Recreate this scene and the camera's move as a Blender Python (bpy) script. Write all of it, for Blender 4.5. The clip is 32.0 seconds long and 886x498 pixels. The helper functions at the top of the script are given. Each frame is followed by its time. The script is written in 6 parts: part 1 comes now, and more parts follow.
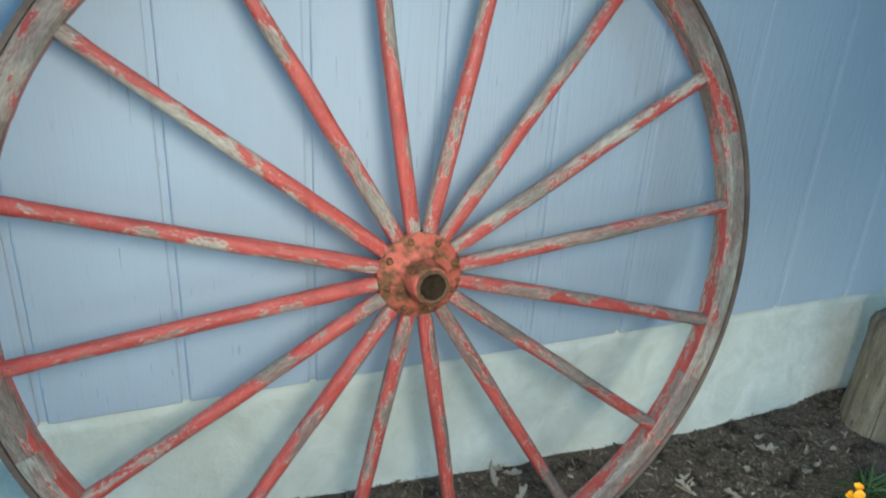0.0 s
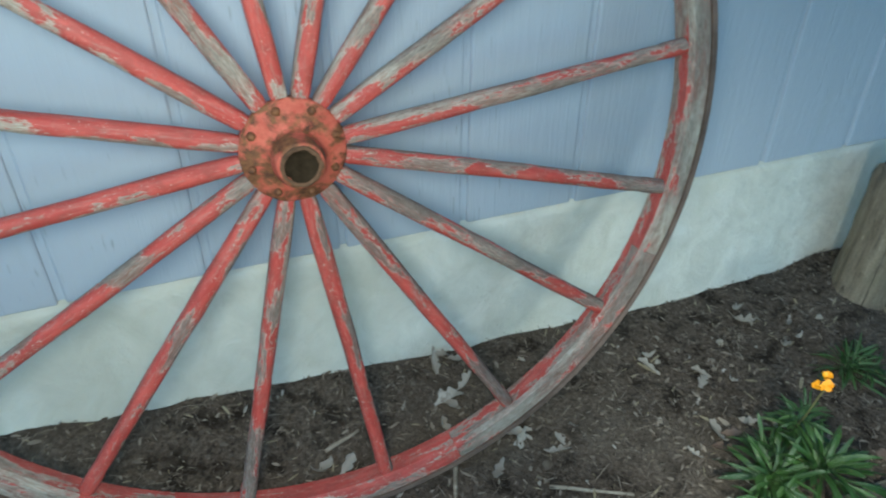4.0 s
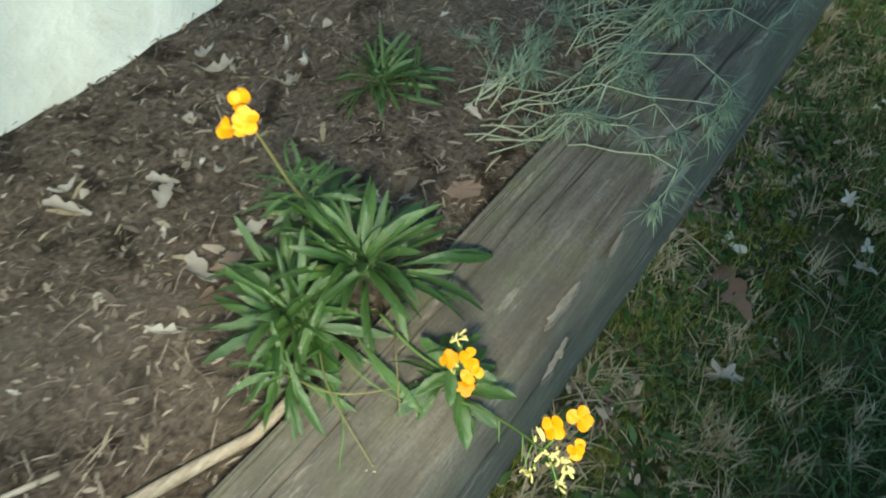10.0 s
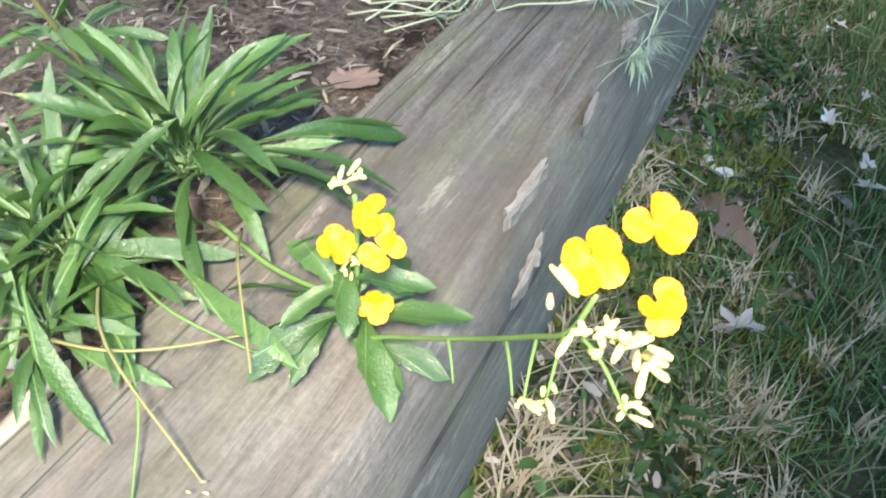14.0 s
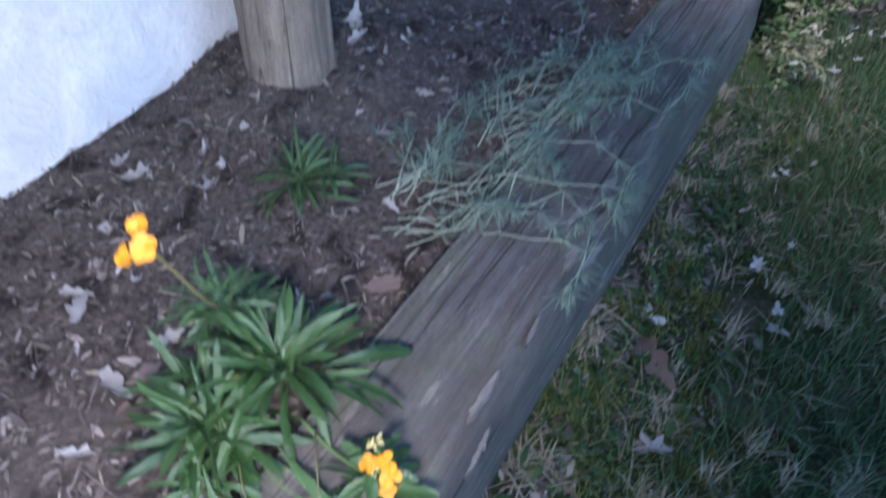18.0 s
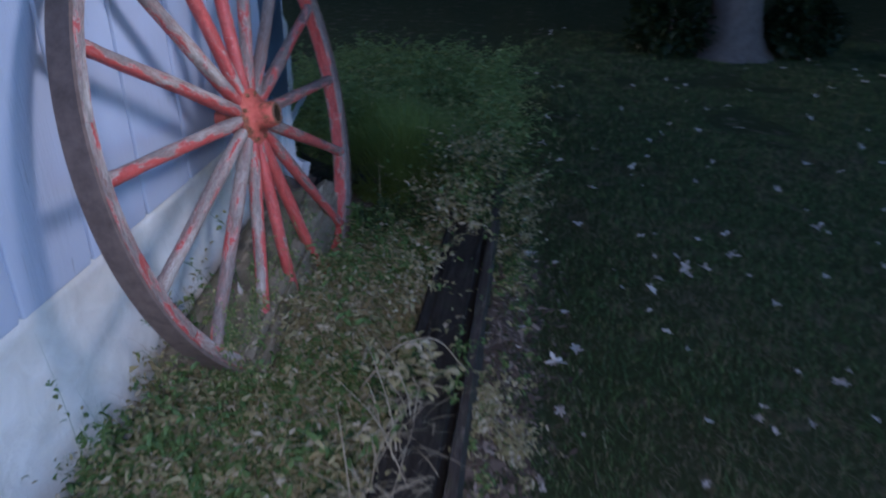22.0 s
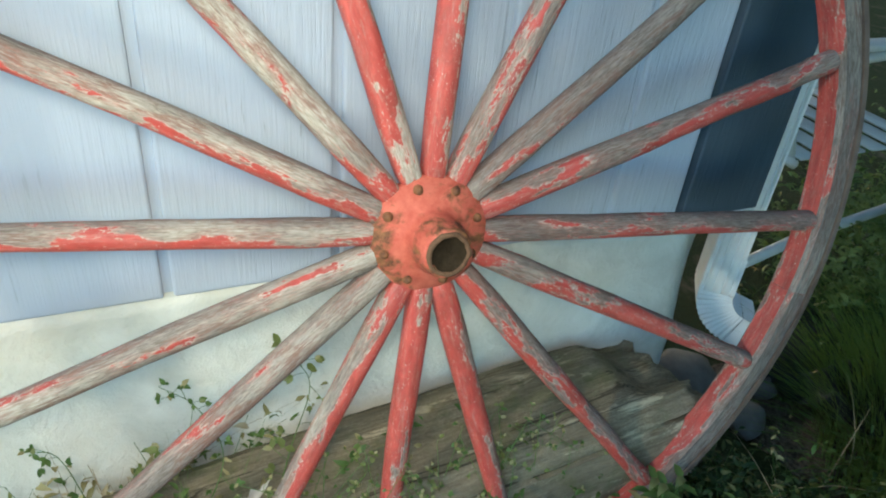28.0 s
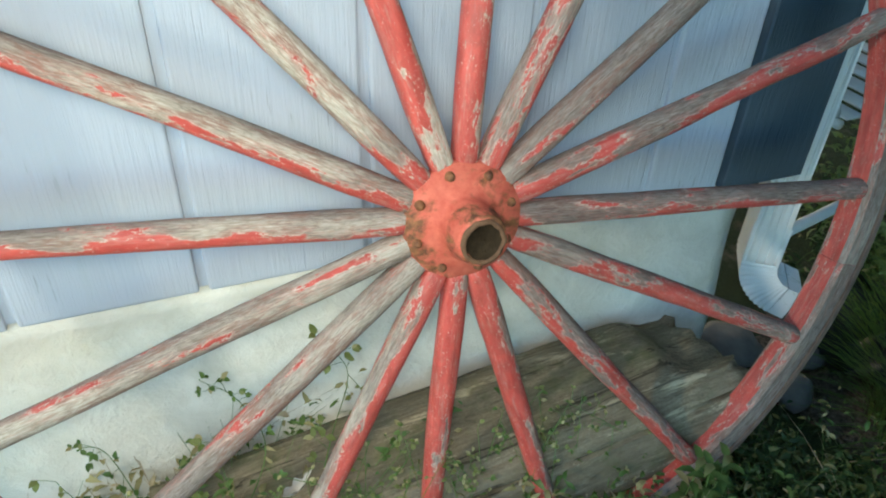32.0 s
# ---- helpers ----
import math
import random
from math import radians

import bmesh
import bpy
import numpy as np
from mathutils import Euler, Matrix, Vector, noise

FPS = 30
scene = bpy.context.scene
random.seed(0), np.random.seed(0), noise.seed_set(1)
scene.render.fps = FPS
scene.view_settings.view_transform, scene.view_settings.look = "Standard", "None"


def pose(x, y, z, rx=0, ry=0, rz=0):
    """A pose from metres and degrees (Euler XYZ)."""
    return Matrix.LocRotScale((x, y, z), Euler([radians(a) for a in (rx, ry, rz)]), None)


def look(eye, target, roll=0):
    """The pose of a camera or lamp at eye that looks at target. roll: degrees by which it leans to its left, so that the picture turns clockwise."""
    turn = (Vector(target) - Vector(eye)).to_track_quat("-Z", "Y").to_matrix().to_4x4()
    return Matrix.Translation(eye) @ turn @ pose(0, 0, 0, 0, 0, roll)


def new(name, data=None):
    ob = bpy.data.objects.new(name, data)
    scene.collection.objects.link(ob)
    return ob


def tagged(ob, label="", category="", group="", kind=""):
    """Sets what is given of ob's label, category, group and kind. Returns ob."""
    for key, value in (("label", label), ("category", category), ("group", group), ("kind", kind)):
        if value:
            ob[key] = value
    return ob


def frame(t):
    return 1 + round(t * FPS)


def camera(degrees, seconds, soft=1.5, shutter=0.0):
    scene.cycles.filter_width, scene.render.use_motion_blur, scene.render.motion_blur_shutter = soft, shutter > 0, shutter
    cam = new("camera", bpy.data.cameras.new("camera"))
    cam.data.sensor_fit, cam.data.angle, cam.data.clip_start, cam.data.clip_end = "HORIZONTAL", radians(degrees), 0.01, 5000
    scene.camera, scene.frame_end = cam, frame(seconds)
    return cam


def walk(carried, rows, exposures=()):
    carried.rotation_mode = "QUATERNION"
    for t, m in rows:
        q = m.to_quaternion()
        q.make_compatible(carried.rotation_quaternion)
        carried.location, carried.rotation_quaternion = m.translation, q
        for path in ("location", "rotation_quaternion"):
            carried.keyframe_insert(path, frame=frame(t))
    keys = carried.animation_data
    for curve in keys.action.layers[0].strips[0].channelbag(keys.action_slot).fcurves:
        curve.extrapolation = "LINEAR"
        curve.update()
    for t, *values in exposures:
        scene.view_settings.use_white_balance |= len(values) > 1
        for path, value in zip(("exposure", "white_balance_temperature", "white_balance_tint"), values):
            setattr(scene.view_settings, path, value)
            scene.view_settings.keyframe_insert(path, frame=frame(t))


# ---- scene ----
cam = camera(63.1, 32.0, 2.0, 0.5)
PATH = [
    (0, (0.504, 0.053, 0.958), (1.203, 1.748, 0.160), 3.5),
    (0.5, (0.520, 0.073, 0.946), (1.226, 1.731, 0.079), 3.8),
    (1, (0.582, 0.096, 0.940), (1.209, 1.774, 0.051), 3.6),
    (1.5, (0.687, 0.112, 0.933), (1.099, 1.814, -0.032), 5.2),
    (2, (0.741, 0.142, 0.919), (1.048, 1.822, -0.123), 6.8),
    (2.5, (0.721, 0.164, 0.916), (1.037, 1.797, -0.194), 4.2),
    (4.5, (0.729, 0.145, 0.899), (1.415, 1.633, -0.248), -0.4),
    (5, (0.752, 0.126, 0.896), (1.535, 1.558, -0.259), -1.2),
    (5.5, (0.761, 0.113, 0.887), (1.619, 1.46, -0.316), -1.0),
    (6, (0.77, 0.113, 0.876), (1.721, 1.32, -0.404), -1.0),
    (6.5, (0.835, 0.147, 0.863), (1.811, 1.279, -0.467), -0.9),
    (7, (0.963, 0.184, 0.845), (1.928, 1.276, -0.524), 3.6),
    (7.5, (1.017, 0.194, 0.814), (2.01, 1.329, -0.5), 4.2),
    (8, (1.053, 0.259, 0.794), (2.05, 1.297, -0.595), 3.2),
    (8.5, (1.097, 0.306, 0.771), (2.168, 1.192, -0.667), 0.5),
    (9, (1.173, 0.328, 0.715), (2.166, 1.111, -0.835), 0.1),
    (9.5, (1.221, 0.322, 0.623), (2.156, 1.065, -0.981), -1.5),
    (10, (1.232, 0.329, 0.484), (2.296, 1.078, -1.036), -0.0),
    (10.5, (1.223, 0.321, 0.392), (2.501, 1.133, -0.915), 0.4),
    (11, (1.197, 0.308, 0.325), (2.584, 1.101, -0.878), 1.1),
    (11.5, (1.208, 0.326, 0.283), (2.616, 1.085, -0.917), 0.8),
    (12, (1.239, 0.34, 0.243), (2.673, 1.011, -0.979), 2.7),
    (12.5, (1.264, 0.356, 0.219), (2.681, 0.975, -1.05), 3.3),
    (13, (1.291, 0.366, 0.207), (2.688, 0.93, -1.108), 4.3),
    (13.5, (1.308, 0.372, 0.204), (2.596, 0.91, -1.228), 3.3),
    (14, (1.308, 0.368, 0.218), (2.602, 0.992, -1.174), 0.6),
    (14.5, (1.3, 0.359, 0.233), (2.59, 0.984, -1.161), 0.9),
    (16.5, (1.262, 0.346, 0.288), (2.599, 1.058, -1.018), -0.0),
    (17, (1.253, 0.341, 0.3), (2.602, 1.051, -0.995), 0.2),
    (17.5, (1.245, 0.328, 0.355), (2.571, 1.031, -0.966), 0.2),
    (18, (1.251, 0.311, 0.507), (2.52, 1.01, -0.871), 1.0),
    (18.5, (1.282, 0.306, 0.723), (2.677, 0.942, -0.56), 3.5),
    (19, (1.333, 0.299, 0.913), (2.869, 0.847, -0.245), 3.8),
    (19.5, (1.477, 0.289, 0.932), (3.193, 0.644, -0.033), 3.0),
    (20, (1.677, 0.275, 0.908), (3.49, 0.287, 0.063), 4.6),
    (20.5, (1.958, 0.218, 0.9), (3.784, 0.105, 0.091), 6.8),
    (21, (2.235, 0.181, 0.902), (4.037, 0.142, 0.035), 6.2),
    (21.5, (2.572, 0.279, 0.907), (4.368, 0.291, 0.026), 4.3),
    (22, (2.85, 0.299, 0.884), (4.613, 0.521, -0.034), 0.6),
    (22.5, (3.199, 0.304, 0.859), (4.93, 0.788, -0.019), 5.5),
    (23, (3.47, 0.276, 0.809), (5.103, 1.102, 0.002), 1.7),
    (23.5, (3.738, 0.284, 0.878), (5.146, 1.398, -0.003), 4.4),
    (24, (3.958, 0.292, 0.843), (5.006, 1.714, -0.096), 3.3),
    (24.5, (4.108, 0.287, 0.821), (4.77, 1.897, -0.164), 5.3),
    (25, (4.122, 0.320, 0.815), (4.711, 1.898, -0.264), 5.9),
    (25.5, (4.128, 0.335, 0.789), (4.766, 1.851, -0.349), 7.8),
    (26, (4.132, 0.342, 0.795), (4.783, 1.852, -0.344), 8.5),
    (26.5, (4.134, 0.342, 0.799), (4.814, 1.864, -0.307), 7.9),
    (28.5, (4.117, 0.356, 0.799), (4.848, 1.855, -0.306), 6.1),
    (29, (4.113, 0.365, 0.798), (4.840, 1.850, -0.329), 6.2),
    (29.5, (4.116, 0.366, 0.799), (4.788, 1.852, -0.358), 5.0),
    (30, (4.121, 0.367, 0.796), (4.774, 1.834, -0.397), 3.0),
    (30.5, (4.125, 0.350, 0.801), (4.777, 1.836, -0.367), 2.7),
    (31, (4.123, 0.356, 0.799), (4.743, 1.863, -0.360), 3.2),
    (31.5, (4.133, 0.359, 0.801), (4.760, 1.854, -0.371), 2.6),
    (32, (4.131, 0.371, 0.805), (4.758, 1.859, -0.375), 2.6),
]
EXPOSURES = [
    (0.0, 1.9, 6450, 0), (6.0, 1.82, 6080, -4), (9.0, 2.2, 7150, 4), (10.0, 2.65, 7500, -2), (11.0, 3.0, 7240, 5), (13.0, 3.9, 7000, 15), (14.5, 3.9, 6850, 17), (16.2, 3.65, 6000, 22), (17.0, 3.2, 5800, 27), (17.7, 2.85, 5600, 30),
    (18.5, 2.5, 5250, 33), (19.2, 2.42, 5450, 36), (20.0, 2.3, 5250, 37), (21.0, 2.05, 5300, 30), (22.0, 1.9, 5350, 33), (22.4, 1.85, 5450, 30), (23.0, 2.35, 6600, 33), (24.0, 2.75, 7050, 14), (25.0, 3.02, 7350, 8), (26.0, 3.0, 7180, 4), (32.0, 3.0, 7230, 4),
]
walk(cam, [(t, look(eye, target, roll)) for t, eye, target, roll in PATH], EXPOSURES)

# ---------------------------------------------------------------- light
world = bpy.data.worlds.new("dusk")
scene.world = world
world.use_nodes = True
sky = world.node_tree.nodes.new("ShaderNodeTexSky")
sky.sky_type, sky.sun_disc = "NISHITA", False
sky.sun_elevation, sky.sun_rotation = radians(6), radians(0)
sky.air_density, sky.dust_density, sky.ozone_density = 1.0, 0.6, 3.0
world.node_tree.links.new(sky.outputs[0], world.node_tree.nodes["Background"].inputs["Color"])
world.node_tree.nodes["Background"].inputs["Strength"].default_value = 0.15


def torch(place, watts, target, soft, cone=150):
    """The film-maker's small hand torch, at a place where it dwells."""
    data = bpy.data.lights.new("hand_torch", "SPOT")
    data.energy, data.color, data.shadow_soft_size = watts, (1.0, 0.965, 0.88), soft
    data.spot_size, data.spot_blend = radians(cone), 1.0
    ob = new("hand_torch", data)
    ob.matrix_world = look(place, target)
    tagged(ob, "small white hand torch", "torch")


torch((0.66, 0.12, 0.935), 9.6, (0.86, 1.03, 0.42), 0.12, 118)
torch((1.23, 0.335, 0.36), 3.0, (1.74, 0.80, -0.08), 0.028, 108)
torch((2.55, 0.22, 1.08), 16.5, (3.9, -0.35, -0.3), 0.06, 138)
torch((4.075, 0.335, 0.86), 3.3, (4.14, 1.08, 0.46), 0.085, 90)


# ---------------------------------------------------------------- materials
def mat(name, rough=0.8, metal=0.0, spec=0.3):
    m = bpy.data.materials.new(name)
    m.use_nodes = True
    nt = m.node_tree
    b = nt.nodes["Principled BSDF"]
    b.inputs["Roughness"].default_value = rough
    b.inputs["Metallic"].default_value = metal
    b.inputs["Specular IOR Level"].default_value = spec
    return m, nt, b


class Net:
    """Short hands for building node trees."""

    def __init__(self, nt):
        self.nt = nt

    def node(self, kind, **inputs):
        n = self.nt.nodes.new(kind)
        for k, v in inputs.items():
            sock = n.inputs[int(k[1:])] if k[0] == "i" and k[1:].isdigit() else n.inputs[k.replace("_", " ")]
            self.put(sock, v)
        return n

    def put(self, sock, v):
        if isinstance(v, bpy.types.NodeSocket):
            self.nt.links.new(v, sock)
        elif isinstance(v, tuple) and len(v) == 3 and sock.type == "RGBA":
            sock.default_value = (*v, 1)
        else:
            sock.default_value = v

    def coords(self, scale=(1, 1, 1), shift=True, world=False):
        tc = self.node("ShaderNodeTexCoord")
        out = self.node("ShaderNodeNewGeometry").outputs["Position"] if world else tc.outputs["Object"]
        mp = self.node("ShaderNodeMapping", Vector=out, Scale=scale)
        if shift:
            r = self.node("ShaderNodeObjectInfo").outputs["Random"]
            c = self.node("ShaderNodeCombineXYZ", X=self.maths("MULTIPLY", r, 37.0), Y=self.maths("MULTIPLY", r, 91.0), Z=self.maths("MULTIPLY", r, 53.0))
            self.nt.links.new(c.outputs[0], mp.inputs["Location"])
        return mp.outputs[0]

    def noise(self, vec, scale, detail=5.0, rough=0.6, warp=0.0):
        return self.node("ShaderNodeTexNoise", Vector=vec, Scale=scale, Detail=detail, Roughness=rough, Distortion=warp).outputs["Fac"]

    def maths(self, op, a, b=0.0):
        n = self.nt.nodes.new("ShaderNodeMath")
        n.operation = op
        self.put(n.inputs[0], a)
        self.put(n.inputs[1], b)
        return n.outputs[0]

    def band(self, v, lo, hi):
        n = self.node("ShaderNodeMapRange", Value=v)
        n.inputs["From Min"].default_value, n.inputs["From Max"].default_value = lo, hi
        return n.outputs[0]

    def mix(self, f, a, b):
        n = self.nt.nodes.new("ShaderNodeMix")
        n.data_type = "RGBA"
        self.put(n.inputs[0], f)
        self.put(n.inputs[6], a)
        self.put(n.inputs[7], b)
        return n.outputs[2]

    def bump(self, h, strength=0.3, dist=0.002):
        return self.node("ShaderNodeBump", Height=h, Strength=strength, Distance=dist).outputs[0]

    def rand(self):
        return self.node("ShaderNodeObjectInfo").outputs["Random"]

    def island(self):
        return self.node("ShaderNodeNewGeometry").outputs["Random Per Island"]


def worn_paint(name, bare_more=0.0, rim=False):
    """Red paint flaking off grey wood in streaks along the grain, most on the faces that the rain meets."""
    m, nt, b = mat(name, 0.62, 0, 0.35)
    n = Net(nt)
    tc = n.node("ShaderNodeTexCoord")
    if rim:      # the grain runs round the rim
        q = n.node("ShaderNodeSeparateXYZ", Vector=tc.outputs["Object"])
        ang = n.maths("ARCTAN2", q.outputs[0], q.outputs[2])
        rad = n.maths("SQRT", n.maths("ADD", n.maths("MULTIPLY", q.outputs[0], q.outputs[0]), n.maths("MULTIPLY", q.outputs[2], q.outputs[2])))
        flat = n.node("ShaderNodeCombineXYZ", X=rad, Y=q.outputs[1], Z=n.maths("MULTIPLY", ang, 0.55)).outputs[0]
    else:
        flat = tc.outputs["Object"]
    r = n.rand()
    push = n.node("ShaderNodeCombineXYZ", X=n.maths("MULTIPLY", r, 37.0), Y=n.maths("MULTIPLY", r, 91.0), Z=n.maths("MULTIPLY", r, 53.0)).outputs[0]

    def grained(stretch):
        mp = n.node("ShaderNodeMapping", Vector=flat, Scale=(1, 1, stretch))
        nt.links.new(push, mp.inputs["Location"])
        return mp.outputs[0]
    big, mid, fine = n.noise(grained(0.32), 36, 3, 0.55, 0.4), n.noise(grained(0.16), 95, 5, 0.65, 0.3), n.noise(grained(0.45), 330, 4, 0.7, 0.3)
    grain, hair = n.noise(grained(0.12), 620, 6, 0.75, 0.3), n.noise(grained(0.06), 1500, 3, 0.65)
    grime = n.noise(grained(0.5), 55, 6, 0.75, 0.6)
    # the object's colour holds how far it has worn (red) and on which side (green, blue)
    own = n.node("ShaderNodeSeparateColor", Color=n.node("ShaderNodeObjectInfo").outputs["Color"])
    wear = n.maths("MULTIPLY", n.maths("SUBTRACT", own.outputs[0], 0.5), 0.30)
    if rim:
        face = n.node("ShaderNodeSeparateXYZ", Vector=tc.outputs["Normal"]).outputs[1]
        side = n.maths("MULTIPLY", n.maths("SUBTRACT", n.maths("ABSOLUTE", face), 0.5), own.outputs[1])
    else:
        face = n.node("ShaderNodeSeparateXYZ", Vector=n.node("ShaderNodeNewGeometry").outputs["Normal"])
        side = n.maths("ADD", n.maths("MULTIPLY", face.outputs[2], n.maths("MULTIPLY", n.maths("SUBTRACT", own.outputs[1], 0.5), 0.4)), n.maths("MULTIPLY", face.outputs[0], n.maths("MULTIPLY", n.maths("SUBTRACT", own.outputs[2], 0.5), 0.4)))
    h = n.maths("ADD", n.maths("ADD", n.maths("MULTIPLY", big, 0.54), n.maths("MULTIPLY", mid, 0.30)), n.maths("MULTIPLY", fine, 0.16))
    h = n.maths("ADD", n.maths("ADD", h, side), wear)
    wood = n.mix(n.band(grain, 0.36, 0.64), (0.15, 0.125, 0.10), (0.40, 0.355, 0.305))
    wood = n.mix(n.band(n.noise(grained(0.25), 21, 4, 0.6), 0.47, 0.60), wood, n.mix(n.band(grain, 0.36, 0.62), (0.36, 0.315, 0.25), (0.68, 0.625, 0.53)))
    wood = n.mix(n.maths("MULTIPLY", n.band(n.noise(grained(0.6), 120, 5, 0.7), 0.56, 0.68), 0.55), wood, (0.16, 0.125, 0.085))
    wood = n.mix(n.maths("MULTIPLY", n.maths("FRACT", n.maths("MULTIPLY", r, 5.3)), 0.65), wood, n.mix(n.band(grain, 0.36, 0.64), (0.085, 0.062, 0.054), (0.25, 0.195, 0.175)))
    # thin remains of paint that stain the wood
    stain = n.maths("MULTIPLY", n.band(n.noise(grained(0.20), 48, 5, 0.7, 0.4), 0.50, 0.60), n.band(grain, 0.62, 0.45))
    wood = n.mix(n.maths("MULTIPLY", stain, 0.75), wood, (0.25, 0.115, 0.085))
    # bare wood darkened by the object's alpha: stain, plus torch light fading rightwards
    stain_and_falloff = n.maths("SUBTRACT", 1.0, n.node("ShaderNodeObjectInfo").outputs["Alpha"])
    wood = n.mix(stain_and_falloff, wood, n.mix(n.band(grain, 0.36, 0.64), (0.075, 0.045, 0.038), (0.24, 0.17, 0.145)))
    red = n.mix(n.band(mid, 0.35, 0.7), (0.44, 0.056, 0.046), (0.64, 0.120, 0.096))
    red = n.mix(n.maths("MULTIPLY", n.band(grime, 0.44, 0.68), 0.75), red, (0.27, 0.06, 0.047))
    red = n.mix(n.maths("MULTIPLY", n.band(n.noise(grained(0.12), 240, 5, 0.75), 0.52, 0.66), 0.5), red, (0.45, 0.25, 0.21))
    red = n.mix(n.band(n.noise(grained(0.7), 420, 3, 0.7), 0.63, 0.70), red, (0.66, 0.46, 0.40))
    e = 0.5 + bare_more
    col = n.mix(n.band(h, e - 0.008, e + 0.008), red, wood)
    lip = n.maths("MULTIPLY", n.band(h, e - 0.006, e + 0.004), n.band(h, e + 0.028, e + 0.008))
    col = n.mix(n.maths("MULTIPLY", lip, n.band(fine, 0.42, 0.6)), col, (0.62, 0.50, 0.42))
    blush = n.maths("MULTIPLY", n.band(h, e + 0.10, e), n.band(hair, 0.45, 0.62))
    col = n.mix(n.maths("MULTIPLY", n.maths("MULTIPLY", blush, n.band(h, e, e + 0.01)), 0.55), col, (0.46, 0.14, 0.11))
    nt.links.new(col, b.inputs["Base Color"])
    nt.links.new(n.mix(n.band(h, e - 0.01, e + 0.01), (0.40, 0.40, 0.40), (0.85, 0.85, 0.85)), b.inputs["Roughness"])
    step = n.maths("MULTIPLY", n.band(h, e + 0.01, e - 0.01), 0.9)
    nt.links.new(n.bump(n.maths("ADD", step, n.maths("ADD", grain, n.maths("MULTIPLY", hair, 0.5))), 0.6, 0.0013), b.inputs["Normal"])
    return m


def rust_iron(name, painted=0.5):
    m, nt, b = mat(name, 0.72, 0.0, 0.35)
    n = Net(nt)
    v = n.coords()
    h = n.noise(v, 34, 6, 0.65, 0.3)
    rust = n.mix(n.band(n.noise(v, 95, 5, 0.7), 0.35, 0.7), (0.085, 0.034, 0.019), (0.29, 0.125, 0.052))
    red = n.mix(n.band(n.noise(v, 60, 5, 0.7), 0.35, 0.7), (0.46, 0.085, 0.055), (0.62, 0.16, 0.105))
    col = n.mix(n.band(h, painted - 0.05, painted + 0.05), red, rust)
    nt.links.new(col, b.inputs["Base Color"])
    nt.links.new(n.bump(n.noise(v, 150, 6, 0.75), 0.5, 0.0012), b.inputs["Normal"])
    return m


def old_wood(name, dark=(0.07, 0.058, 0.048), light=(0.30, 0.255, 0.205), axis=0, moss=0.0, fine=1.0, patch=34):
    m, nt, b = mat(name, 0.88, 0, 0.2)
    n = Net(nt)
    s = [1.0, 1.0, 1.0]
    s[axis] = 0.085
    v = n.coords(tuple(s))
    g1, g2 = n.noise(v, 42 * fine, 6, 0.65, 0.6), n.noise(v, 190 * fine, 5, 0.7)
    speck = n.noise(n.coords(), 260, 5, 0.7)
    u = n.coords()
    blot = n.noise(u, 9, 6, 0.65)
    g = n.maths("ADD", n.maths("ADD", n.maths("MULTIPLY", g1, 0.42), n.maths("MULTIPLY", g2, 0.32)), n.maths("MULTIPLY", speck, 0.26))
    col = n.mix(n.band(g, 0.41, 0.61), dark, light)
    col = n.mix(n.band(blot, 0.42, 0.68), col, n.mix(g, tuple(c * 0.5 for c in dark), tuple(c * 0.75 for c in light)))
    pale = [1.0, 1.0, 1.0]
    pale[axis] = 0.24
    col = n.mix(n.maths("MULTIPLY", n.band(n.noise(n.coords(tuple(pale)), patch, 8, 0.74, 0.3), 0.56 if patch < 20 else 0.585, 0.62 if patch < 20 else 0.64), 0.6), col, tuple(c * 1.75 for c in light))
    ck = [1.0, 1.0, 1.0]
    ck[axis] = 0.018
    crack = n.band(n.noise(n.coords(tuple(ck)), 38, 3, 0.5, 0.2), 0.585, 0.6)
    crack = n.maths("MULTIPLY", crack, n.band(n.noise(n.coords(tuple(ck)), 38, 3, 0.5, 0.2), 0.625, 0.61))
    col = n.mix(n.maths("MULTIPLY", crack, 0.8), col, tuple(c * 0.3 for c in dark))
    if moss:
        col = n.mix(n.maths("MULTIPLY", n.band(n.noise(u, 13, 6, 0.7), 0.5, 0.66), moss), col, (0.10, 0.125, 0.045))
    nt.links.new(col, b.inputs["Base Color"])
    nt.links.new(n.bump(g, 0.7, 0.004), b.inputs["Normal"])
    return m


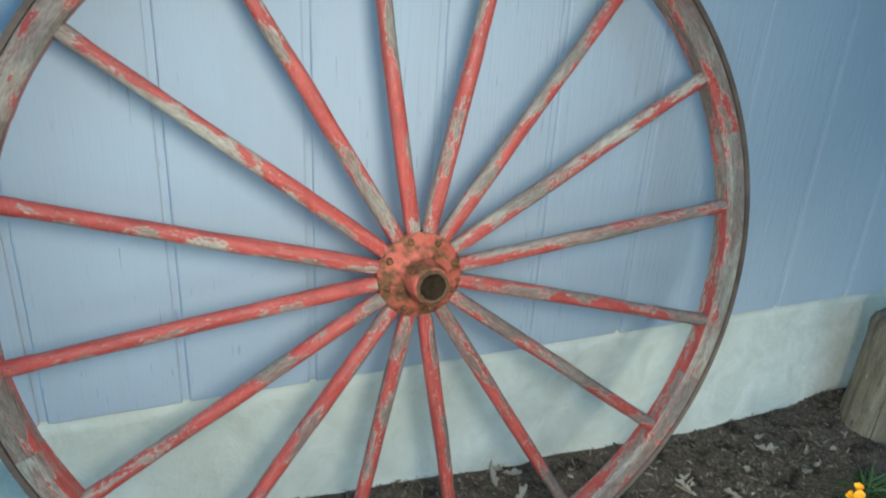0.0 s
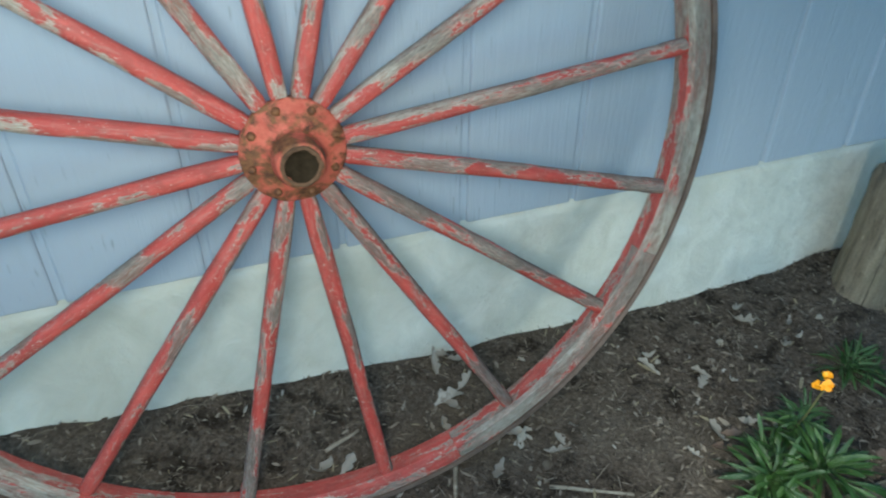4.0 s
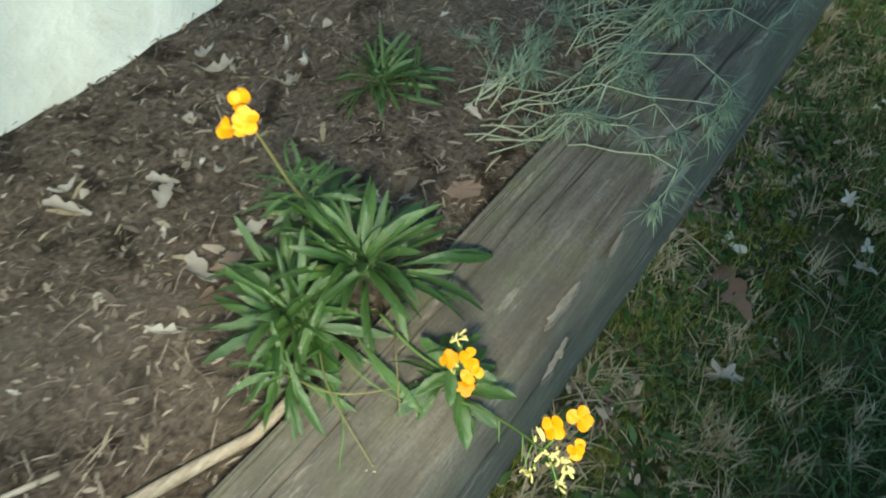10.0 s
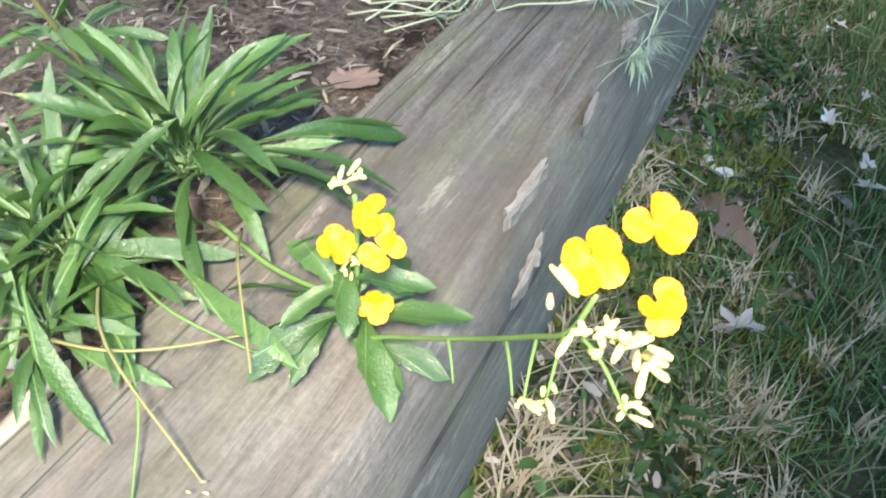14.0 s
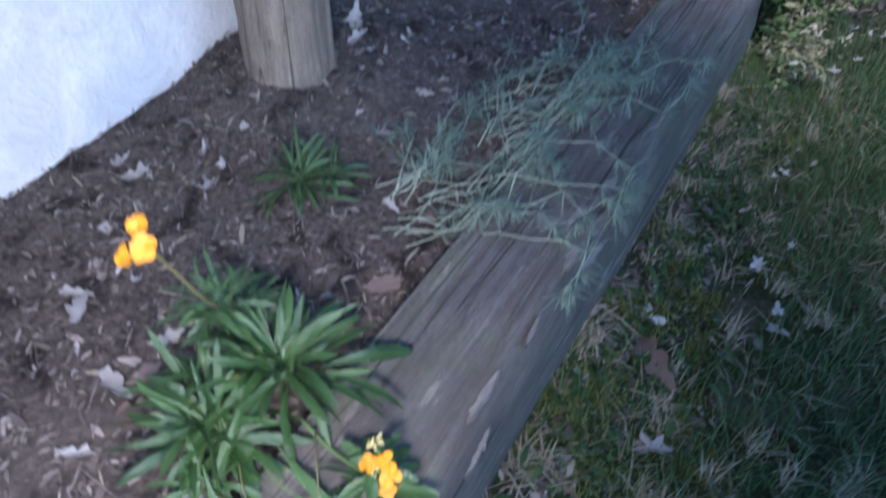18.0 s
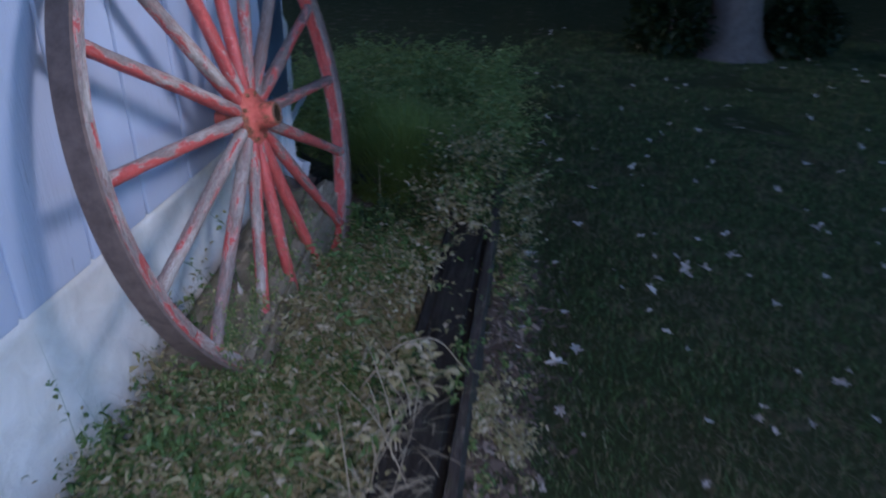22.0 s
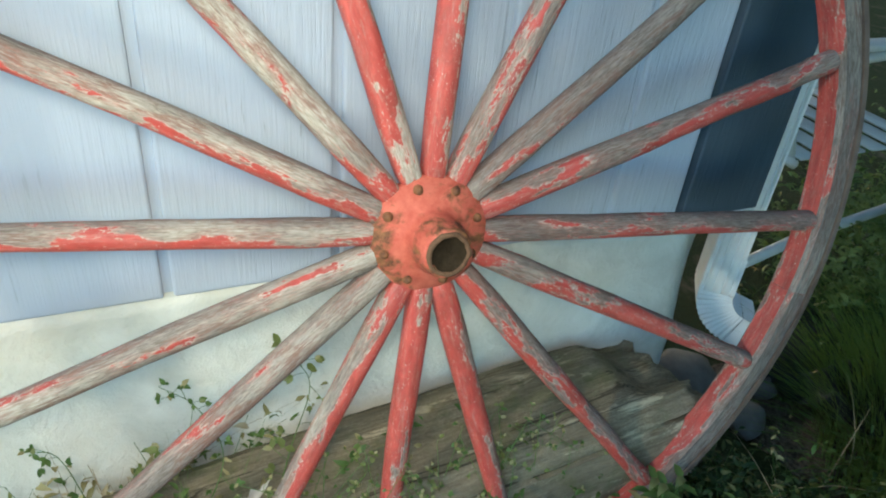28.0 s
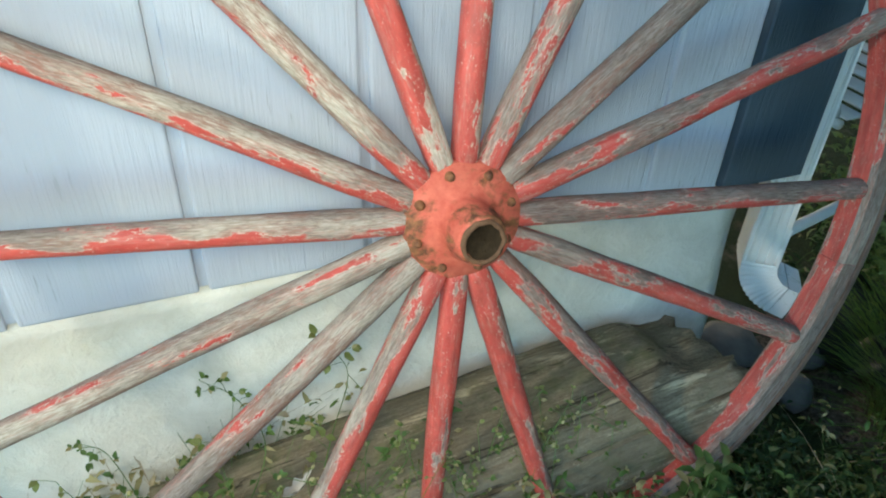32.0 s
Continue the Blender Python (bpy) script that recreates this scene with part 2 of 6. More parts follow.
def siding_paint(name, base):
    """Flat house paint over rough-sawn plywood with checks along the grain."""
    m, nt, b = mat(name, 0.68, 0, 0.3)
    n = Net(nt)
    v = n.coords((1, 1, 0.035))
    g1, g2 = n.noise(v, 120, 6, 0.7, 0.3), n.noise(v, 420, 3, 0.6)
    blot = n.noise(n.coords((1, 1, 0.4), world=True, shift=False), 3.1, 5, 0.6)
    col = n.mix(n.band(blot, 0.3, 0.75), tuple(c * 0.93 for c in base), tuple(min(1, c * 1.05) for c in base))
    col = n.mix(n.band(g1, 0.62, 0.8), col, tuple(c * 0.9 for c in base))
    chk = n.noise(n.coords((1, 1, 0.07)), 230, 2, 0.5)
    col = n.mix(n.maths("MULTIPLY", n.band(chk, 0.68, 0.72), n.band(blot, 0.46, 0.58)), col, tuple(c * 0.74 for c in base))
    drip = n.noise(n.coords((1, 1, 0.12), world=True, shift=False), 13, 5, 0.65)
    col = n.mix(n.maths("MULTIPLY", n.band(drip, 0.56, 0.72), 0.35), col, (base[0] * 0.86, base[1] * 0.88, base[2] * 0.8))
    nt.links.new(col, b.inputs["Base Color"])
    nt.links.new(n.bump(n.maths("ADD", n.maths("MULTIPLY", g1, 0.7), n.maths("MULTIPLY", g2, 0.3)), 0.85, 0.0028), b.inputs["Normal"])
    return m


def plain(name, base, rough=0.7, var=0.25, scale=30, bump=0.3, spec=0.3, world=False, metal=0.0):
    m, nt, b = mat(name, rough, metal, spec)
    n = Net(nt)
    v = n.coords(world=world, shift=not world)
    a, c = n.noise(v, scale, 6, 0.65), n.noise(v, scale * 0.13, 4, 0.55)
    lo, hi = tuple(x * (1 - var) for x in base), tuple(min(1, x * (1 + var)) for x in base)
    nt.links.new(n.mix(n.band(n.maths("ADD", n.maths("MULTIPLY", a, 0.5), n.maths("MULTIPLY", c, 0.5)), 0.32, 0.68), lo, hi), b.inputs["Base Color"])
    nt.links.new(n.bump(a, bump, 0.003), b.inputs["Normal"])
    return m


def foliage(name, a, b_, tip=None, rough=0.55, thin=0.35, per_object=False):
    """Leaf colour that varies from leaf to leaf; some light passes through."""
    m, nt, b = mat(name, rough, 0, 0.35)
    n = Net(nt)
    r = n.rand() if per_object else n.island()
    lump = n.band(n.noise(n.coords(world=True, shift=False), 17, 3, 0.6), 0.36, 0.64)
    col = n.mix(r if per_object else n.maths("ADD", n.maths("MULTIPLY", r, 0.4), n.maths("MULTIPLY", lump, 0.6)), a, b_)
    if tip:
        col = n.mix(n.band(n.maths("FRACT", n.maths("MULTIPLY", r, 7.13)), 0.75, 0.8), col, tip)
    col = n.mix(n.maths("MULTIPLY", n.noise(n.coords(world=True, shift=False), 90, 4, 0.6), 0.45), col, tuple(c * 0.55 for c in a))
    nt.links.new(col, b.inputs["Base Color"])
    t = n.node("ShaderNodeBsdfTranslucent", Color=col)
    mx = n.node("ShaderNodeMixShader", i0=thin, i1=b.outputs[0], i2=t.outputs[0])
    nt.links.new(mx.outputs[0], nt.nodes["Material Output"].inputs["Surface"])
    return m


def strap_leaf_mat():
    """A wallflower leaf: pale midrib, faint side veins, mottled green and a waxy sheen."""
    m, nt, b = mat("wallflower_leaf", 0.38, 0, 0.85)
    n = Net(nt)
    p = n.node("ShaderNodeSeparateXYZ", Vector=n.node("ShaderNodeTexCoord").outputs["Object"])
    across = n.maths("ABSOLUTE", p.outputs[1])
    col = n.mix(n.rand(), (0.026, 0.075, 0.015), (0.085, 0.18, 0.04))
    col = n.mix(n.maths("MULTIPLY", n.noise(n.coords((1, 2.5, 1)), 9, 5, 0.65), 0.7), col, (0.03, 0.075, 0.018))
    vein = n.maths("FRACT", n.maths("MULTIPLY", n.maths("SUBTRACT", p.outputs[0], n.maths("MULTIPLY", across, 1.3)), 15.0))
    col = n.mix(n.maths("MULTIPLY", n.band(vein, 0.16, 0.06), 0.05), col, (0.14, 0.25, 0.08))
    col = n.mix(n.maths("MULTIPLY", n.band(across, 0.005, 0.002), 0.55), col, (0.22, 0.34, 0.13))
    col = n.mix(n.maths("MULTIPLY", n.band(n.noise(n.coords(), 6, 3, 0.6), 0.66, 0.72), 0.5), col, (0.32, 0.30, 0.09))
    nt.links.new(col, b.inputs["Base Color"])
    nt.links.new(n.bump(n.noise(n.coords(), 30, 5, 0.65), 0.3, 0.012), b.inputs["Normal"])
    t = n.node("ShaderNodeBsdfTranslucent", Color=col)
    mx = n.node("ShaderNodeMixShader", i0=0.25, i1=b.outputs[0], i2=t.outputs[0])
    nt.links.new(mx.outputs[0], nt.nodes["Material Output"].inputs["Surface"])
    return m


def soil_mat():
    m, nt, b = mat("soil", 0.95, 0, 0.15)
    n = Net(nt)
    v = n.coords(shift=False, world=True)
    f, c, l = n.noise(v, 130, 6, 0.7), n.noise(v, 22, 5, 0.6), n.noise(v, 3.5, 4, 0.6)
    col = n.mix(n.band(f, 0.35, 0.68), (0.044, 0.034, 0.027), (0.215, 0.17, 0.132))
    col = n.mix(n.band(c, 0.5, 0.64), col, n.mix(f, (0.012, 0.009, 0.007), (0.05, 0.038, 0.028)))
    col = n.mix(n.maths("MULTIPLY", n.band(l, 0.46, 0.66), 0.6), col, n.mix(f, (0.09, 0.073, 0.056), (0.235, 0.19, 0.15)))
    nt.links.new(col, b.inputs["Base Color"])
    nt.links.new(n.bump(n.maths("ADD", f, c), 0.9, 0.01), b.inputs["Normal"])
    return m


def lawn_mat():
    m, nt, b = mat("turf", 0.95, 0, 0.15)
    n = Net(nt)
    v = n.coords(shift=False, world=True)
    f, c, l = n.noise(v, 160, 6, 0.7), n.noise(v, 9, 5, 0.65), n.noise(v, 1.1, 4, 0.6)
    col = n.mix(n.band(f, 0.35, 0.68), (0.022, 0.032, 0.013), (0.06, 0.08, 0.03))
    col = n.mix(n.band(c, 0.55, 0.72), col, n.mix(f, (0.07, 0.06, 0.04), (0.23, 0.19, 0.13)))
    col = n.mix(n.maths("MULTIPLY", n.band(l, 0.45, 0.7), 0.5), col, (0.035, 0.05, 0.018))
    nt.links.new(col, b.inputs["Base Color"])
    nt.links.new(n.bump(n.maths("ADD", f, c), 0.9, 0.012), b.inputs["Normal"])
    return m


def concrete_mat():
    m, nt, b = mat("foundation_parging", 0.85, 0, 0.25)
    n = Net(nt)
    v = n.coords(shift=False, world=True)
    f, c, l = n.noise(v, 120, 6, 0.7), n.noise(v, 14, 6, 0.62, 0.5), n.noise(v, 2.3, 4, 0.6)
    col = n.mix(n.band(c, 0.35, 0.7), (0.61, 0.61, 0.545), (0.77, 0.77, 0.71))
    col = n.mix(n.maths("MULTIPLY", n.band(l, 0.42, 0.62), 0.75), col, n.mix(c, (0.55, 0.545, 0.45), (0.69, 0.68, 0.60)))
    col = n.mix(n.maths("MULTIPLY", n.band(f, 0.66, 0.76), 0.45), col, (0.36, 0.35, 0.3))
    nt.links.new(col, b.inputs["Base Color"])
    nt.links.new(n.bump(n.maths("ADD", n.maths("MULTIPLY", c, 1.6), n.maths("MULTIPLY", f, 0.5)), 0.55, 0.008), b.inputs["Normal"])
    return m


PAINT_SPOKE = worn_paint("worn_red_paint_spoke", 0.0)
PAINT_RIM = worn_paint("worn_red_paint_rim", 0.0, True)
RUST_HUB = rust_iron("rusty_red_iron", 0.495)
RUST_HUB_RED = rust_iron("painted_red_iron", 0.565)
RUST_DARK = rust_iron("bare_rusty_iron", 0.2)
TYRE = plain("dark_tyre_iron", (0.15, 0.105, 0.085), 0.75, 0.5, 40, 0.4)
SLEEPER = old_wood("weathered_sleeper", (0.075, 0.068, 0.058), (0.18, 0.163, 0.138), 0, 0.25, 2.4, 24)
SLEEPER_MOSS = old_wood("mossy_sleeper_edge", (0.088, 0.08, 0.064), (0.20, 0.182, 0.145), 0, 0.38, 2.4, 24)
FLAKE = old_wood("bleached_flake", (0.12, 0.108, 0.092), (0.26, 0.235, 0.20), 0, 0.0, 3.0)
SLEEPER_EDGE = old_wood("split_sleeper_edge", (0.022, 0.019, 0.016), (0.10, 0.085, 0.07), 0, 0.15, 2.0)
LIP = plain("crusted_iron_lip", (0.13, 0.07, 0.04), 0.85, 0.5, 140, 0.9)
SLEEPER_DARK = old_wood("dark_sleeper", (0.011, 0.009, 0.007), (0.042, 0.036, 0.029), 0, 0.08, 2.0)
BEAM = old_wood("rotten_beam", (0.13, 0.107, 0.072), (0.35, 0.297, 0.205), 0, 0.5, 4.2)
POST = old_wood("weathered_post", (0.12, 0.098, 0.074), (0.30, 0.25, 0.185), 2, 0.1, 0.9)
TWIG = old_wood("bleached_twig", (0.22, 0.18, 0.13), (0.5, 0.44, 0.36), 0)
SIDING = siding_paint("pale_blue_siding_paint", (0.445, 0.505, 0.59))
CORNER = siding_paint("slate_blue_corner_paint", (0.055, 0.085, 0.115))
CONCRETE = concrete_mat()
SOIL = soil_mat()
TURF = lawn_mat()
MULCH = foliage("mulch_slivers", (0.06, 0.047, 0.037), (0.19, 0.15, 0.117), (0.36, 0.30, 0.24), 0.9, 0.0)
GRASS = foliage("grass_blades", (0.045, 0.11, 0.033), (0.14, 0.215, 0.065), (0.26, 0.22, 0.125), 0.65)
DRY = foliage("dry_grass", (0.30, 0.25, 0.16), (0.58, 0.50, 0.35), None, 0.8)
STRAW = foliage("withered_grass", (0.12, 0.10, 0.06), (0.27, 0.225, 0.14), None, 0.8)
TALL = foliage("tall_grass", (0.08, 0.15, 0.035), (0.19, 0.28, 0.07), None, 0.6)
WEED = foliage("weed_leaves", (0.06, 0.135, 0.035), (0.20, 0.30, 0.09), (0.46, 0.40, 0.20), 0.55)
WEED_DRY = foliage("faded_weed_leaves", (0.21, 0.20, 0.085), (0.47, 0.41, 0.22), (0.60, 0.53, 0.37), 0.75)
STRAP = strap_leaf_mat()
SILVER = foliage("silvery_leaf", (0.20, 0.29, 0.19), (0.36, 0.45, 0.32), None, 0.7)
SPRIG = foliage("sprig_leaves", (0.14, 0.20, 0.055), (0.34, 0.37, 0.14), (0.55, 0.50, 0.27), 0.55)
STALK = plain("olive_stalk", (0.16, 0.15, 0.06), 0.7, 0.3, 60, 0.2)
STEM = plain("green_stem", (0.09, 0.165, 0.042), 0.6, 0.25, 60, 0.2)
PETAL = foliage("yellow_petal", (0.78, 0.28, 0.006), (0.84, 0.40, 0.01), None, 0.55, 0.35)
BUD = foliage("pale_bud", (0.58, 0.53, 0.17), (0.72, 0.64, 0.30), None, 0.6, 0.3)
WHITE_LEAF = foliage("bleached_dead_leaf", (0.40, 0.36, 0.31), (0.64, 0.60, 0.54), None, 0.8, 0.25, True)
BROWN_LEAF = foliage("brown_dead_leaf", (0.19, 0.125, 0.095), (0.31, 0.22, 0.17), None, 0.8, 0.2, True)
VINYL = plain("white_painted_metal", (0.72, 0.73, 0.72), 0.42, 0.07, 20, 0.08, 0.45)
TUBE = plain("white_enamel_tube", (0.46, 0.46, 0.44), 0.4, 0.12, 25, 0.1, 0.45)
PLASTIC = plain("black_sheet", (0.018, 0.02, 0.022), 0.5, 0.3, 25, 0.3)
STONE = plain("grey_stone", (0.14, 0.125, 0.11), 0.9, 0.35, 35, 0.6)
BARK = plain("tree_bark", (0.13, 0.11, 0.10), 0.95, 0.4, 18, 0.9)
IVY = foliage("ivy_leaves", (0.012, 0.028, 0.012), (0.03, 0.055, 0.022), None, 0.5)
SCREW = plain("dark_screw", (0.03, 0.03, 0.03), 0.5, 0.2, 80, 0.1, 0.4, False, 0.6)
DIRT_SHADE = plain("dirt_and_inner_shade", (0.03, 0.021, 0.013), 1.0, 0.5, 120, 0.8, 0.02)


# ---------------------------------------------------------------- helpers of this scene
def part(name, bm, material, parent=None, label="", smooth=True):
    """Link a bmesh (or a mesh) as one object under a thing or a part."""
    if isinstance(bm, bmesh.types.BMesh):
        me = bpy.data.meshes.new(name)
        bm.to_mesh(me)
        bm.free()
        me.polygons.foreach_set("use_smooth", [smooth] * len(me.polygons))
        me.materials.append(material)
    else:
        me = bm
        if material and not me.materials:
            me.materials.append(material)
    ob = new(name, me)
    if parent:
        ob.parent = parent
    if label:
        tagged(ob, label)
    return ob


def thing(name, label, category, m=None, group="", kind=""):
    ob = new(name)
    ob.empty_display_size = 0.05
    if m is not None:
        ob.matrix_world = m
    return tagged(ob, label, category, group, kind)


def from_arrays(name, verts, faces, material, smooth=True):
    me = bpy.data.meshes.new(name)
    me.from_pydata(np.asarray(verts).tolist(), [], np.asarray(faces).tolist() if not isinstance(faces, list) else faces)
    me.polygons.foreach_set("use_smooth", [smooth] * len(me.polygons))
    me.materials.append(material)
    me.update()
    return me


def sharpen(bm, degrees=35):
    for e in bm.edges:
        if len(e.link_faces) == 2 and e.calc_face_angle(0) > radians(degrees):
            e.smooth = False


def box_bm(x0, x1, y0, y1, z0, z1, bevel=0.0, segs=2):
    bm = bmesh.new()
    bmesh.ops.create_cube(bm, size=1, matrix=Matrix.Translation(((x0 + x1) / 2, (y0 + y1) / 2, (z0 + z1) / 2)) @ Matrix.Diagonal((x1 - x0, y1 - y0, z1 - z0, 1)))
    if bevel:
        bmesh.ops.bevel(bm, geom=bm.edges[:], offset=bevel, segments=segs, affect="EDGES", profile=0.5)
    sharpen(bm)
    return bm


def lathe_bm(profile, n=48):
    """Turn a profile of (radius, height) round the z axis."""
    bm = bmesh.new()
    rings = [[bm.verts.new((r * math.cos(2 * math.pi * k / n), r * math.sin(2 * math.pi * k / n), h)) for k in range(n)] for r, h in profile]
    for a, b in zip(rings, rings[1:]):
        for k in range(n):
            bm.faces.new((a[k], a[(k + 1) % n], b[(k + 1) % n], b[k]))
    sharpen(bm, 30)
    return bm


def tube_bm(points, radii, n=10, caps=True, flat=(1, 1)):
    """A tube along points; flat squeezes its section across two axes."""
    bm = bmesh.new()
    pts = [Vector(p) for p in points]
    if not hasattr(radii, "__len__"):
        radii = [radii] * len(pts)
    rings, side = [], None
    for i, p in enumerate(pts):
        d = (pts[min(i + 1, len(pts) - 1)] - pts[max(i - 1, 0)]).normalized()
        if side is None:
            side = d.cross(Vector((0, 0, 1)) if abs(d.z) < 0.9 else Vector((0, 1, 0))).normalized()
        side = (side - d * side.dot(d)).normalized()
        up = side.cross(d)
        rings.append([bm.verts.new(p + radii[i] * (math.cos(2 * math.pi * k / n) * side * flat[0] + math.sin(2 * math.pi * k / n) * up * flat[1])) for k in range(n)])
    for a, b in zip(rings, rings[1:]):
        for k in range(n):
            bm.faces.new((a[k], a[(k + 1) % n], b[(k + 1) % n], b[k]))
    if caps:
        bm.faces.new(rings[0][::-1])
        bm.faces.new(rings[-1])
    sharpen(bm, 50)
    return bm


def roughen(bm, amount, size, seed=0.0, axis_scale=(1, 1, 1)):
    for v in bm.verts:
        q = Vector((v.co.x * axis_scale[0], v.co.y * axis_scale[1], v.co.z * axis_scale[2])) / size + Vector((seed, seed * 1.7, -seed))
        v.co += amount * noise.noise_vector(q)


# ---------------------------------------------------------------- the plan
WALL_Y = 1.08        # face of the siding
SIDING_Z = 0.25      # its lower edge
PITCH = 0.2032       # from groove to groove
SIDING_END = 4.868
FOUND_END = 4.93


def smooth01(v, a, b):
    v = min(max((v - a) / (b - a), 0), 1)
    return v * v * (3 - 2 * v)


WALL_SOIL = ((-9, 0.06), (0.3, 0.035), (0.8, 0.003), (1.3, -0.024), (1.65, -0.04), (2.0, -0.026), (2.4, -0.058), (2.62, -0.115), (2.8, -0.137), (3.1, -0.15), (99, -0.15))


def bed_height(x, y):
    """Height of the planting bed between the foundation and the sleepers."""
    for (x0, h0), (x1, h1) in zip(WALL_SOIL, WALL_SOIL[1:]):
        if x0 <= x <= x1:
            h = h0 + (h1 - h0) * smooth01(x, x0, x1)
            break
    h = h + (-0.058 - h) * 0.75 * smooth01(-y, -1.06, -0.88) * (1 - smooth01(x, 2.4, 2.9))
    h -= 0.012 * smooth01(-y, -0.66, -0.6)
    h += 0.062 * max(0.0, 1 - math.hypot(x - 1.97, (y - 0.94) * 1.3) / 0.3) ** 1.2
    return h + 0.011 * noise.noise((x * 7, y * 7, 0.3)) * smooth01(y, 0.58, 0.7) + 0.006 * noise.noise((x * 23, y * 23, 1.3))


def lawn_height(x, y):
    h = -0.29 - 0.03 * smooth01(x, 1.7, 3.5) - 0.02 * smooth01(-y, -0.3, 1.0)
    h += 0.075 * smooth01(y, 0.30, 0.46) * (1 - smooth01(x, 2.5, 3.2))
    h += 0.18 * smooth01(y, 0.22, 0.385) * smooth01(x, 2.9, 3.4) * (1 - smooth01(x, 5.0, 5.6))
    return h + 0.02 * noise.noise((x * 1.7, y * 1.7, 4.0)) + 0.008 * noise.noise((x * 8, y * 8, 2.0))


def grid_mesh(name, xs, ys, height, material):
    verts = [(x, y, height(x, y)) for y in ys for x in xs]
    w = len(xs)
    faces = [(j * w + i, j * w + i + 1, (j + 1) * w + i + 1, (j + 1) * w + i) for j in range(len(ys) - 1) for i in range(w - 1)]
    return from_arrays(name, verts, faces, material)


# ---------------------------------------------------------------- ground
def steps(a, b, d):
    n = max(1, round((b - a) / d))
    return [a + (b - a) * k / n for k in range(n + 1)]


def build_ground():
    xs = [-3000, -800, -200, -60, -20, -8, -4] + steps(-2, 9, 0.05) + [10, 12, 15, 20, 30, 60, 200, 800, 3000]
    ys = [-3000, -800, -200, -60, -20, -8, -4] + steps(-2.2, 1.2, 0.05) + [2, 3, 5, 9, 20, 60, 200, 800, 3000]
    ob = new("ground", grid_mesh("ground", xs, ys, lawn_height, TURF))
    tagged(ob, "dark evening lawn with moss and bare patches", "lawn", kind="structure")
    bed = new("planting_bed", grid_mesh("planting_bed", steps(-1.2, 5.6, 0.02), steps(0.5, 1.11, 0.02), bed_height, SOIL))
    tagged(bed, "raised bed of dark brown soil and bark mulch beside the house", "flower bed", kind="structure")


# ---------------------------------------------------------------- house wall
def build_wall():
    top = 2.9
    wall = thing("wall_north", "pale blue grooved plywood siding on a white parged foundation", "wall", kind="structure")
    grooves = [0.502 + PITCH * k for k in range(-10, 13)] + [4.127 + PITCH * k for k in range(-5, 4)]
    edges = [-1.9] + [g for g in grooves if g > -1.8] + [SIDING_END]
    g = 0.0055
    for i, (a, b) in enumerate(zip(edges, edges[1:])):
        a1, b1 = a + (g if i else 0), b - (g if b < SIDING_END else 0)
        z0 = SIDING_Z + 0.003 * noise.noise((i * 3.1, 0, 0))
        bm = box_bm(a1, b1, WALL_Y, WALL_Y + 0.016, z0, top, 0.0035, 2)
        part("siding_board", bm, SIDING, wall, smooth=False)
    part("siding_backing", box_bm(-1.9, SIDING_END, WALL_Y + 0.0065, WALL_Y + 0.03, SIDING_Z + 0.004, top), SIDING, wall, smooth=False)
    # foundation, slightly proud below and hand parged
    xs, zs = steps(-1.9, FOUND_END, 0.025), steps(-0.45, SIDING_Z - 0.001, 0.025)
    fy = lambda x, z: WALL_Y + 0.004 - 0.016 * smooth01(z, 0.2, -0.1) + 0.0075 * noise.noise((x * 5, z * 7, 2.0)) + 0.003 * noise.noise((x * 19, z * 19, 5.0))
    verts = [(x, fy(x, z), z) for z in zs for x in xs]
    w = len(xs)
    faces = [(j * w + i, j * w + i + 1, (j + 1) * w + i + 1, (j + 1) * w + i) for j in range(len(zs) - 1) for i in range(w - 1)]
    base = len(verts)
    back = 1.4
    top_row = (len(zs) - 1) * w
    verts += [(x, back, zs[-1]) for x in xs]
    faces += [(top_row + i, top_row + i + 1, base + i + 1, base + i) for i in range(w - 1)]
    side = len(verts)
    verts += [(FOUND_END, back, z) for z in zs]
    faces += [(j * w + w - 1, side + j, side + j + 1, (j + 1) * w + w - 1) for j in range(len(zs) - 1)]
    part("foundation", from_arrays("foundation", verts, faces, CONCRETE), None, wall, "white parged concrete foundation, hand trowelled")
    part("corner_board", box_bm(SIDING_END + 0.002, 5.023, WALL_Y - 0.012, WALL_Y + 0.03, SIDING_Z + 0.006, top, 0.002, 1), CORNER, wall, "slate blue corner board", smooth=False)
    part("end_wall", box_bm(4.9, 4.925, WALL_Y + 0.032, 6.0, SIDING_Z, top, 0.002, 1), CORNER, wall, smooth=False)
    part("end_foundation", box_bm(4.6, FOUND_END - 0.004, 1.41, 6.0, -0.45, SIDING_Z), CONCRETE, wall, smooth=False)

    # the sides of the house that the walk never sees, and its flat roof
    for name, label, dims in (("wall_west", "plain pale blue end wall of the house", (-1.93, -1.905, WALL_Y, 6.0, -0.45, top)), ("wall_back", "plain pale blue back wall of the house", (-1.905, 4.925, 6.004, 6.03, -0.45, top))):
        tagged(part(name, box_bm(*dims, 0.002, 1), SIDING, smooth=False), label, "wall", kind="structure")
    roof = part("roof", box_bm(-1.96, 5.03, WALL_Y - 0.01, 6.05, top + 0.004, top + 0.10, 0.006, 1), plain("roof_felt", (0.06, 0.06, 0.062), 0.9, 0.3, 30, 0.4), smooth=False)
    tagged(roof, "plain dark flat roof of the house", "roof", kind="structure")


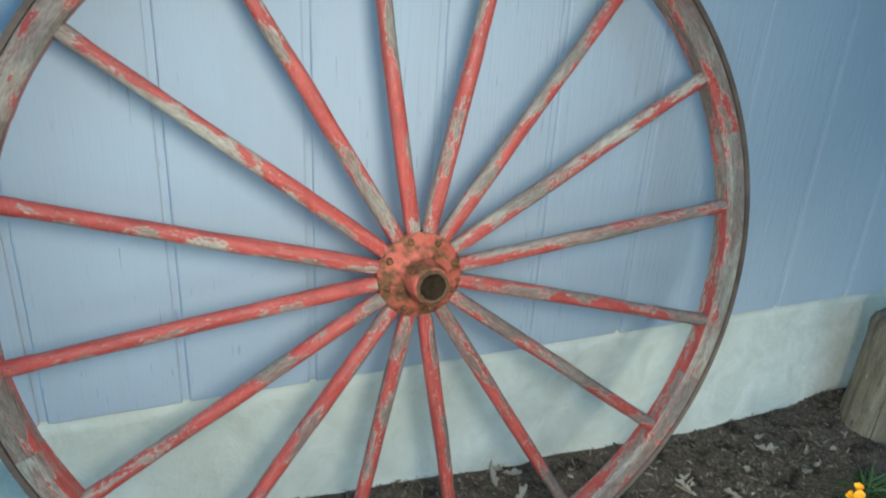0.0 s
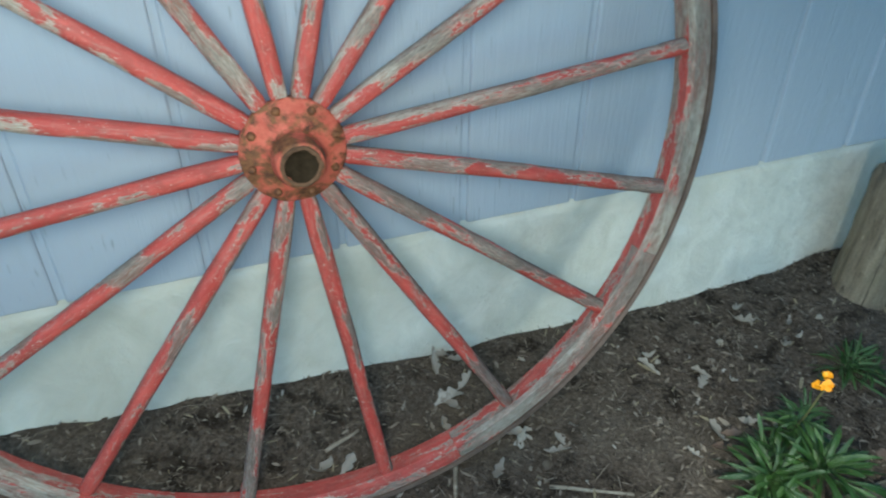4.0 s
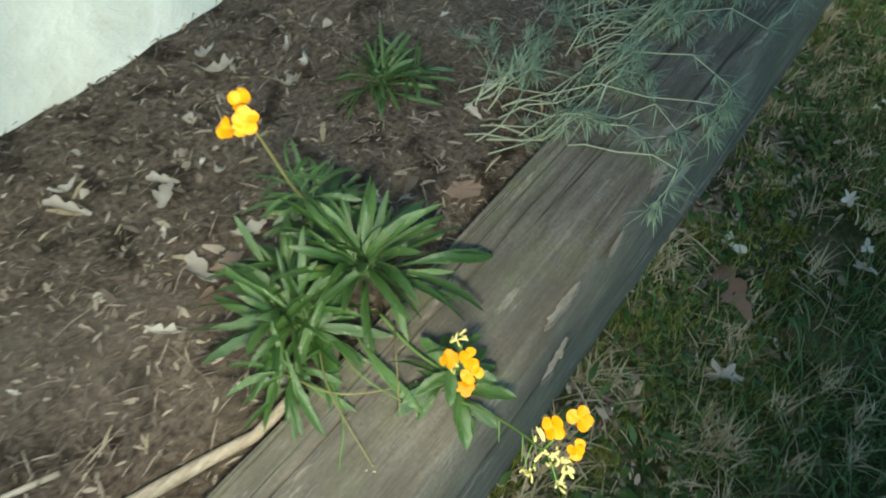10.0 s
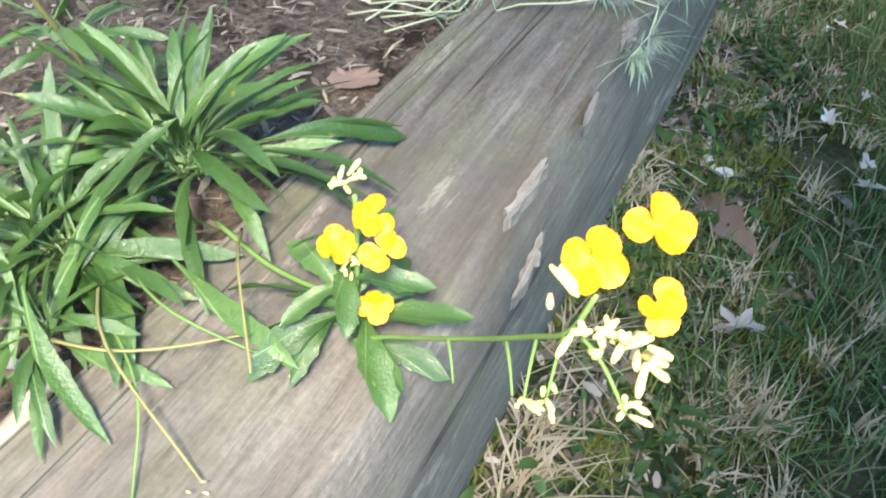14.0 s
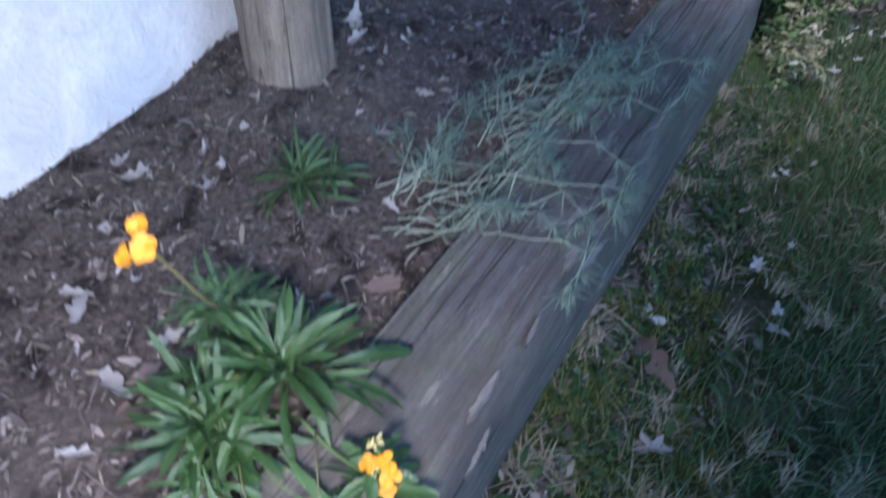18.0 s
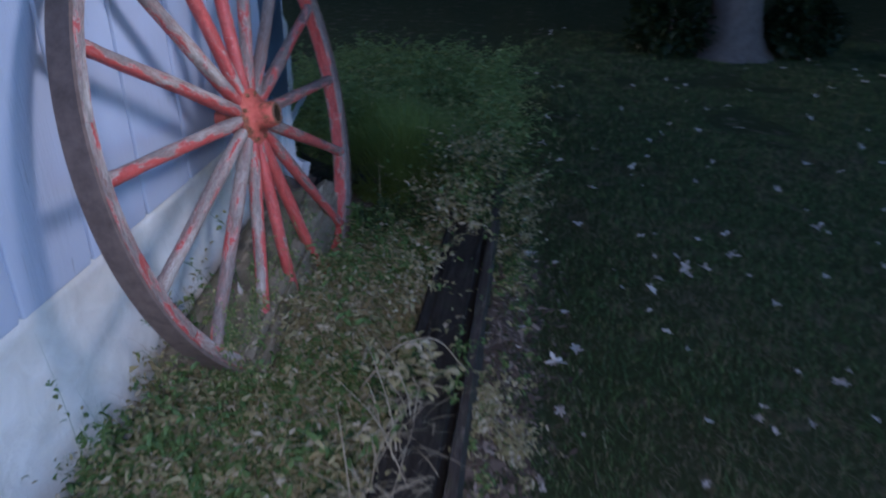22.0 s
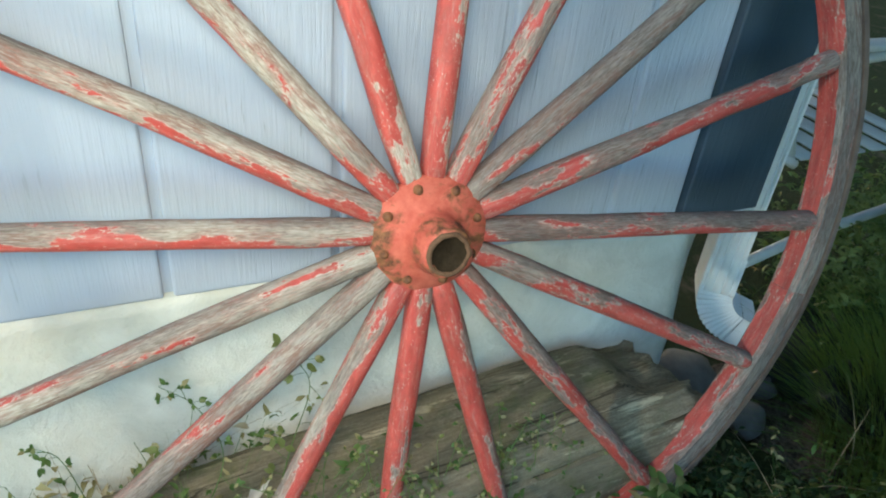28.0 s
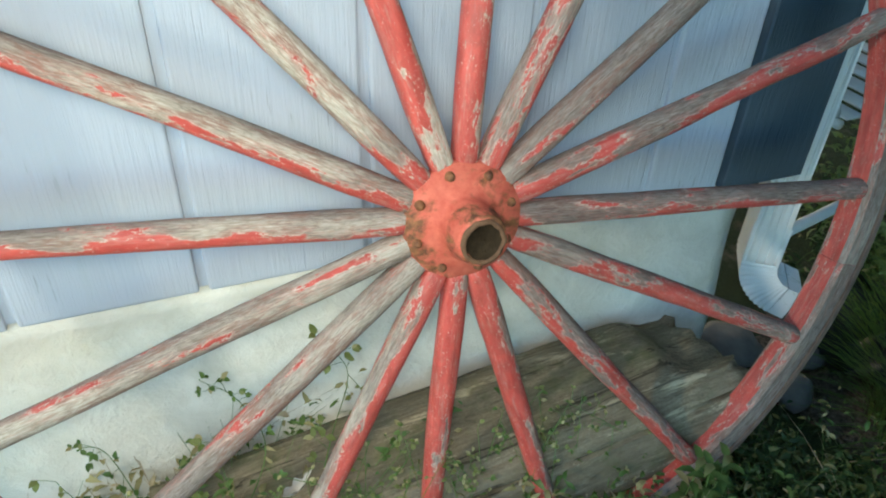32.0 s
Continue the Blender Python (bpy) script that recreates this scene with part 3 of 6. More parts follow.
# ---------------------------------------------------------------- wagon wheels
def spoke_mesh(r0, r1, thick, seed):
    """A spoke along z: a wedge at the hub, an oval shank, a round tenon at the rim."""
    prof = [(r0, 0.62 * thick, 0.75 * thick), (r0 + 0.022, 0.92 * thick, 0.85 * thick), (r0 + 0.08, 1.04 * thick, 0.98 * thick), (r0 + 0.16, 1.0 * thick, 1.0 * thick)]
    n = 9
    for k in range(1, n + 1):
        f = k / n
        prof.append((r0 + 0.16 + (r1 - 0.035 - r0 - 0.16) * f, thick * (1.0 - 0.14 * f), thick * (1.02 - 0.16 * f)))
    prof += [(r1 - 0.03, thick * 0.93, thick * 0.93), (r1 - 0.004, thick * 0.93, thick * 0.93), (r1 + 0.006, thick * 0.9, thick * 0.9)]
    bm = bmesh.new()
    m, rings = 14, []
    for z, a, b in prof:
        sq = 0.55 if z < r0 + 0.05 else 0.85
        ring = []
        for k in range(m):
            t = 2 * math.pi * (k + 0.5) / m
            c, s = math.cos(t), math.sin(t)
            x, y = a * math.copysign(abs(c) ** sq, c), b * math.copysign(abs(s) ** sq, s)
            d = 0.0009 * noise.noise((z * 45 + seed * 9, t * 1.3, seed)) + 0.0012 * noise.noise((z * 9, seed * 5, t * 0.6))
            bend = 0.0022 * noise.noise((z * 5, seed * 13.0, 0))
            ring.append(bm.verts.new((x + d * c + bend, y + d * s, z)))
        rings.append(ring)
    for p, q in zip(rings, rings[1:]):
        for k in range(m):
            bm.faces.new((p[k], p[(k + 1) % m], q[(k + 1) % m], q[k]))
    bm.faces.new(rings[-1])
    bm.faces.new(rings[0][::-1])
    return bm


def felloe_mesh(r0, r1, half, a0, a1, seed):
    """A curved wooden rim segment in the xz plane between two angles."""
    bm = bmesh.new()
    n, c = 14, 0.006
    sec = [(r0, -half + c), (r0, half - c), (r0 + c, half), (r1 - 0.002, half), (r1, half - 0.002), (r1, -half + 0.002), (r1 - 0.002, -half), (r0 + c, -half)]
    rings = []
    for k in range(n + 1):
        t = a0 + (a1 - a0) * k / n
        ring = []
        for i, (r, y) in enumerate(sec):
            d = 0.0022 * noise.noise((t * 9, i * 2.3, seed)) + 0.0012 * noise.noise((t * 30, i * 5.1, seed))
            wear = d if r < r1 - 0.004 else 0
            ring.append(bm.verts.new(((r + wear) * math.cos(t), y + 0.6 * d, (r + wear) * math.sin(t))))
        rings.append(ring)
    for p, q in zip(rings, rings[1:]):
        for k in range(len(sec)):
            bm.faces.new((p[k], p[(k + 1) % len(sec)], q[(k + 1) % len(sec)], q[k]))
    bm.faces.new(rings[0][::-1])
    bm.faces.new(rings[-1])
    bmesh.ops.recalc_face_normals(bm, faces=bm.faces[:])
    sharpen(bm, 38)
    return bm


def wagon_wheel(label, m, r_spoke, angles, hub_mat, spoke_thick, flange, wear, rim_wear, dark, rim_dark):
    """Axis along local y; the front looks to -y."""
    w = thing("wagon_wheel", label, "wagon wheel", m)
    depth, half, offset = 0.031, 0.021, angles[0]
    r_out = r_spoke + depth
    turn = Matrix.Rotation(radians(90), 4, "X")      # z -> -y
    # hub: barrel with a front and a back flange, a collar and the bore
    f = flange
    barrel = lathe_bm([(0.0, -0.075), (0.024, -0.075), (0.028, -0.072), (0.031, -0.045), (0.04, -0.026), (f * 0.82, -0.022), (f * 0.84, 0.0)], 40)
    hub = part("hub", barrel, hub_mat, w, "rusty cast iron hub")
    hub.matrix_local = turn
    front = lathe_bm([(f * 0.8, 0.0), (f, 0.002), (f * 1.0, 0.013), (f * 0.965, 0.0165), (f * 0.66, 0.0195), (f * 0.5, 0.024), (f * 0.45, 0.028), (0.030, 0.05), (0.0265, 0.066), (0.0255, 0.069), (0.019, 0.069), (0.0178, 0.066), (0.0178, 0.0), (0.0, 0.0)], 56)
    roughen(front, 0.0012, 0.02, 3.0)
    fl = part("flange", front, hub_mat, w, "flange with worn red paint and rust")
    fl.matrix_local = turn
    # dirt plug, near black so that it also reads as the hole's shade
    plug = lathe_bm([(0.0002, 0.0665), (0.006, 0.0655), (0.012, 0.0665), (0.0165, 0.0682), (0.0194, 0.0698)], 24)
    roughen(plug, 0.0008, 0.005, 5.0)
    part("bore", plug, DIRT_SHADE, fl, "bore choked with dirt, the hole's shade put into its dark colour")
    sleeve = lathe_bm([(0.0186, 0.06), (0.0190, 0.0725), (0.0215, 0.0725), (0.0232, 0.0712), (0.025, 0.06)], 40)
    roughen(sleeve, 0.0016, 0.008, 8.0)
    part("axle_sleeve", sleeve, LIP, fl, "rusted iron sleeve lip")
    bolt_mesh = None
    for k in range(8):
        a = 2 * math.pi * (k + 0.35) / 8
        if bolt_mesh is None:
            bb = lathe_bm([(0.0, 0.0075), (0.004, 0.007), (0.0056, 0.0042), (0.0064, 0.0005), (0.0078, -0.002)], 10)
            roughen(bb, 0.001, 0.006, 2.0)
            b = part("bolt", bb, RUST_DARK, fl)
            bolt_mesh = b.data
        else:
            b = part("bolt", bolt_mesh, None, fl)
        b.matrix_local = Matrix.Translation((f * 0.83 * math.cos(a), f * 0.83 * math.sin(a), 0.0178)) @ Matrix.Rotation(k * 0.8, 4, "Z") @ Matrix.Scale(0.8, 4)
    meshes = []
    for k in range(16):
        a = radians(angles[k])
        if k < 5:
            s = part("spoke", spoke_mesh(f * 0.74, r_spoke, spoke_thick, k + offset), PAINT_SPOKE, w)
            meshes.append(s.data)
        else:
            s = part("spoke", meshes[k % 5], None, w)
        s.matrix_local = Matrix.Translation((0, -0.004, 0)) @ Matrix.Rotation(math.pi / 2 - a, 4, "Y") @ Matrix.Rotation(0.0 if k < 5 else 0.02 * (k % 3 - 1), 4, "Z")
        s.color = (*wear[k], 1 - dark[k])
    gap = 0.0002 / r_out
    for k in range(8):
        a0, a1 = radians(offset - 10.5 + 45 * k) + gap, radians(offset - 10.5 + 45 * (k + 1)) - gap
        fe = part("felloe", felloe_mesh(r_spoke, r_out, half, -a1, -a0, k * 3.7 + offset), PAINT_RIM, w)
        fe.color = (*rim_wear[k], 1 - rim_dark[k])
        fe.matrix_local = Matrix.Rotation(0, 4, "Y") @ Matrix.Diagonal((1, 1, -1, 1))
    tyre = bmesh.new()
    n = 120
    sec = [(r_out + 0.0008, -half - 0.0015), (r_out + 0.0008, half + 0.0015), (r_out + 0.0085, half + 0.001), (r_out + 0.0085, -half - 0.001)]
    rings = [[tyre.verts.new((r * math.cos(2 * math.pi * k / n), y, r * math.sin(2 * math.pi * k / n))) for r, y in sec] for k in range(n)]
    for k in range(n):
        p, q = rings[k], rings[(k + 1) % n]
        for i in range(4):
            tyre.faces.new((p[i], p[(i + 1) % 4], q[(i + 1) % 4], q[i]))
    bmesh.ops.recalc_face_normals(tyre, faces=tyre.faces[:])
    sharpen(tyre)
    part("tyre", tyre, TYRE, w, "thin dark iron tyre")
    return w


def build_wheels():
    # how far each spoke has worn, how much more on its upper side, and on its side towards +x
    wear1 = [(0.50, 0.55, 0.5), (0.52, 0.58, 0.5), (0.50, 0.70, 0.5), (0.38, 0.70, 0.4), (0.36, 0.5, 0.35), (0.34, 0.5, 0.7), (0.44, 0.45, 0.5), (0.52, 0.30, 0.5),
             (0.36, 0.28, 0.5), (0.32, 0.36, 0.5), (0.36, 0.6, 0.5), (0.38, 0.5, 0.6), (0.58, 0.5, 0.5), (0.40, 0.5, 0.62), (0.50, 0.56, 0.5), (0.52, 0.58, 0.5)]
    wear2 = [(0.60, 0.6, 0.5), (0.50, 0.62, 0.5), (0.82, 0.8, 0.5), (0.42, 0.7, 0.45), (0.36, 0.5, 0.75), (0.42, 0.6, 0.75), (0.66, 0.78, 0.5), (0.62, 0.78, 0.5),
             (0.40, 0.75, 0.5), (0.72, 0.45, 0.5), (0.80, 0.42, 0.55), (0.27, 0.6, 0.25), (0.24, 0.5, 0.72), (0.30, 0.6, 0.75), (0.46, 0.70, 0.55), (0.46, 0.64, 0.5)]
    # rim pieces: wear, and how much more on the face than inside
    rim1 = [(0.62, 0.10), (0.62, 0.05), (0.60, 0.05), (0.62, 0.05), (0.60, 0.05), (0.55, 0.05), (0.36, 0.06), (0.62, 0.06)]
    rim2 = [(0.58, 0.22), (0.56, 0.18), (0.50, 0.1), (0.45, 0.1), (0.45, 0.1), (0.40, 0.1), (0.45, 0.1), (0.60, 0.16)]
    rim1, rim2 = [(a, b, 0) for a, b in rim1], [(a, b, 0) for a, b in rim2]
    m1 = Matrix.Translation((0.828, 0.9314, 0.512)) @ Matrix.Rotation(radians(-1.2), 4, "Z") @ Matrix.Rotation(radians(-8.1), 4, "X")
    angles1 = [-14.9, 6.7, 30.0, 51.9, 74.7, 96.9, 119.7, 142.0, 165.2, 187.3, 210.0, 232.1, 255.2, 277.7, 300.7, 323.1]
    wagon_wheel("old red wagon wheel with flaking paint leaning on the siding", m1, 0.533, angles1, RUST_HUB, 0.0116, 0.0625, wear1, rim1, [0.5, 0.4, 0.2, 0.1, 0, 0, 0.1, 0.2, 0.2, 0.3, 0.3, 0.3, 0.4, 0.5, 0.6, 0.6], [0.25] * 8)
    # its darkest spokes and rim carry stain and the torch's fall-off rightwards
    m2 = Matrix.Translation((4.3885, 0.9443, 0.3891)) @ Matrix.Rotation(radians(-2.36), 4, "Z") @ Matrix.Rotation(radians(-11.17), 4, "X")
    angles2 = [-5.1, 17.4, 38.4, 61.7, 84.3, 107.6, 130.5, 151.5, 174.2, 197.5, 218.9, 241.8, 263.3, 285.2, 308.5, 332.2]
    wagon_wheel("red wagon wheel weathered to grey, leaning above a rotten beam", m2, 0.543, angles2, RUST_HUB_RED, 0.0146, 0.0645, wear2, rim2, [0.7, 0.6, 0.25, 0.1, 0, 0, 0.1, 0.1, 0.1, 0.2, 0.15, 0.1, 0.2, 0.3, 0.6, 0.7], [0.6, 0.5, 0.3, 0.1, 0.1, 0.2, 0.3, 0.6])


# ---------------------------------------------------------------- sleepers, post, beam
def sleeper(name, label, x0, x1, y0, y1, z0, z1, material, seed, chip=0.004, category="railway sleeper"):
    bm = bmesh.new()
    xs = steps(x0, x1, 0.03)
    ny, nz = 28, 8
    sec = [(y0 + (y1 - y0) * k / ny, z1) for k in range(ny + 1)] + [(y1, z1 - (z1 - z0) * k / nz) for k in range(1, nz + 1)]
    sec += [(y1 - (y1 - y0) * k / ny, z0) for k in range(1, ny + 1)] + [(y0, z0 + (z1 - z0) * k / nz) for k in range(1, nz)]
    rings = []
    cy, cz = (y0 + y1) / 2, (z0 + z1) / 2
    for x in xs:
        ring = []
        for y, z in sec:
            u, v = (y - cy) / (y1 - y0) * 2, (z - cz) / (z1 - z0) * 2
            k = max(0.0, abs(u) + abs(v) - 1.80) * 0.5          # worn corners
            yy, zz = y - u * k * (y1 - y0) * 0.5, z - v * k * (z1 - z0) * 0.5
            d = chip * noise.noise((x * 3 + seed, yy * 34, zz * 30)) + 0.5 * chip * noise.noise((x * 14, yy * 80 + seed, zz * 60))
            if v > 0.9:      # a long drying crack in the top
                line = 0.52 + 0.10 * noise.noise((x * 1.3, seed, 2)) + 0.03 * noise.noise((x * 11, seed, 5))
                d -= 0.010 * math.exp(-((u - line) / 0.045) ** 2) * smooth01(noise.noise((x * 1.1, seed, 8)), -0.35, 0.1)
            end = 1 if x0 + 0.015 < x < x1 - 0.015 else 0.975
            ring.append(bm.verts.new((x, cy + (yy - cy) * end + d * u, cz + (zz - cz) * end + d * abs(v) * (1 if v > 0 else -1))))
        rings.append(ring)
    m = len(sec)
    for p, q in zip(rings, rings[1:]):
        for k in range(m):
            bm.faces.new((p[k], p[(k + 1) % m], q[(k + 1) % m], q[k]))
    bm.faces.new(rings[0][::-1])
    bm.faces.new(rings[-1])
    bmesh.ops.recalc_face_normals(bm, faces=bm.faces[:])
    sharpen(bm, 50)
    ob = part(name, bm, material)
    return tagged(ob, label, category)


def build_timbers():
    near = sleeper("sleeper_edging", "weathered grey wooden sleeper edging the flower bed", -0.3, 2.80, 0.449, 0.582, -0.33, -0.032, SLEEPER, 1.0)
    near.matrix_world = Matrix.Translation((1.6, 0.514, 0)) @ Matrix.Rotation(-0.0135, 4, "Z") @ Matrix.Translation((-1.6, -0.514, 0))
    edge = sleeper("inner_edge", "paler mossy inner edge of the sleeper", -0.28, 2.79, 0.5535, 0.5835, -0.25, -0.0305, SLEEPER_MOSS, 3.0, 0.003, "")
    edge.parent = near
    # bleached flakes of wood that still cling to the top
    back = near.matrix_world.inverted()
    for k, (x, y, ln, w) in enumerate(((1.60, 0.459, 0.06, 0.007), (1.548, 0.437, 0.05, 0.004), (1.87, 0.452, 0.07, 0.010), (1.80, 0.458, 0.045, 0.008), (1.74, 0.478, 0.09, 0.004), (2.1, 0.46, 0.06, 0.007), (1.69, 0.452, 0.04, 0.004))):
        bm, n = bmesh.new(), 40
        rims = []
        for z in (-0.037, -0.0285):
            rims.append([bm.verts.new((0.5 * ln * math.cos(t) * (1 + 0.6 * noise.noise((math.cos(t) * 3, math.sin(t) * 6, k * 3.1))), 0.5 * w * math.sin(t) * (1 + 0.9 * noise.noise((math.cos(t) * 8, math.sin(t) * 2, k * 5.7)) + 0.5 * noise.noise((math.cos(t) * 19, math.sin(t) * 5, k * 2.7))), z + 0.0012 * noise.noise((t, k, z)))) for t in (2 * math.pi * i / n for i in range(n))])
        for i in range(n):
            bm.faces.new((rims[0][i], rims[0][(i + 1) % n], rims[1][(i + 1) % n], rims[1][i]))
        bm.faces.new(rims[1])
        fl = part("wood_flake", bm, FLAKE, near, "bleached flake of wood", smooth=False)
        p = back @ Vector((x, y, 0))
        fl.matrix_local = Matrix.Translation((p.x, p.y, 0)) @ Matrix.Rotation(0.12 * math.sin(k * 2.3), 4, "Z")
    dark = sleeper("sleeper_edging", "dark sleeper half hidden under weeds", 3.38, 5.3, 0.408, 0.534, -0.36, -0.008, SLEEPER_DARK, 5.0)
    strip = sleeper("split_edge", "greyer outer edge split off along its length", 3.36, 5.3, 0.380, 0.403, -0.34, -0.012, SLEEPER_EDGE, 7.0, 0.006, "")
    strip.parent = dark


def build_post():
    bm = bmesh.new()
    n, h = 64, 0.27
    rings = []
    for j in range(31):
        z = -0.06 + (h + 0.06) * j / 30
        ring = []
        for k in range(n):
            t = 2 * math.pi * k / n
            r = 0.061 + 0.0035 * noise.noise((math.cos(t) * 3.5, math.sin(t) * 3.5, z * 13)) + 0.0018 * noise.noise((math.cos(t) * 16, math.sin(t) * 16, z * 30)) + 0.006 * noise.noise((math.cos(t) * 1.6, math.sin(t) * 1.6, z * 2.5)) + 0.0025 * noise.noise((math.cos(t) * 7, math.sin(t) * 7, z * 6))
            r -= 0.006 * smooth01(z, h - 0.02, h) - 0.004 * smooth01(z, 0.05, -0.03)
            ring.append(bm.verts.new((r * math.cos(t), r * math.sin(t), z + 0.006 * noise.noise((math.cos(t) * 2, math.sin(t) * 2, 7)) * (j == 30) * 2)))
        rings.append(ring)
    for p, q in zip(rings, rings[1:]):
        for k in range(n):
            bm.faces.new((p[k], p[(k + 1) % n], q[(k + 1) % n], q[k]))
    inner = [bm.verts.new((v.co.x * 0.8, v.co.y * 0.8, v.co.z - 0.002 + 0.004 * noise.noise((v.co.x * 60, v.co.y * 60, 1)))) for v in rings[-1]]
    core = [bm.verts.new((v.co.x * 0.3, v.co.y * 0.3, v.co.z - 0.022 + 0.006 * noise.noise((v.co.x * 60, v.co.y * 60, 4)))) for v in rings[-1]]
    mid = bm.verts.new((0, 0, h - 0.028))
    for a, b in ((rings[-1], inner), (inner, core)):
        for k in range(n):
            bm.faces.new((a[k], a[(k + 1) % n], b[(k + 1) % n], b[k]))
    for k in range(n):
        bm.faces.new((core[k], core[(k + 1) % n], mid))
    sharpen(bm, 45)
    ob = part("wooden_post", bm, POST)
    ob.matrix_world = Matrix.Translation((1.945, 0.945, -0.01)) @ Matrix.Rotation(radians(2), 4, "Y")
    tagged(ob, "short round weathered log post standing in the soil", "post")


def build_beam():
    """A squared log, rotten at one end, split along its length."""
    x0, x1, hy, hz = -0.42, 0.415, 0.112, 0.104
    bm = bmesh.new()
    m, rings = 96, []
    xs = steps(x0, x1, 0.012)
    for x in xs:
        ring = []
        f = (x - x0) / (x1 - x0)
        for k in range(m):
            t = 2 * math.pi * k / m
            c, s = math.cos(t), math.sin(t)
            y, z = hy * math.copysign(abs(c) ** 0.62, c), hz * math.copysign(abs(s) ** 0.58, s)
            d = 0.012 * noise.noise((x * 2.4, y * 9, z * 9)) + 0.003 * noise.noise((x * 6, y * 60, z * 60)) + 0.002 * noise.noise((x * 40, y * 70, z * 70))
            for base, wide, deep, sx in ((2.55, 0.035, 0.022, 0.0), (3.3, 0.04, 0.012, 4.0), (2.1, 0.03, 0.006, 8.0)):
                line = base + 0.12 * noise.noise((x * 2.6, sx, 0)) + 0.03 * noise.noise((x * 17, sx, 3))
                d -= deep * math.exp(-((t - line) / wide) ** 2) * (0.35 + 0.65 * smooth01(noise.noise((x * 3.2, sx, 9)), -0.25, 0.25))
            rot = smooth01(x, x1 - 0.13, x1 - 0.05) * smooth01(s, 0.2, 0.6) * smooth01(c, -0.45, 0.0)
            z -= 0.045 * rot + 0.03 * smooth01(x, x1 - 0.1, x1) * max(0.0, noise.noise((y * 30, 1, 2)))
            end = 0.03 * noise.noise((y * 22, z * 22, 5)) * smooth01(f, 0.9, 1.0)
            shrink = 1 - 0.16 * smooth01(f, 0.97, 1.0)
            ring.append(bm.verts.new((x + end, y * shrink + d * c, z * shrink + d * s)))
        rings.append(ring)
    for p, q in zip(rings, rings[1:]):
        for k in range(m):
            bm.faces.new((p[k], p[(k + 1) % m], q[(k + 1) % m], q[k]))
    bm.faces.new(rings[0][::-1])
    mid = bm.verts.new((x1 - 0.05, 0, -0.02))
    for k in range(m):
        bm.faces.new((rings[-1][k], rings[-1][(k + 1) % m], mid))
    bmesh.ops.recalc_face_normals(bm, faces=bm.faces[:])
    sharpen(bm, 55)
    ob = part("rotten_beam", bm, BEAM)
    ob.matrix_world = Matrix.Translation((4.44, 0.955, -0.061)) @ Matrix.Rotation(radians(-5.5), 4, "Y") @ Matrix.Rotation(radians(2), 4, "Z")
    tagged(ob, "long grey rotten beam lying against the foundation", "beam")


build_ground()
build_wall()
build_wheels()
build_timbers()
build_post()
build_beam()


# ---------------------------------------------------------------- leaves and blades, many at once
def unit(v):
    return v / np.maximum(np.linalg.norm(v, axis=-1, keepdims=True), 1e-9)


def rnd(seed):
    return np.random.default_rng(seed)


def leaf_cloud(name, base, ahead, up, length, width, material, fold=0.25, droop=0.3):
    """Many small leaves, each of six corners: base, two shoulders, a drooping tip and a sunk midrib."""
    base, ahead, up = np.asarray(base, float), unit(np.asarray(ahead, float)), np.asarray(up, float)
    side = unit(np.cross(ahead, up))
    up = np.cross(side, ahead)
    L, W = np.asarray(length)[:, None], np.asarray(width)[:, None]
    a = base + ahead * L * 0.35
    b = base + ahead * L * 0.72 - up * L * droop * 0.25
    tip = base + ahead * L - up * L * droop
    v = np.stack([base, a + side * W * 0.5 + up * W * fold, a - up * W * 0.02, a - side * W * 0.5 + up * W * fold,
                  b + side * W * 0.38 + up * W * fold, b, b - side * W * 0.38 + up * W * fold, tip], 1).reshape(-1, 3)
    f = np.array([[0, 2, 1, 0], [0, 3, 2, 0], [1, 2, 5, 4], [2, 3, 6, 5], [4, 5, 7, 4], [5, 6, 7, 5]])
    n = len(base)
    faces = []
    off = np.arange(n) * 8
    for q in f:
        idx = list(dict.fromkeys(q.tolist()))
        faces += (off[:, None] + np.array(idx)).tolist()
    return from_arrays(name, v, faces, material)


def blades(name, base, lean, height, width, material, segs=3):
    """Grass blades that bend over towards lean."""
    base, lean = np.asarray(base, float), np.asarray(lean, float)
    n = len(base)
    h, w = np.asarray(height)[:, None], np.asarray(width)[:, None]
    side = unit(np.stack([-lean[:, 1], lean[:, 0], 0 * lean[:, 0]], 1) + 1e-6)
    rows = []
    for k in range(segs + 1):
        t = k / segs
        p = base + lean * h * t ** 2 + np.array([0, 0, 1]) * h * (t - 0.35 * t ** 2 * np.linalg.norm(lean, axis=1, keepdims=True).clip(0, 1.6))
        ww = w * (1 - t ** 1.6) * 0.5
        rows += [p + side * ww, p - side * ww] if k < segs else [p]
    v = np.stack(rows, 1)
    m = v.shape[1]
    off = np.arange(n) * m
    faces = []
    for k in range(segs - 1):
        faces += (off[:, None] + np.array([2 * k, 2 * k + 1, 2 * k + 3, 2 * k + 2])).tolist()
    faces += (off[:, None] + np.array([2 * segs - 2, 2 * segs - 1, 2 * segs])).tolist()
    return from_arrays(name, v.reshape(-1, 3), faces, material)


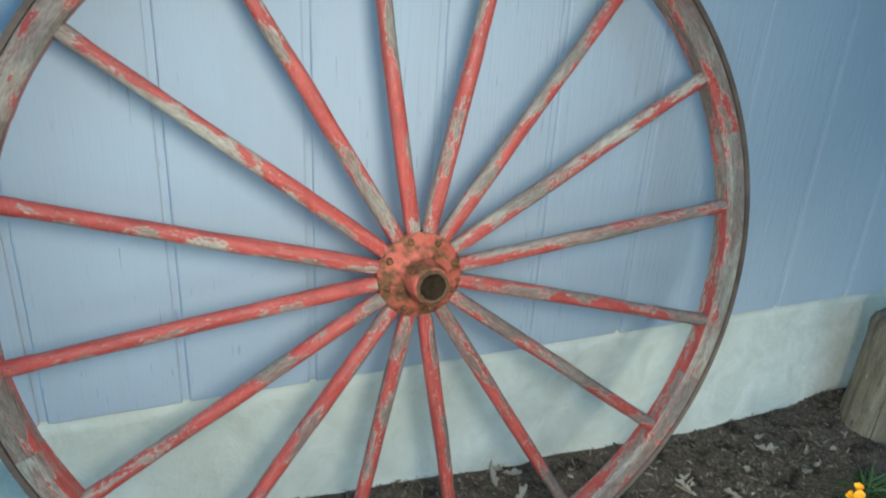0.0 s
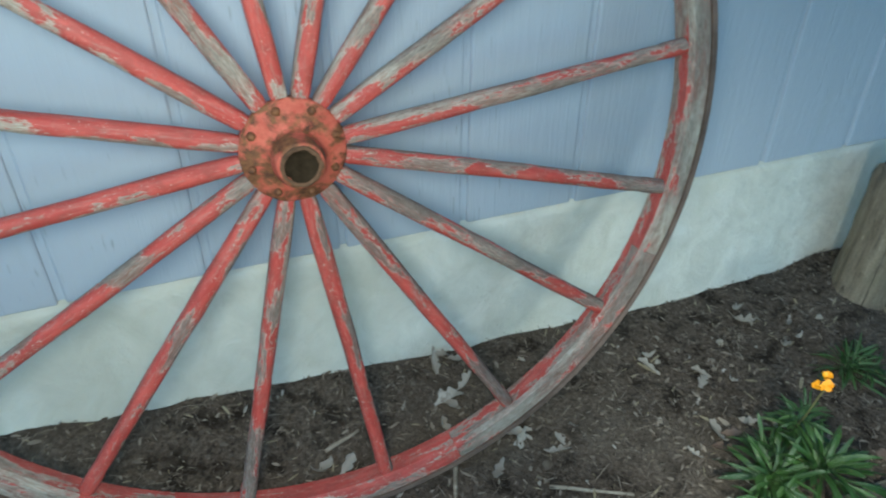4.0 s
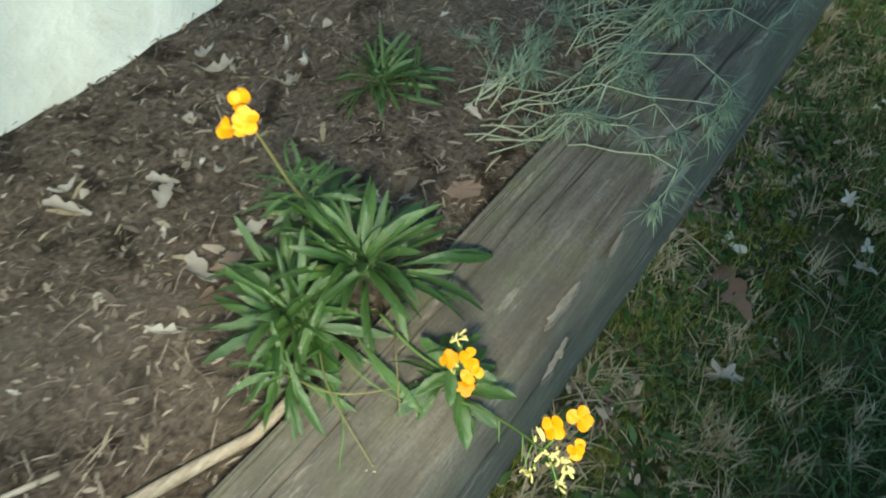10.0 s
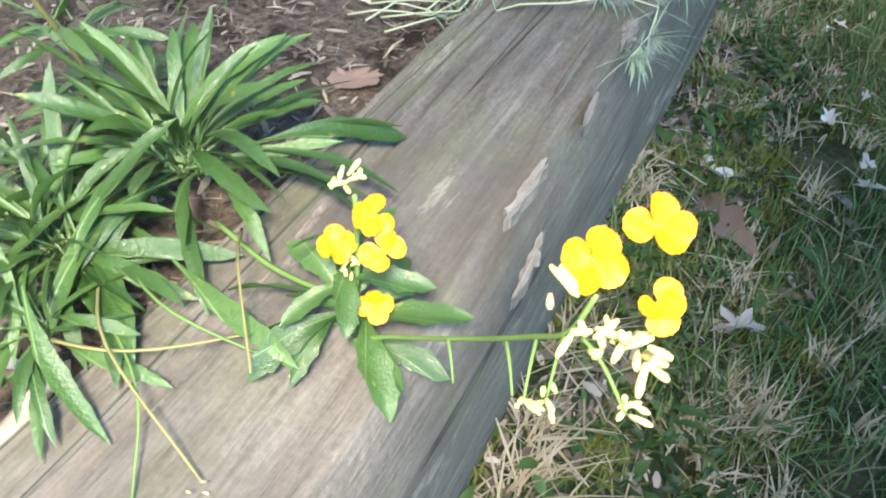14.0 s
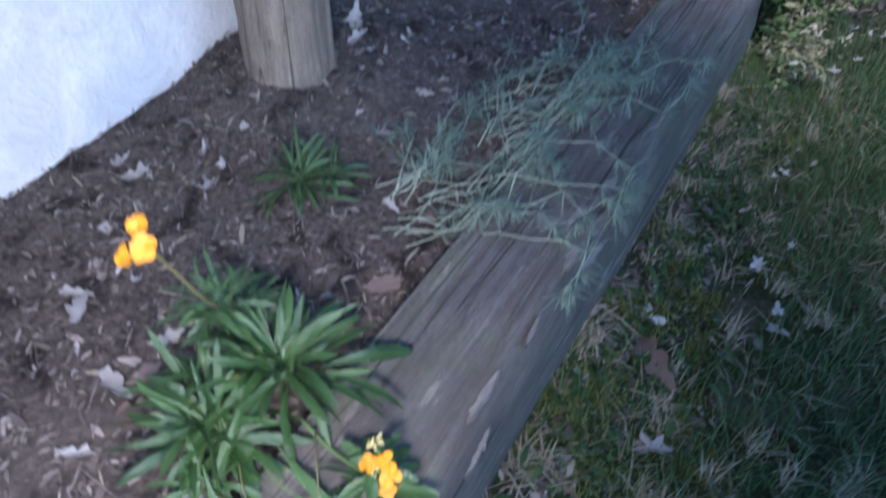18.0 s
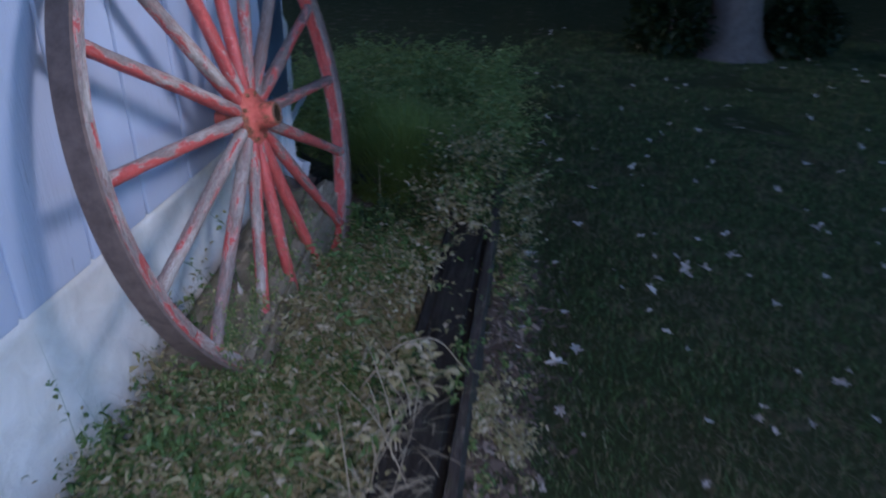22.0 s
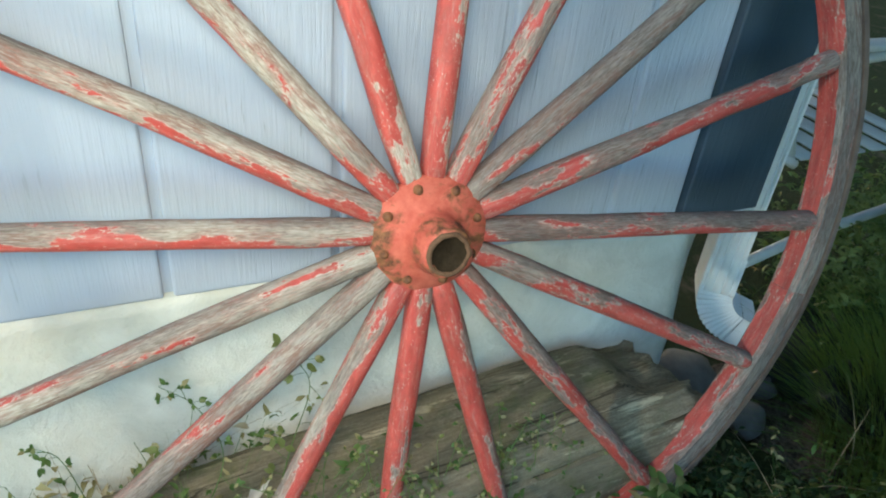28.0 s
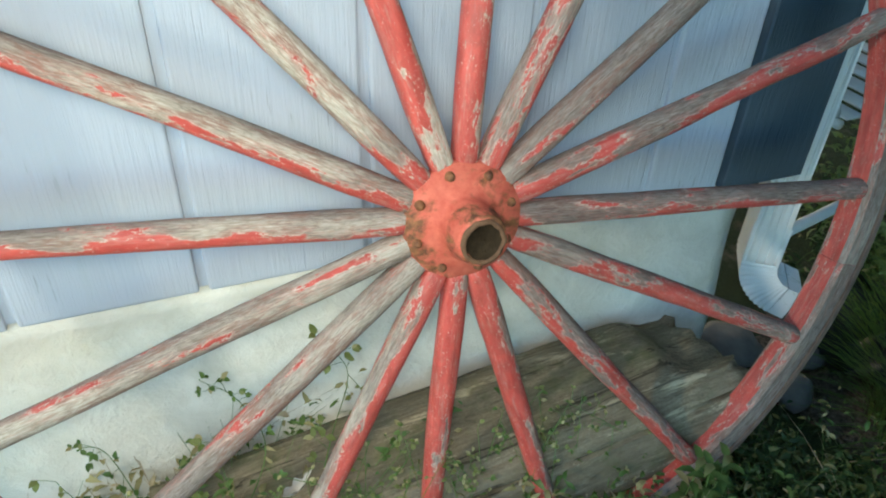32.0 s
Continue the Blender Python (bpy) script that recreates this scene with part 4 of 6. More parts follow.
def slivers(name, centre, heading, length, width, material, lift=0.15, seed=1):
    """Flat chips of bark and straw, each a bent strip of two quads."""
    r = rnd(seed)
    n = len(centre)
    d = np.stack([np.cos(heading), np.sin(heading), r.normal(0, lift, n)], 1)
    s = unit(np.cross(d, np.stack([r.normal(0, 0.35, n), r.normal(0, 0.35, n), np.ones(n)], 1)))
    L, W = length[:, None] / 2, width[:, None] / 2
    mid = centre + np.array([0, 0, 1]) * (r.uniform(0, 0.09, n) * length)[:, None]
    v = np.stack([centre - d * L + s * W * 0.5, centre - d * L - s * W * 0.5, mid + s * W, mid - s * W, centre + d * L + s * W * 0.35, centre + d * L - s * W * 0.35], 1)
    off = np.arange(n)[:, None] * 6
    faces = np.concatenate([off + np.array([0, 1, 3, 2]), off + np.array([2, 3, 5, 4])])
    return from_arrays(name, v.reshape(-1, 3), faces, material)


bed_at = np.vectorize(bed_height)
lawn_at = np.vectorize(lawn_height)


def build_mulch():
    r = rnd(5)
    n = 17000
    x, y = r.uniform(0.2, 3.1, n), r.uniform(0.575, 1.075, n)
    c = np.stack([x, y, bed_at(x, y) + r.uniform(0.0, 0.004, n)], 1)
    L = r.lognormal(-4.85, 0.45, n).clip(0.003, 0.03)
    ob = new("bark_mulch", slivers("bark_mulch", c, r.uniform(0, 6.3, n), L, L * r.uniform(0.12, 0.4, n), MULCH, 0.22, 6))
    tagged(ob, "fine brown bark slivers scattered over the soil", "mulch", kind="stuff")
    n = 5200
    x, y = r.uniform(0.3, 2.75, n), r.uniform(0.578, 1.075, n)
    c = np.stack([x, y, bed_at(x, y) + r.uniform(0.002, 0.007, n)], 1)
    L = r.lognormal(-4.05, 0.4, n).clip(0.008, 0.05)
    ob = new("bark_fibres", slivers("bark_fibres", c, r.normal(-0.35, 0.9, n), L, r.uniform(0.0007, 0.0016, n), MULCH, 0.12, 16))
    tagged(ob, "thin shredded bark fibres over the soil", "mulch", kind="stuff")
    n = 800
    x, y = r.uniform(0.3, 2.7, n), r.uniform(0.58, 1.07, n)
    c = np.stack([x, y, bed_at(x, y) + r.uniform(0.002, 0.006, n)], 1)
    L = r.lognormal(-4.8, 0.6, n).clip(0.003, 0.045)
    ob = new("straw_litter", slivers("straw_litter", c, r.uniform(0, 6.3, n), L, L * r.uniform(0.08, 0.25, n), DRY, 0.2, 8))
    tagged(ob, "pale bits of straw and dead stems on the soil", "litter", kind="stuff")
    # crumbs of broken leaves, in drifts
    n = 2600
    x, y = r.uniform(0.4, 2.6, n), r.uniform(0.585, 1.05, n)
    drift = np.array([noise.noise((a * 5.5, b * 7.5, 2.2)) for a, b in zip(x, y)])
    keep = drift + r.normal(0, 0.1, n) > 0.2
    x, y = x[keep], y[keep]
    n = len(x)
    L = r.lognormal(-4.75, 0.4, n).clip(0.004, 0.02)
    a = r.uniform(0, 6.3, n)
    d = np.stack([np.cos(a), np.sin(a), r.normal(0.1, 0.3, n)], 1)
    up = np.stack([r.normal(0, 0.5, n), r.normal(0, 0.5, n), np.ones(n)], 1)
    c = np.stack([x, y, bed_at(x, y) + r.uniform(0.002, 0.006, n)], 1)
    ob = new("leaf_crumbs", leaf_cloud("leaf_crumbs", c, d, up, L, L * r.uniform(0.5, 0.9, n), CRUMB, 0.3, 0.4))
    tagged(ob, "crumbled tan and grey dead leaves drifted on the soil", "leaf litter", kind="stuff")


def build_lawn_grass():
    r = rnd(11)
    def scatter(n, x0, x1, y0, y1):
        x, y = r.uniform(x0, x1, n), r.uniform(y0, y1, n)
        return np.stack([x, y, lawn_at(x, y) - 0.002], 1)
    near = scatter(36000, 0.9, 3.2, -0.35, 0.45)
    edge = np.clip((near[:, 1] - 0.2) / 0.22, 0, 1) * np.clip((2.9 - near[:, 0]) / 0.8, 0, 1)
    keep = np.array([noise.noise((p[0] * 3.1, p[1] * 3.1, 9.0)) for p in near]) > -0.12 - 0.25 * r.random(len(near)) + 0.55 * edge
    near = near[keep]
    n = len(near)
    ob = new("lawn_grass", blades("lawn_grass", near, r.normal(0, 0.5, (n, 3)) * (1, 1, 0), r.uniform(0.018, 0.06, n), r.uniform(0.0012, 0.003, n), GRASS))
    tagged(ob, "short dark green lawn grass", "grass", kind="stuff")
    far = scatter(170000, 2.6, 9.5, -3.4, 0.42)
    bare = np.array([noise.noise((p[0] * 1.6, p[1] * 1.6, 3.0)) + 0.5 * noise.noise((p[0] * 5, p[1] * 5, 8.0)) for p in far])
    far = far[bare < 0.16 + 0.3 * r.random(len(far))]
    far = far[r.random(len(far)) < np.clip(1.6 - (far[:, 0] - 3) * 0.17, 0.35, 1)]
    n = len(far)
    ob = new("lawn_grass", blades("lawn_grass", far, r.normal(0, 0.5, (n, 3)) * (1, 1, 0), r.uniform(0.014, 0.04, n), r.uniform(0.0018, 0.0036, n), GRASS, 2))
    tagged(ob, "dark evening lawn grass further off", "grass", kind="stuff")
    straw = scatter(52000, 2.6, 6.5, -2.4, 0.36)
    patch = np.array([noise.noise((p[0] * 1.6, p[1] * 1.6, 3.0)) + 0.5 * noise.noise((p[0] * 5, p[1] * 5, 8.0)) for p in straw])
    straw = straw[patch > -0.04 + 0.25 * r.random(len(straw))]
    n = len(straw)
    ob = new("dry_grass", blades("dry_grass", straw, r.normal(0, 0.9, (n, 3)) * (1, 1, 0), r.uniform(0.012, 0.032, n), r.uniform(0.0018, 0.0034, n), STRAW, 2))
    tagged(ob, "withered brownish grass in thin patches of the lawn", "dry grass", kind="stuff")
    # dry tufts beside the sleeper
    c, d, h = [], [], []
    for k in range(95):
        x, y = 1.3 + 1.6 * r.random() ** 1.5, 0.44 - 0.42 * r.random() ** 1.4
        for j in range(26):
            c.append((x + r.normal(0, 0.008), min(y + r.normal(0, 0.008), 0.445), float(lawn_height(x, y)) + 0.006))
            d.append((r.normal(0.5, 0.8), r.normal(-0.2, 0.8), 0))
            h.append(r.uniform(0.012, 0.036))
    n = len(c)
    ob = new("dry_grass", blades("dry_grass", c, d, h, r.uniform(0.0016, 0.0032, n), DRY))
    tagged(ob, "straw coloured dry grass tufts beside the sleeper", "dry grass", kind="stuff")
    n = 1500
    x, y = 1.25 + 1.7 * r.random(n) ** 1.3, 0.44 - 0.45 * r.random(n) ** 1.3
    lie = np.array([noise.noise((a * 7, b * 7, 4.0)) for a, b in zip(x, y)]) > -0.05
    x, y = x[lie], y[lie]
    n = len(x)
    q = np.stack([x, y, lawn_at(x, y) + r.uniform(0.006, 0.022, n)], 1)
    ob = new("dry_grass", slivers("dry_grass", q, r.normal(0.4, 1.0, n), r.lognormal(-3.4, 0.4, n).clip(0.012, 0.08), r.uniform(0.0011, 0.0024, n), DRY, 0.2, 29))
    tagged(ob, "straw blades lying flat in the lawn edge", "dry grass", kind="stuff")
    # bare crumbly soil along the sleeper
    n = 3800
    x, y = r.uniform(1.15, 2.9, n), 0.448 - np.abs(r.normal(0, 0.085, n))
    q = np.stack([x, y, lawn_at(x, y) + r.uniform(0.003, 0.010, n)], 1)
    L = r.lognormal(-4.7, 0.5, n).clip(0.003, 0.03)
    ob = new("bark_mulch", slivers("bark_mulch", q, r.uniform(0, 6.3, n), L, L * r.uniform(0.15, 0.6, n), MULCH, 0.2, 26))
    tagged(ob, "brown crumbs of bark and soil along the sleeper", "mulch", kind="stuff")
    n = 5200
    x, y = r.uniform(3.2, 5.1, n), 0.378 - np.abs(r.normal(0, 0.08, n))
    q = np.stack([x, y, lawn_at(x, y) + r.uniform(0.003, 0.014, n)], 1)
    L = r.lognormal(-4.2, 0.5, n).clip(0.006, 0.05)
    ob = new("leaf_litter", slivers("leaf_litter", q, r.uniform(0, 6.3, n), L, L * r.uniform(0.15, 0.6, n), LITTER, 0.25, 36))
    tagged(ob, "brown rotting leaf litter banked along the dark sleeper", "leaf litter", kind="stuff")
    # cushions of yellow green moss
    c, d, h = [], [], []
    for k in range(40):
        x, y = 1.32 + 1.5 * r.random() ** 1.3, 0.445 - 0.22 * r.random() ** 1.5
        w = r.uniform(0.012, 0.035)
        for j in range(190):
            a, b = r.normal(0, w), r.normal(0, w)
            c.append((x + a, min(y + b, 0.447), float(lawn_height(x, y)) + 0.004))
            d.append((r.normal(0, 0.6), r.normal(0, 0.6), 0))
            h.append(r.uniform(0.006, 0.02))
    n = len(c)
    ob = new("moss", blades("moss", c, d, h, np.full(n, 0.0022), MOSS, 2))
    tagged(ob, "cushions of yellow green moss beside the sleeper", "moss", kind="stuff")
    # broad clover and moss leaves along the sleeper
    n = 700
    x, y = r.uniform(1.2, 3.4, n), 0.445 - np.abs(r.normal(0, 0.11, n))
    b = np.stack([x, y, lawn_at(x, y) + r.uniform(0.002, 0.03, n)], 1)
    a = r.normal(0, 1, (n, 3)) * (1, 1, 0.35)
    ob = new("ground_ivy", leaf_cloud("ground_ivy", b, a, np.tile((0, 0, 1.0), (n, 1)), r.uniform(0.012, 0.034, n), r.uniform(0.005, 0.011, n), IVY_LAWN, 0.1, 0.2))
    tagged(ob, "low dark green weeds in the lawn edge", "weeds", kind="stuff")


IVY_LAWN = foliage("lawn_weed_leaf", (0.03, 0.075, 0.022), (0.09, 0.16, 0.045), None, 0.5)
LITTER = foliage("rotting_litter", (0.045, 0.034, 0.026), (0.14, 0.105, 0.078), (0.24, 0.19, 0.15), 0.9, 0.0)
MOSS = foliage("moss_tips", (0.10, 0.12, 0.025), (0.22, 0.25, 0.055), None, 0.8)


# ---------------------------------------------------------------- fallen leaves and petals, one by one
def dead_leaf_mesh(seed, lobes, size, material):
    """A curled dead leaf with a ragged, lobed outline."""
    r = random.Random(seed)
    bm = bmesh.new()
    n = 26
    ph = r.uniform(0, 6)
    rim, mid = [], []
    for k in range(n):
        t = 2 * math.pi * k / n
        rad = size * (0.28 + 0.5 * abs(math.cos(lobes * t / 2 + ph)) ** 1.4 * r.uniform(0.6, 1.15) + r.uniform(-0.06, 0.06))
        x, y = rad * math.cos(t) * 1.25, rad * math.sin(t) * 0.8
        z = size * (0.9 * (y / size) ** 2 + 0.22 * math.sin(2 * t + ph) * (rad / size) + 0.25 * (x / size) ** 2 * math.sin(ph * 3) + r.uniform(-0.06, 0.06))
        rim.append(bm.verts.new((x, y, z)))
        mid.append(bm.verts.new((x * 0.5, y * 0.5, z * 0.35 + size * r.uniform(-0.03, 0.03))))
    c = bm.verts.new((0, 0, 0))
    for k in range(n):
        bm.faces.new((rim[k], rim[(k + 1) % n], mid[(k + 1) % n], mid[k]))
        bm.faces.new((mid[k], mid[(k + 1) % n], c))
    me = bpy.data.meshes.new("fallen_leaf")
    bm.to_mesh(me)
    bm.free()
    me.polygons.foreach_set("use_smooth", [True] * len(me.polygons))
    me.materials.append(material)
    return me


def oak_leaf_mesh(seed, length, material):
    """A dry oak leaf along x: lobed sides, a raised midrib, curled and bent."""
    r = random.Random(seed)
    bm = bmesh.new()
    n, rows = 16, []
    curl, arch, ph = r.uniform(0.5, 1.9), r.uniform(-0.9, 1.2), r.uniform(0, 6)
    for k in range(n + 1):
        t = k / n
        x = length * (t - 0.5)
        row = []
        for s in (-1, -0.5, 0, 0.5, 1):
            lobe = 0.45 + 0.55 * abs(math.sin(t * 9.5 + (0.5 if s > 0 else 0.0) + ph * 0.2)) ** 0.8
            w = length * 0.30 * math.sin(math.pi * min(0.97, 0.06 + 0.9 * t)) ** 0.7 * (0.35 + 0.85 * t) * (lobe if abs(s) == 1 else min(1, lobe * 1.3)) * r.uniform(0.88, 1.1)
            y = s * w
            z = curl * y * y / length * 2.2 + arch * x * x / length + 0.05 * length * math.sin(5 * t + ph + s) + r.uniform(-0.012, 0.012) * length
            row.append(bm.verts.new((x, y * (1 - 0.25 * curl * abs(s)), z)))
        rows.append(row)
    for a, b in zip(rows, rows[1:]):
        for k in range(4):
            bm.faces.new((a[k], a[k + 1], b[k + 1], b[k]))
    me = bpy.data.meshes.new("fallen_leaf")
    bm.to_mesh(me)
    bm.free()
    me.polygons.foreach_set("use_smooth", [True] * len(me.polygons))
    me.materials.append(material)
    return me


def build_litter():
    r = random.Random(3)
    oak = [oak_leaf_mesh(k, 0.034, WHITE_LEAF) for k in range(12)]
    pale = [dead_leaf_mesh(k, (5, 4, 7, 3, 5, 6, 4, 5)[k], 0.021, WHITE_LEAF) for k in range(8)]
    brown = [oak_leaf_mesh(20 + k, 0.05, BROWN_LEAF) for k in range(3)]

    def drop(mesh, x, y, z, s, label, group):
        ob = new("fallen_leaf", mesh)
        ob.matrix_world = Matrix.Translation((x, y, z + 0.006 * s)) @ Euler((r.gauss(0, 0.3), r.gauss(0, 0.3), r.uniform(0, 6.3))).to_matrix().to_4x4() @ Matrix.Scale(s, 4)
        tagged(ob, label, "dead leaf", group)

    on_bed, on_lawn = "fallen leaves on the bed", "fallen leaves on the lawn"
    # those that stand out, at their own places
    for x, y, s in ((1.083, 1.045, 1.5), (1.042, 0.968, 1.9), (1.063, 1.06, 1.3), (1.127, 0.867, 1.7), (1.10, 0.885, 1.2), (1.08, 0.985, 1.4), (1.207, 0.941, 1.2), (1.115, 0.90, 1.3), (1.193, 0.836, 1.2), (1.40, 0.63, 1.4), (1.43, 0.665, 1.0), (1.508, 0.88, 1.2), (1.44, 0.95, 1.1), (1.555, 0.852, 1.0), (1.74, 0.888, 1.4), (1.68, 1.0, 1.2), (1.80, 0.685, 0.9),
                    (2.056, 0.905, 1.4), (2.10, 0.95, 1.0), (2.234, 0.67, 0.8), (1.75, 0.93, 1.1), (2.27, 1.02, 1.3), (2.02, 0.77, 0.9), (1.51, 0.76, 1.1), (1.55, 0.735, 0.9), (1.38, 0.73, 1.1), (0.86, 0.86, 1.0), (1.14, 0.87, 1.0)):
        drop(r.choice(oak), x, y, float(bed_height(x, y)), s, "bleached curled dead leaf lying on the soil", on_bed)
    for k, (x, y) in enumerate(((1.046, 1.042), (1.045, 0.956), (1.017, 0.914), (1.071, 0.81), (1.13, 0.853), (1.177, 0.814), (0.89, 0.749), (0.966, 0.699), (0.803, 0.894), (0.845, 0.891), (1.425, 0.925), (1.497, 0.861), (1.67, 0.971), (1.443, 0.75), (1.698, 0.884), (2.11, 0.946), (2.311, 0.996))):
        drop(oak[k % 12], x, y, float(bed_height(x, y)), 1.15 + 0.55 * r.random(), "bleached lobed dead leaf lying on the soil", on_bed)
    folded = dead_leaf_mesh(41, 1, 0.030, BROWN_LEAF)
    drop(folded, 1.69, 0.628, float(bed_height(1.69, 0.628)), 1.0, "smooth pinkish brown dead leaf beside the sleeper", on_bed)
    for x, y, s in ((1.44, 0.72, 1.0), (1.80, 0.64, 0.9), (1.47, 0.75, 0.8)):
        drop(r.choice(brown), x, y, float(bed_height(x, y)), s, "pinkish brown dead leaf lying beside the sleeper", on_bed)
    for k in range(62):
        x, y = r.uniform(0.5, 2.7), r.uniform(0.6, 1.06)
        drop(r.choice(oak), x, y, float(bed_height(x, y)), r.uniform(0.2, 0.6), "bleached curled dead leaf lying on the soil", on_bed)
    drop(oak[2], 4.19, 0.93, 0.03, 1.5, "bleached curled dead leaf lying on the rotten beam", "fallen leaves on the beam")
    drop(oak_leaf_mesh(31, 0.05, BROWN_LEAF), 1.905, 0.352, -0.26, 1.9, "large brown dead leaf standing in the grass", on_lawn)
    for x, y, s in ((1.785, 0.31, 1.5), (1.96, 0.375, 1.2), (2.192, 0.269, 1.0), (2.068, 0.219, 0.9), (2.718, 0.109, 1.3), (3.723, 0.145, 1.3), (4.355, 0.377, 1.2), (4.581, 0.133, 1.6), (5.439, 0.36, 1.4), (6.309, -0.012, 1.4)):
        drop(r.choice(pale), x, y, float(lawn_height(x, y)) + 0.012, s, "whitish fallen leaf lying on the dark lawn", on_lawn)
    for x, y in ((3.64, 0.18), (4.31, -1.14), (3.55, -0.75), (3.4, -0.4), (3.75, -0.28), (3.15, 0.08), (3.04, -0.02), (3.22, -0.1), (3.05, -0.26), (5.01, 0.28), (4.5, 0.19), (5.77, 0.03), (5.39, 0.1), (4.9, -0.5), (4.34, -0.88), (4.59, -1.17), (5.25, -1.43), (5.12, -1.21), (4.53, -0.57), (5.09, -0.25), (3.66, -0.43), (3.73, -0.81), (4.05, -1.29), (3.45, -0.93), (4.93, -0.12), (5.22, -0.43), (5.91, -0.77), (5.55, -0.82), (4.3, 0.18)):
        drop(r.choice(pale), x, y, float(lawn_height(x, y)) + 0.02, r.uniform(1.1, 1.7), "whitish fallen leaf lying on the dark lawn", on_lawn)
    far_leaves = []
    for k in range(230):
        x = 2.1 + 7.4 * r.random() ** 1.25
        y = 0.3 - r.random() ** (1.4 if k % 3 else 0.8) * (0.6 + 0.48 * (x - 1.8))
        if -3.4 < y and x > 6.2:
            far_leaves.append((x, y, r.uniform(0.9, 1.6)))
        elif -3.4 < y:
            drop(r.choice(pale), x, y, float(lawn_height(x, y)) + 0.02, r.uniform(0.35, 0.95) * (1.0 if x < 3 else 1.35), "whitish fallen leaf lying on the dark lawn", on_lawn)
    # those far off lie in one mesh
    verts, faces = [], []
    for x, y, sc in far_leaves:
        me = r.choice(pale)
        m = Matrix.Translation((x, y, float(lawn_height(x, y)) + 0.03)) @ Euler((r.gauss(0, 0.3), r.gauss(0, 0.3), r.uniform(0, 6.3))).to_matrix().to_4x4() @ Matrix.Scale(sc, 4)
        n = len(verts)
        verts += [tuple(m @ v.co) for v in me.vertices]
        faces += [tuple(n + i for i in p.vertices) for p in me.polygons]
    tagged(new("fallen_leaves", from_arrays("fallen_leaves", verts, faces, FAR_LEAF)), "whitish fallen leaves scattered over the far lawn", "dead leaves", kind="stuff")


CRUMB = foliage("leaf_crumbs", (0.10, 0.078, 0.06), (0.27, 0.225, 0.175), (0.42, 0.38, 0.32), 0.85, 0.15)
FAR_LEAF = foliage("far_dead_leaf", (0.44, 0.41, 0.37), (0.66, 0.63, 0.59), None, 0.8, 0.25)


def stick(points, radius, label, material=None, seed=0):
    pts = []
    for a, b in zip(points, points[1:]):
        for k in range(5):
            pts.append(Vector(a).lerp(Vector(b), k / 5))
    pts.append(Vector(points[-1]))
    pts = [p + 0.35 * radius * noise.noise_vector(p * 40 + Vector((seed, 0, 0))) for p in pts]
    rad = [radius * (1 - 0.35 * i / len(pts)) * (1 + 0.15 * noise.noise((i * 0.9, seed, 0))) for i in range(len(pts))]
    ob = part("stick", tube_bm(pts, rad, 8), material or TWIG)
    return tagged(ob, label, "stick", "sticks on the bed")


def build_sticks():
    z = lambda x, y: float(bed_height(x, y))
    stick([(1.17, 0.668, z(1.17, 0.668) + 0.008), (1.36, 0.604, z(1.36, 0.604) + 0.012), (1.40, 0.59, -0.03)], 0.0065, "pale bare stick lying on the soil", None, 1)
    stick([(1.133, 0.757, z(1.133, 0.757) + 0.004), (1.25, 0.70, z(1.25, 0.70) + 0.004)], 0.0035, "thin pale stick lying on the soil", None, 2)
    stick([(1.0, 0.692, z(1.0, 0.692) + 0.007), (1.115, 0.66, z(1.115, 0.66) + 0.006)], 0.008, "thick split pale stick lying on the soil", None, 3)
    stick([(1.013, 0.854, z(1.013, 0.854) + 0.004), (0.98, 0.766, z(0.98, 0.766) + 0.004)], 0.004, "thin pale stick lying on the soil", None, 4)
    stick([(0.82, 0.93, z(0.82, 0.93) + 0.004), (0.88, 0.95, z(0.88, 0.95) + 0.004)], 0.0035, "thin pale stick lying on the soil", None, 5)
    arch = (([(2.42, 0.60, -0.02), (2.56, 0.61, 0.015), (2.68, 0.63, 0.012), (2.80, 0.67, 0.0)], 0.0026, "long straw stem reaching over the sleeper end"),
            ([(2.70, 0.80, -0.04), (2.80, 0.79, 0.07), (2.93, 0.80, 0.10), (3.06, 0.84, 0.03)], 0.0026, "bent dead stem over the weeds"),
            ([(2.90, 0.60, -0.02), (2.98, 0.56, 0.10), (3.07, 0.51, 0.11), (3.14, 0.47, 0.02)], 0.0024, "arched dead stem over the weeds"),
            ([(3.96, 0.60, -0.02), (3.99, 0.54, 0.06), (4.03, 0.46, 0.065), (4.05, 0.39, -0.03)], 0.0026, "arched dead stem crossing the dark sleeper"))
    for pts, rad, label in arch:
        q = bend(pts)
        ob = part("stick", tube_bm([p + 0.003 * noise.noise_vector(p * 30) for p in q], [rad * (1 - 0.5 * i / len(q)) for i in range(len(q))], 6), DRY)
        tagged(ob, label, "stick", "sticks on the bed")


